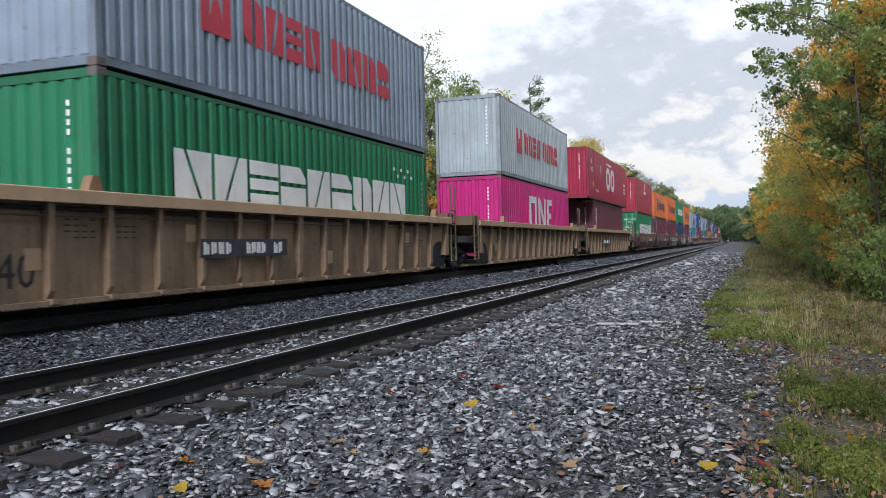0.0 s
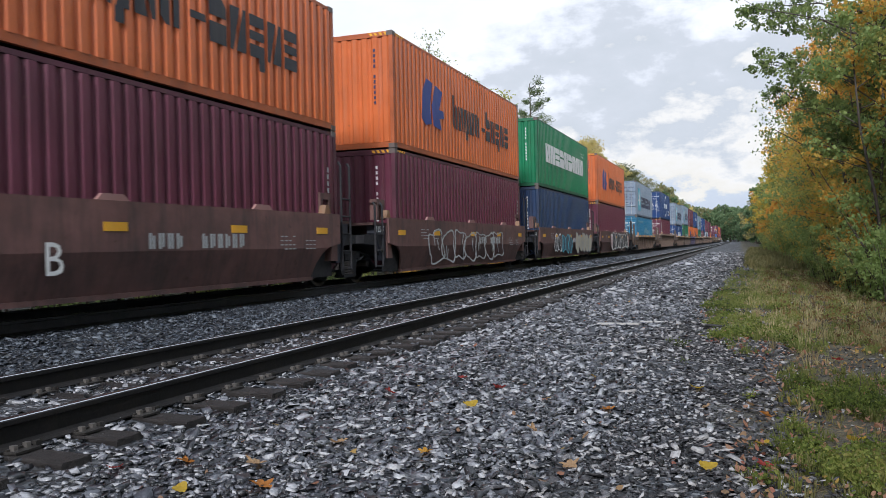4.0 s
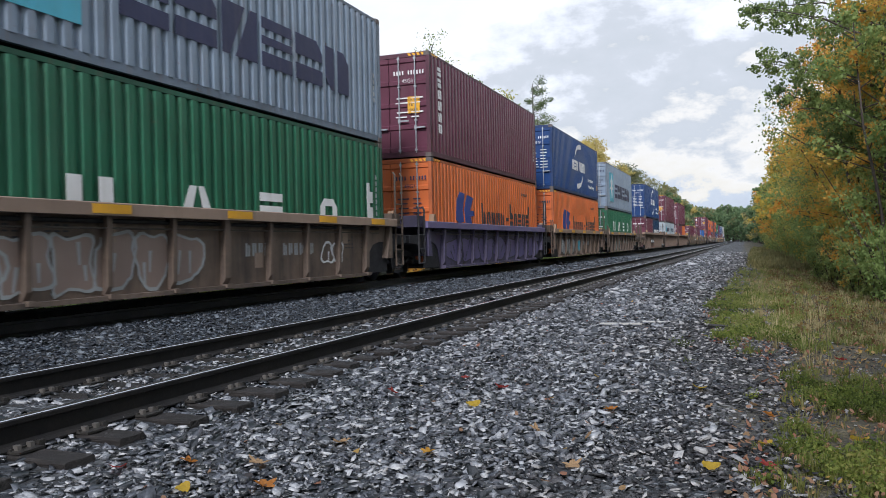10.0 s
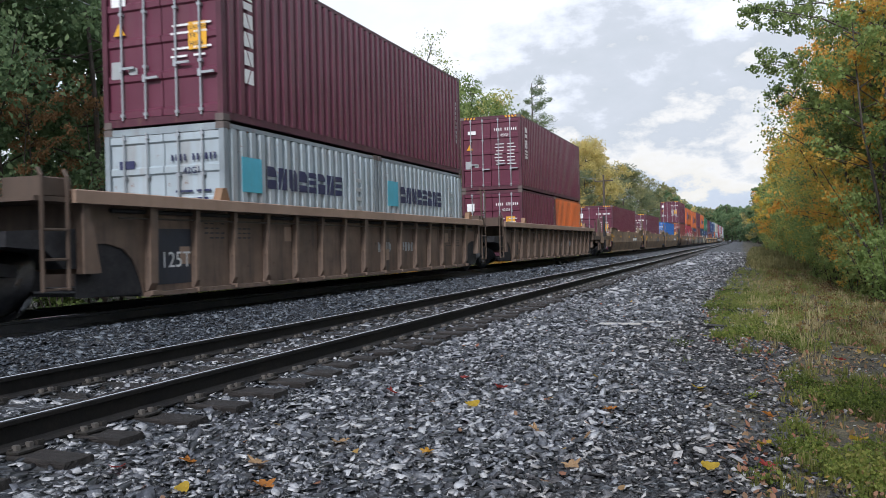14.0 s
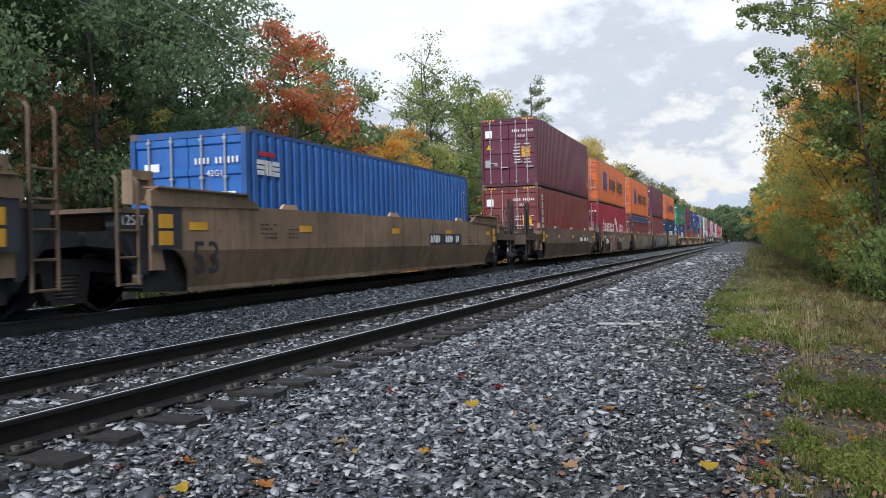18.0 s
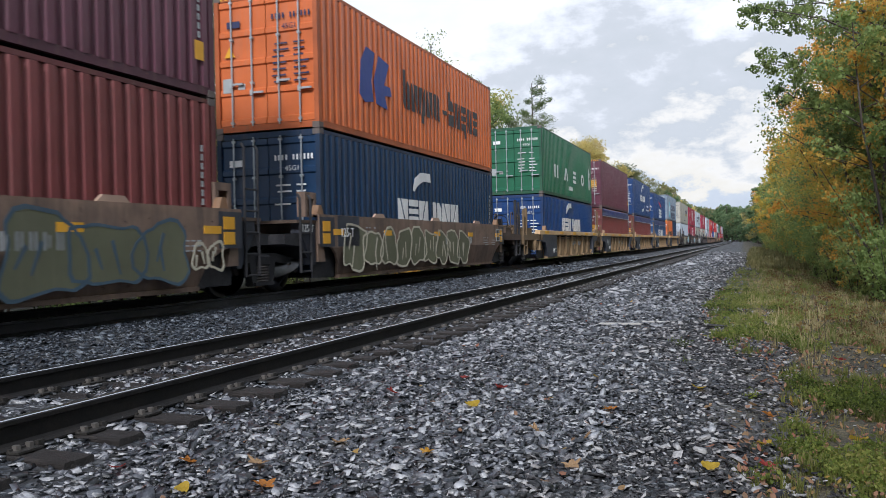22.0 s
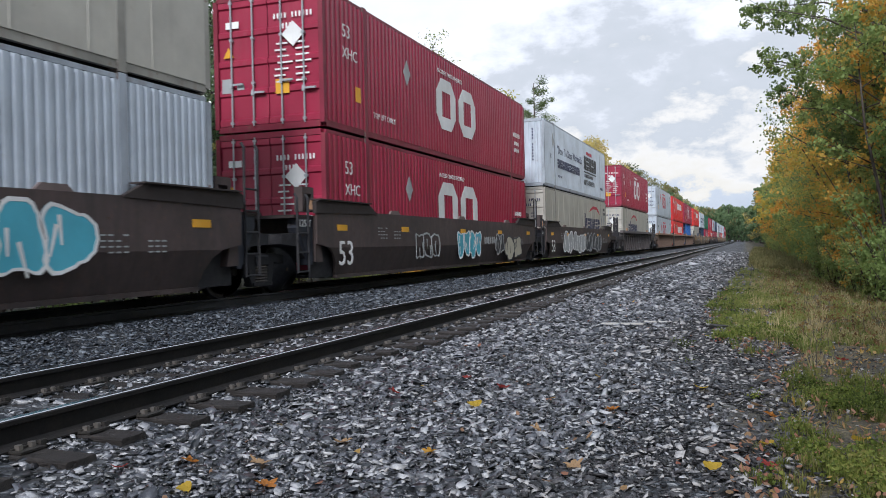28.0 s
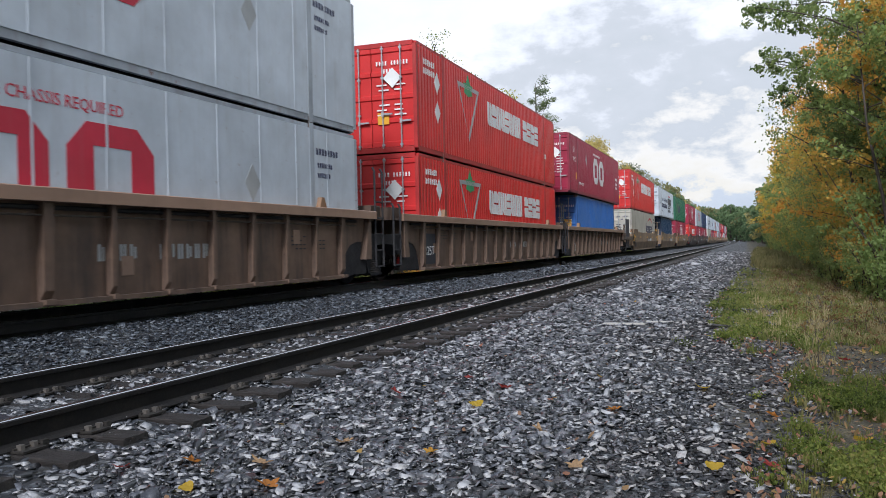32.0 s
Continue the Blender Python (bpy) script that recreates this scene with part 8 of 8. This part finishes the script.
TRAIN = [
    (8.77, TAN53, "own", "shared", "40", ("plate",), [(40, "H", "grey", "P", "wordpair")], [(40, "H", "green", "P", "longword")]),
    (28.40, TAN53, "shared", "shared", "40", (), [(40, "H", "offwhite", "P", "wordpair")], [(40, "H", "magenta", "P", "bigthree")]),
    (48.04, TAN53, "shared", "own", "53", ("plate",), [(53, "H", "red", "P", "twoblocks")], [(40, "H", "plum", "P", "stack_three")]),
    (69.61, RB40, "own", "shared", "A", (), [(40, "H", "crimson", "P", "small_word")], [(40, "H", "green", "D", "longword")]),
    (85.15, RB40, "shared", "shared", "B", (), [(40, "S", "orange", "P", "emblem_word")], [(40, "H", "maroon", "P", "stack_six")]),
    (100.50, RB40, "shared", "shared", "", ("b:silver:silver:1.5:8.5:0.35:1.25:7",), [(40, "H", "orange", "P", "emblem_word")], [(40, "H", "maroon", "P", "plain")]),
    (115.88, RB40, "shared", "shared", "C", ("b:plate:white:1.6:3.0:0.4:1.25:2", "b:steel:cyan:3.2:5.6:0.35:1.2:3", "b:cream:silver:6.5:11.0:0.35:1.3:5"), [(40, "H", "green", "P", "longword")], [(40, "H", "slate", "P", "plain")]),
    (131.33, RB40, "shared", "own", "", ("b:pink:white:3.0:3.6:0.35:1.4:1", "b:black:white:3.5:10.9:0.33:1.40:6", "b:pink:silver:11.0:11.5:0.35:1.4:1"), [(40, "H", "orange", "P", "emblem_word")], [(40, "H", "maroon", "P", "plain")]),
    (151.00, dict(YE40, col="dulltan"), "own", "own", "40", ("stripe",), [(40, "H", "grey", "D", "star_word")], [(40, "S", "teal", "D", "sticker")]),
    (172.72, dict(TAN53, col="dulltan"), "own", "own", "40", (), [(40, "H", "blue", "D", "swoosh_word")], [(40, "H", "maroon", "D", "stack_three")]),
    (194.33, DT40, "own", "shared", "", ("stripe", "stripe", "b:silver:black:1.86:3.73:0.28:1.1:3"), [(40, "H", "grey", "D", "star_word")], [(40, "S", "blue", "D", "swoosh_word_low")]),
    (209.95, dict(DT40, col="umber"), "shared", "shared", "40", ("stripe", "stripe", "b:dusty:silver:0.6:5.0:0.3:1.1:6", "b:white:white:8.9:9.8:0.45:0.95:2"), [(40, "H", "grey", "D", "star_word")], [(40, "H", "deepgreen", "D", "deepgreen")]),
    (225.41, dict(DT40, col="purple"), "shared", "shared", "", ("b:purple:black:0.6:11.6:0.3:1.1:7",), [(40, "H", "plum", "D", "stack_six")], [(40, "H", "orange", "D", "emblem_word_low")]),
    (240.79, DT40, "shared", "shared", "", ("stripe", "test", "stripe", "test", "b:silver:black:0.9:4.8:0.3:1.1:5", "b:cyan:silver:4.9:5.9:0.3:1.05:1"), [(40, "H", "blue", "D", "swoosh_word")], [(40, "H", "orange", "D", "emblem_word_low")]),
    (256.37, dict(DT40, col="umber"), "shared", "own", "40", ("stripe", "test", "stripe", "test", "b:silver:olive:1.85:4.5:0.28:1.12:4", "b:cyan:navy:4.5:5.05:0.28:1.1:1"), [(40, "H", "grey", "D", "star_word")], [(40, "S", "deepgreen", "D", "deepgreen")]),
    (277.83, dict(TAN53, col="dulltan"), "own", "shared", "40", ("plate", "plate", "b:navy:red:2.7:5.7:0.25:1.1:4", "b:white:white:3.2:5.0:0.45:0.85:3"), [(40, "H", "blue", "D", "swoosh_word")], [(20, "S", "maroon", "D", "stack_three"), (20, "S", "navy", "P", "short_word")]),
    (297.38, dict(TAN53, col="dulltan"), "shared", "shared", "", ("test",), [(40, "H", "maroon", "D", "stack_six")], [(20, "S", "offwhite", "D", "panel_word"), (20, "S", "offwhite", "D", "panel_word")]),
    (316.88, dict(TAN53, col="dulltan"), "shared", "own", "53", (), [(40, "H", "maroon", "D", "stack_three")], [(20, "S", "maroon", "D", "plain"), (20, "S", "orange", "D", "plain")]),
    (340.52, SM53, "own", "shared", "B", ("plate",), [], [(40, "H", "maroon", "D", "plain")]),
    (360.18, SM53, "shared", "shared", "53", ("g:line:black:0.55:4:0.7",), [], [(40, "H", "plum", "D", "two_patches")]),
    (379.53, SM53, "shared", "own", "53", ("plate",), [], [(40, "S", "sky", "D", "three_small")]),
    (401.18, DR40, "own", "shared", "", ("plate",), [(40, "H", "maroon", "D", "plain")], [(40, "H", "brown", "D", "stack_six")]),
    (416.73, DR40, "shared", "shared", "", ("test", "test", "b:white:white:0.8:1.6:0.72:1.0:3", "b:redbrown:pink:2.2:4.9:0.3:1.28:4", "b:olive:dusty:7.4:11.4:0.3:1.2:4"), [(40, "S", "orange", "D", "emblem_word")], [(40, "H", "crimson", "D", "flag_word")]),
    (432.34, DR40, "shared", "shared", "", ("b:olive:dusty:-0.4:4.4:0.28:1.38:4", "b:dusty:olive:4.3:8.2:0.28:1.38:3", "b:olive:steel:8.2:12.2:0.28:1.38:4"), [(40, "H", "orange", "D", "emblem_word")], [(40, "S", "brown", "D", "stack_six", "tarp")]),
    (447.81, DR40, "shared", "shared", "", ("b:steel:dusty:0.5:4.0:0.3:1.3:3", "b:dusty:steel:4.2:7.6:0.3:1.25:3", "b:olive:steel:7.8:11.0:0.3:1.35:3", "b:cream:cream:11.1:11.9:0.5:0.95:2"), [(40, "H", "plum", "D", "plain")], [(40, "H", "brown", "D", "stack_six")]),
    (463.50, DR40, "shared", "own", "", ("test", "test", "b:olive:cream:0.45:8.5:0.3:1.28:9"), [(40, "H", "orange", "D", "emblem_word")], [(40, "H", "navy", "D", "swoosh_word_low")]),
    (483.21, YE40, "own", "shared", "", ("stripe",), [(40, "H", "deepgreen", "D", "deepgreen")], [(40, "S", "blue", "D", "swoosh_word_low")]),
    (499.00, YE40, "shared", "shared", "40", ("stripe", "scrawl"), [(40, "H", "plum", "D", "plain")], [(40, "S", "brown", "D", "plain", "tarp")]),
    (514.69, YE40, "shared", "shared", "40", ("stripe",), [(40, "H", "blue", "D", "swoosh_word")], [(40, "S", "brown", "D", "plain", "tarp")]),
    (530.45, YE40, "shared", "shared", "40", ("stripe",), [(40, "S", "blue", "D", "three_stroke")], [(40, "S", "steelblue", "D", "swoosh_word_low", "tarp")]),
    (546.21, YE40, "shared", "own", "40", ("stripe",), [(40, "H", "grey", "D", "panel_two_rows")], [(20, "H", "orange", "D", "short_word_dark"), (20, "H", "navy", "D", "plain")]),
    (567.50, DB53, "own", "shared", "53", ("b:cream:plate:0.34:5.2:0.30:1.46:6", "b:cyan:white:8.4:11.3:0.5:1.42:4"), [(53, "H", "cream", "D", "banner_word")], [(53, "H", "bluewhite", "D", "head_word")]),
    (587.43, DB53, "shared", "shared", "53", ("b:silver:silver:2.2:3.9:0.5:1.2:3", "b:cyan:white:5.4:7.6:0.45:1.25:4", "b:plate:silver:9.2:10.2:0.5:1.2:2", "b:cream:plate:10.4:12.5:0.28:1.14:2"), [(53, "H", "red", "D", "twoblocks")], [(53, "H", "red", "D", "twoblocks")]),
    (606.93, DB53, "shared", "own", "53", ("b:silver:white:0.6:5.9:0.32:1.34:5", "b:plate:silver:6.2:10.8:0.32:1.3:5"), [(53, "H", "white", "P", "many_words")], [(53, "H", "cream", "D", "arch_word")]),
    (630.44, dict(TAN53, col="black"), "own", "own", "", (), [(53, "H", "red", "D", "twoblocks")], [(53, "H", "cream", "D", "arch_word_front")]),
    (654.04, dict(TAN53, col="browntan"), "own", "shared", "", (), [(53, "H", "white", "D", "twoblocks_red")], [(53, "H", "white", "D", "twoblocks_red")]),
    (673.78, dict(TAN53, col="browntan"), "shared", "shared", "", ("test",), [(53, "H", "brightred", "D", "triangle_word")], [(53, "H", "brightred", "D", "triangle_word")]),
    (693.30, dict(TAN53, col="browntan"), "shared", "own", "53", (), [(53, "H", "red", "D", "twoblocks")], [(40, "H", "sky", "D", "plain")]),
    (715.60, SM53, "own", "shared", "53", (), [(53, "H", "brightred", "D", "triangle_word")], [(53, "H", "cream", "D", "arch_word")]),
    (736.6, SM53, "shared", "shared", "53", (), [(53, "H", "white", "D", "many_words")], [(40, "H", "navy", "D", "plain")]),
    (756.2, SM53, "shared", "own", "53", (), [(53, "H", "deepgreen", "D", "head_word")], [(53, "H", "red", "D", "twoblocks")]),
    (779.8, DB53, "own", "shared", "53", (), [(53, "H", "red", "D", "twoblocks")], [(53, "H", "brightred", "D", "triangle_word")]),
    (799.4, DB53, "shared", "shared", "53", (), [(53, "H", "white", "D", "twoblocks_red")], [(53, "H", "red", "D", "twoblocks")]),
    (819.0, DB53, "shared", "own", "53", (), [(53, "H", "slate", "D", "head_word")], [(53, "H", "red", "D", "twoblocks")]),
    (842.6, SM53, "own", "shared", "53", (), [(53, "H", "white", "D", "many_words")], [(53, "H", "cream", "D", "arch_word")]),
    (862.2, SM53, "shared", "shared", "53", (), [(53, "H", "bluewhite", "D", "head_word")], [(53, "H", "red", "D", "twoblocks")]),
    (881.8, SM53, "shared", "own", "53", (), [(53, "H", "white", "D", "twoblocks_red")], [(53, "H", "brightred", "D", "triangle_word")]),
    (905.4, SM53, "own", "shared", "53", (), [(53, "H", "bluewhite", "D", "head_word")], [(53, "H", "white", "D", "twoblocks_red")]),
    (925.0, SM53, "shared", "shared", "53", (), [(53, "H", "red", "D", "twoblocks")], [(53, "H", "red", "D", "twoblocks")]),
    (944.6, SM53, "shared", "own", "53", (), [(53, "H", "brightred", "D", "triangle_word")], [(53, "H", "brightred", "D", "triangle_word")]),
    (968.2, SM53, "own", "shared", "53", (), [(53, "H", "red", "D", "twoblocks")], [(53, "H", "white", "D", "twoblocks_red")]),
    (987.8, SM53, "shared", "shared", "53", (), [(53, "H", "white", "D", "twoblocks_red")], [(53, "H", "red", "D", "twoblocks")]),
    (1007.4, SM53, "shared", "own", "53", (), [(53, "H", "red", "D", "twoblocks")], [(53, "H", "red", "D", "twoblocks")]),
]


def make_train():
    for i, (sigma, car, front, rear, code, tags, upper, lower) in enumerate(TRAIN):
        gap = TRAIN[i + 1][0] - sigma + TRAIN[i + 1][1]["a"] if rear == "shared" else 0
        if car["kind"] == "rib" and car["a"] < -3 and rear == "shared" and lower[0][0] < 50:
            car = dict(car, b=13.2)
        well_car(sigma=sigma, front=front, rear=rear, next_gap=gap, code=code, tags=tags, **car)
        z = FAR_Z + (0.40 if sigma < 60 else 0.35)
        for loads, level in ((lower, 0), (upper, 1)):
            at, hs = 0.0, 0.0
            for spec in loads:
                start = sigma + at - (1.98 if spec[0] == 53 else 0)
                hs = max(hs, container(spec, start, z))
                at += 6.134
            z += hs + 0.014


def motions():
    """The train runs towards the camera and past it; the wheels roll while they are near."""
    for thing, sigma, z in ROLLING:
        rows = []
        for t in TIMES:
            p, a = along(FAR_X, sigma - travelled(t))
            rows.append((t, pose(p.x, p.y, z, 0, 0, a)))
        walk(thing, rows)
    for axle, sigma, y in SPINS:
        t0 = max(0.0, (sigma - 45) / 20.38)
        t1 = min(32.0, (sigma + 2) / 20.38)
        if t1 - t0 < 0.1:
            continue
        rows = [(0, pose(0, y, 0.46))] if t0 > 0.05 else []
        k0, k1 = math.ceil(t0 * FPS), math.floor(t1 * FPS)
        rows += [(k / FPS, pose(0, y, 0.46, (k - k0) * 84.6)) for k in range(k0, k1 + 1)]
        if t1 < 31.9:
            rows.append((32.0, pose(0, y, 0.46, (k1 - k0) * 84.6)))
        walk(axle, rows)


make_train()
motions()
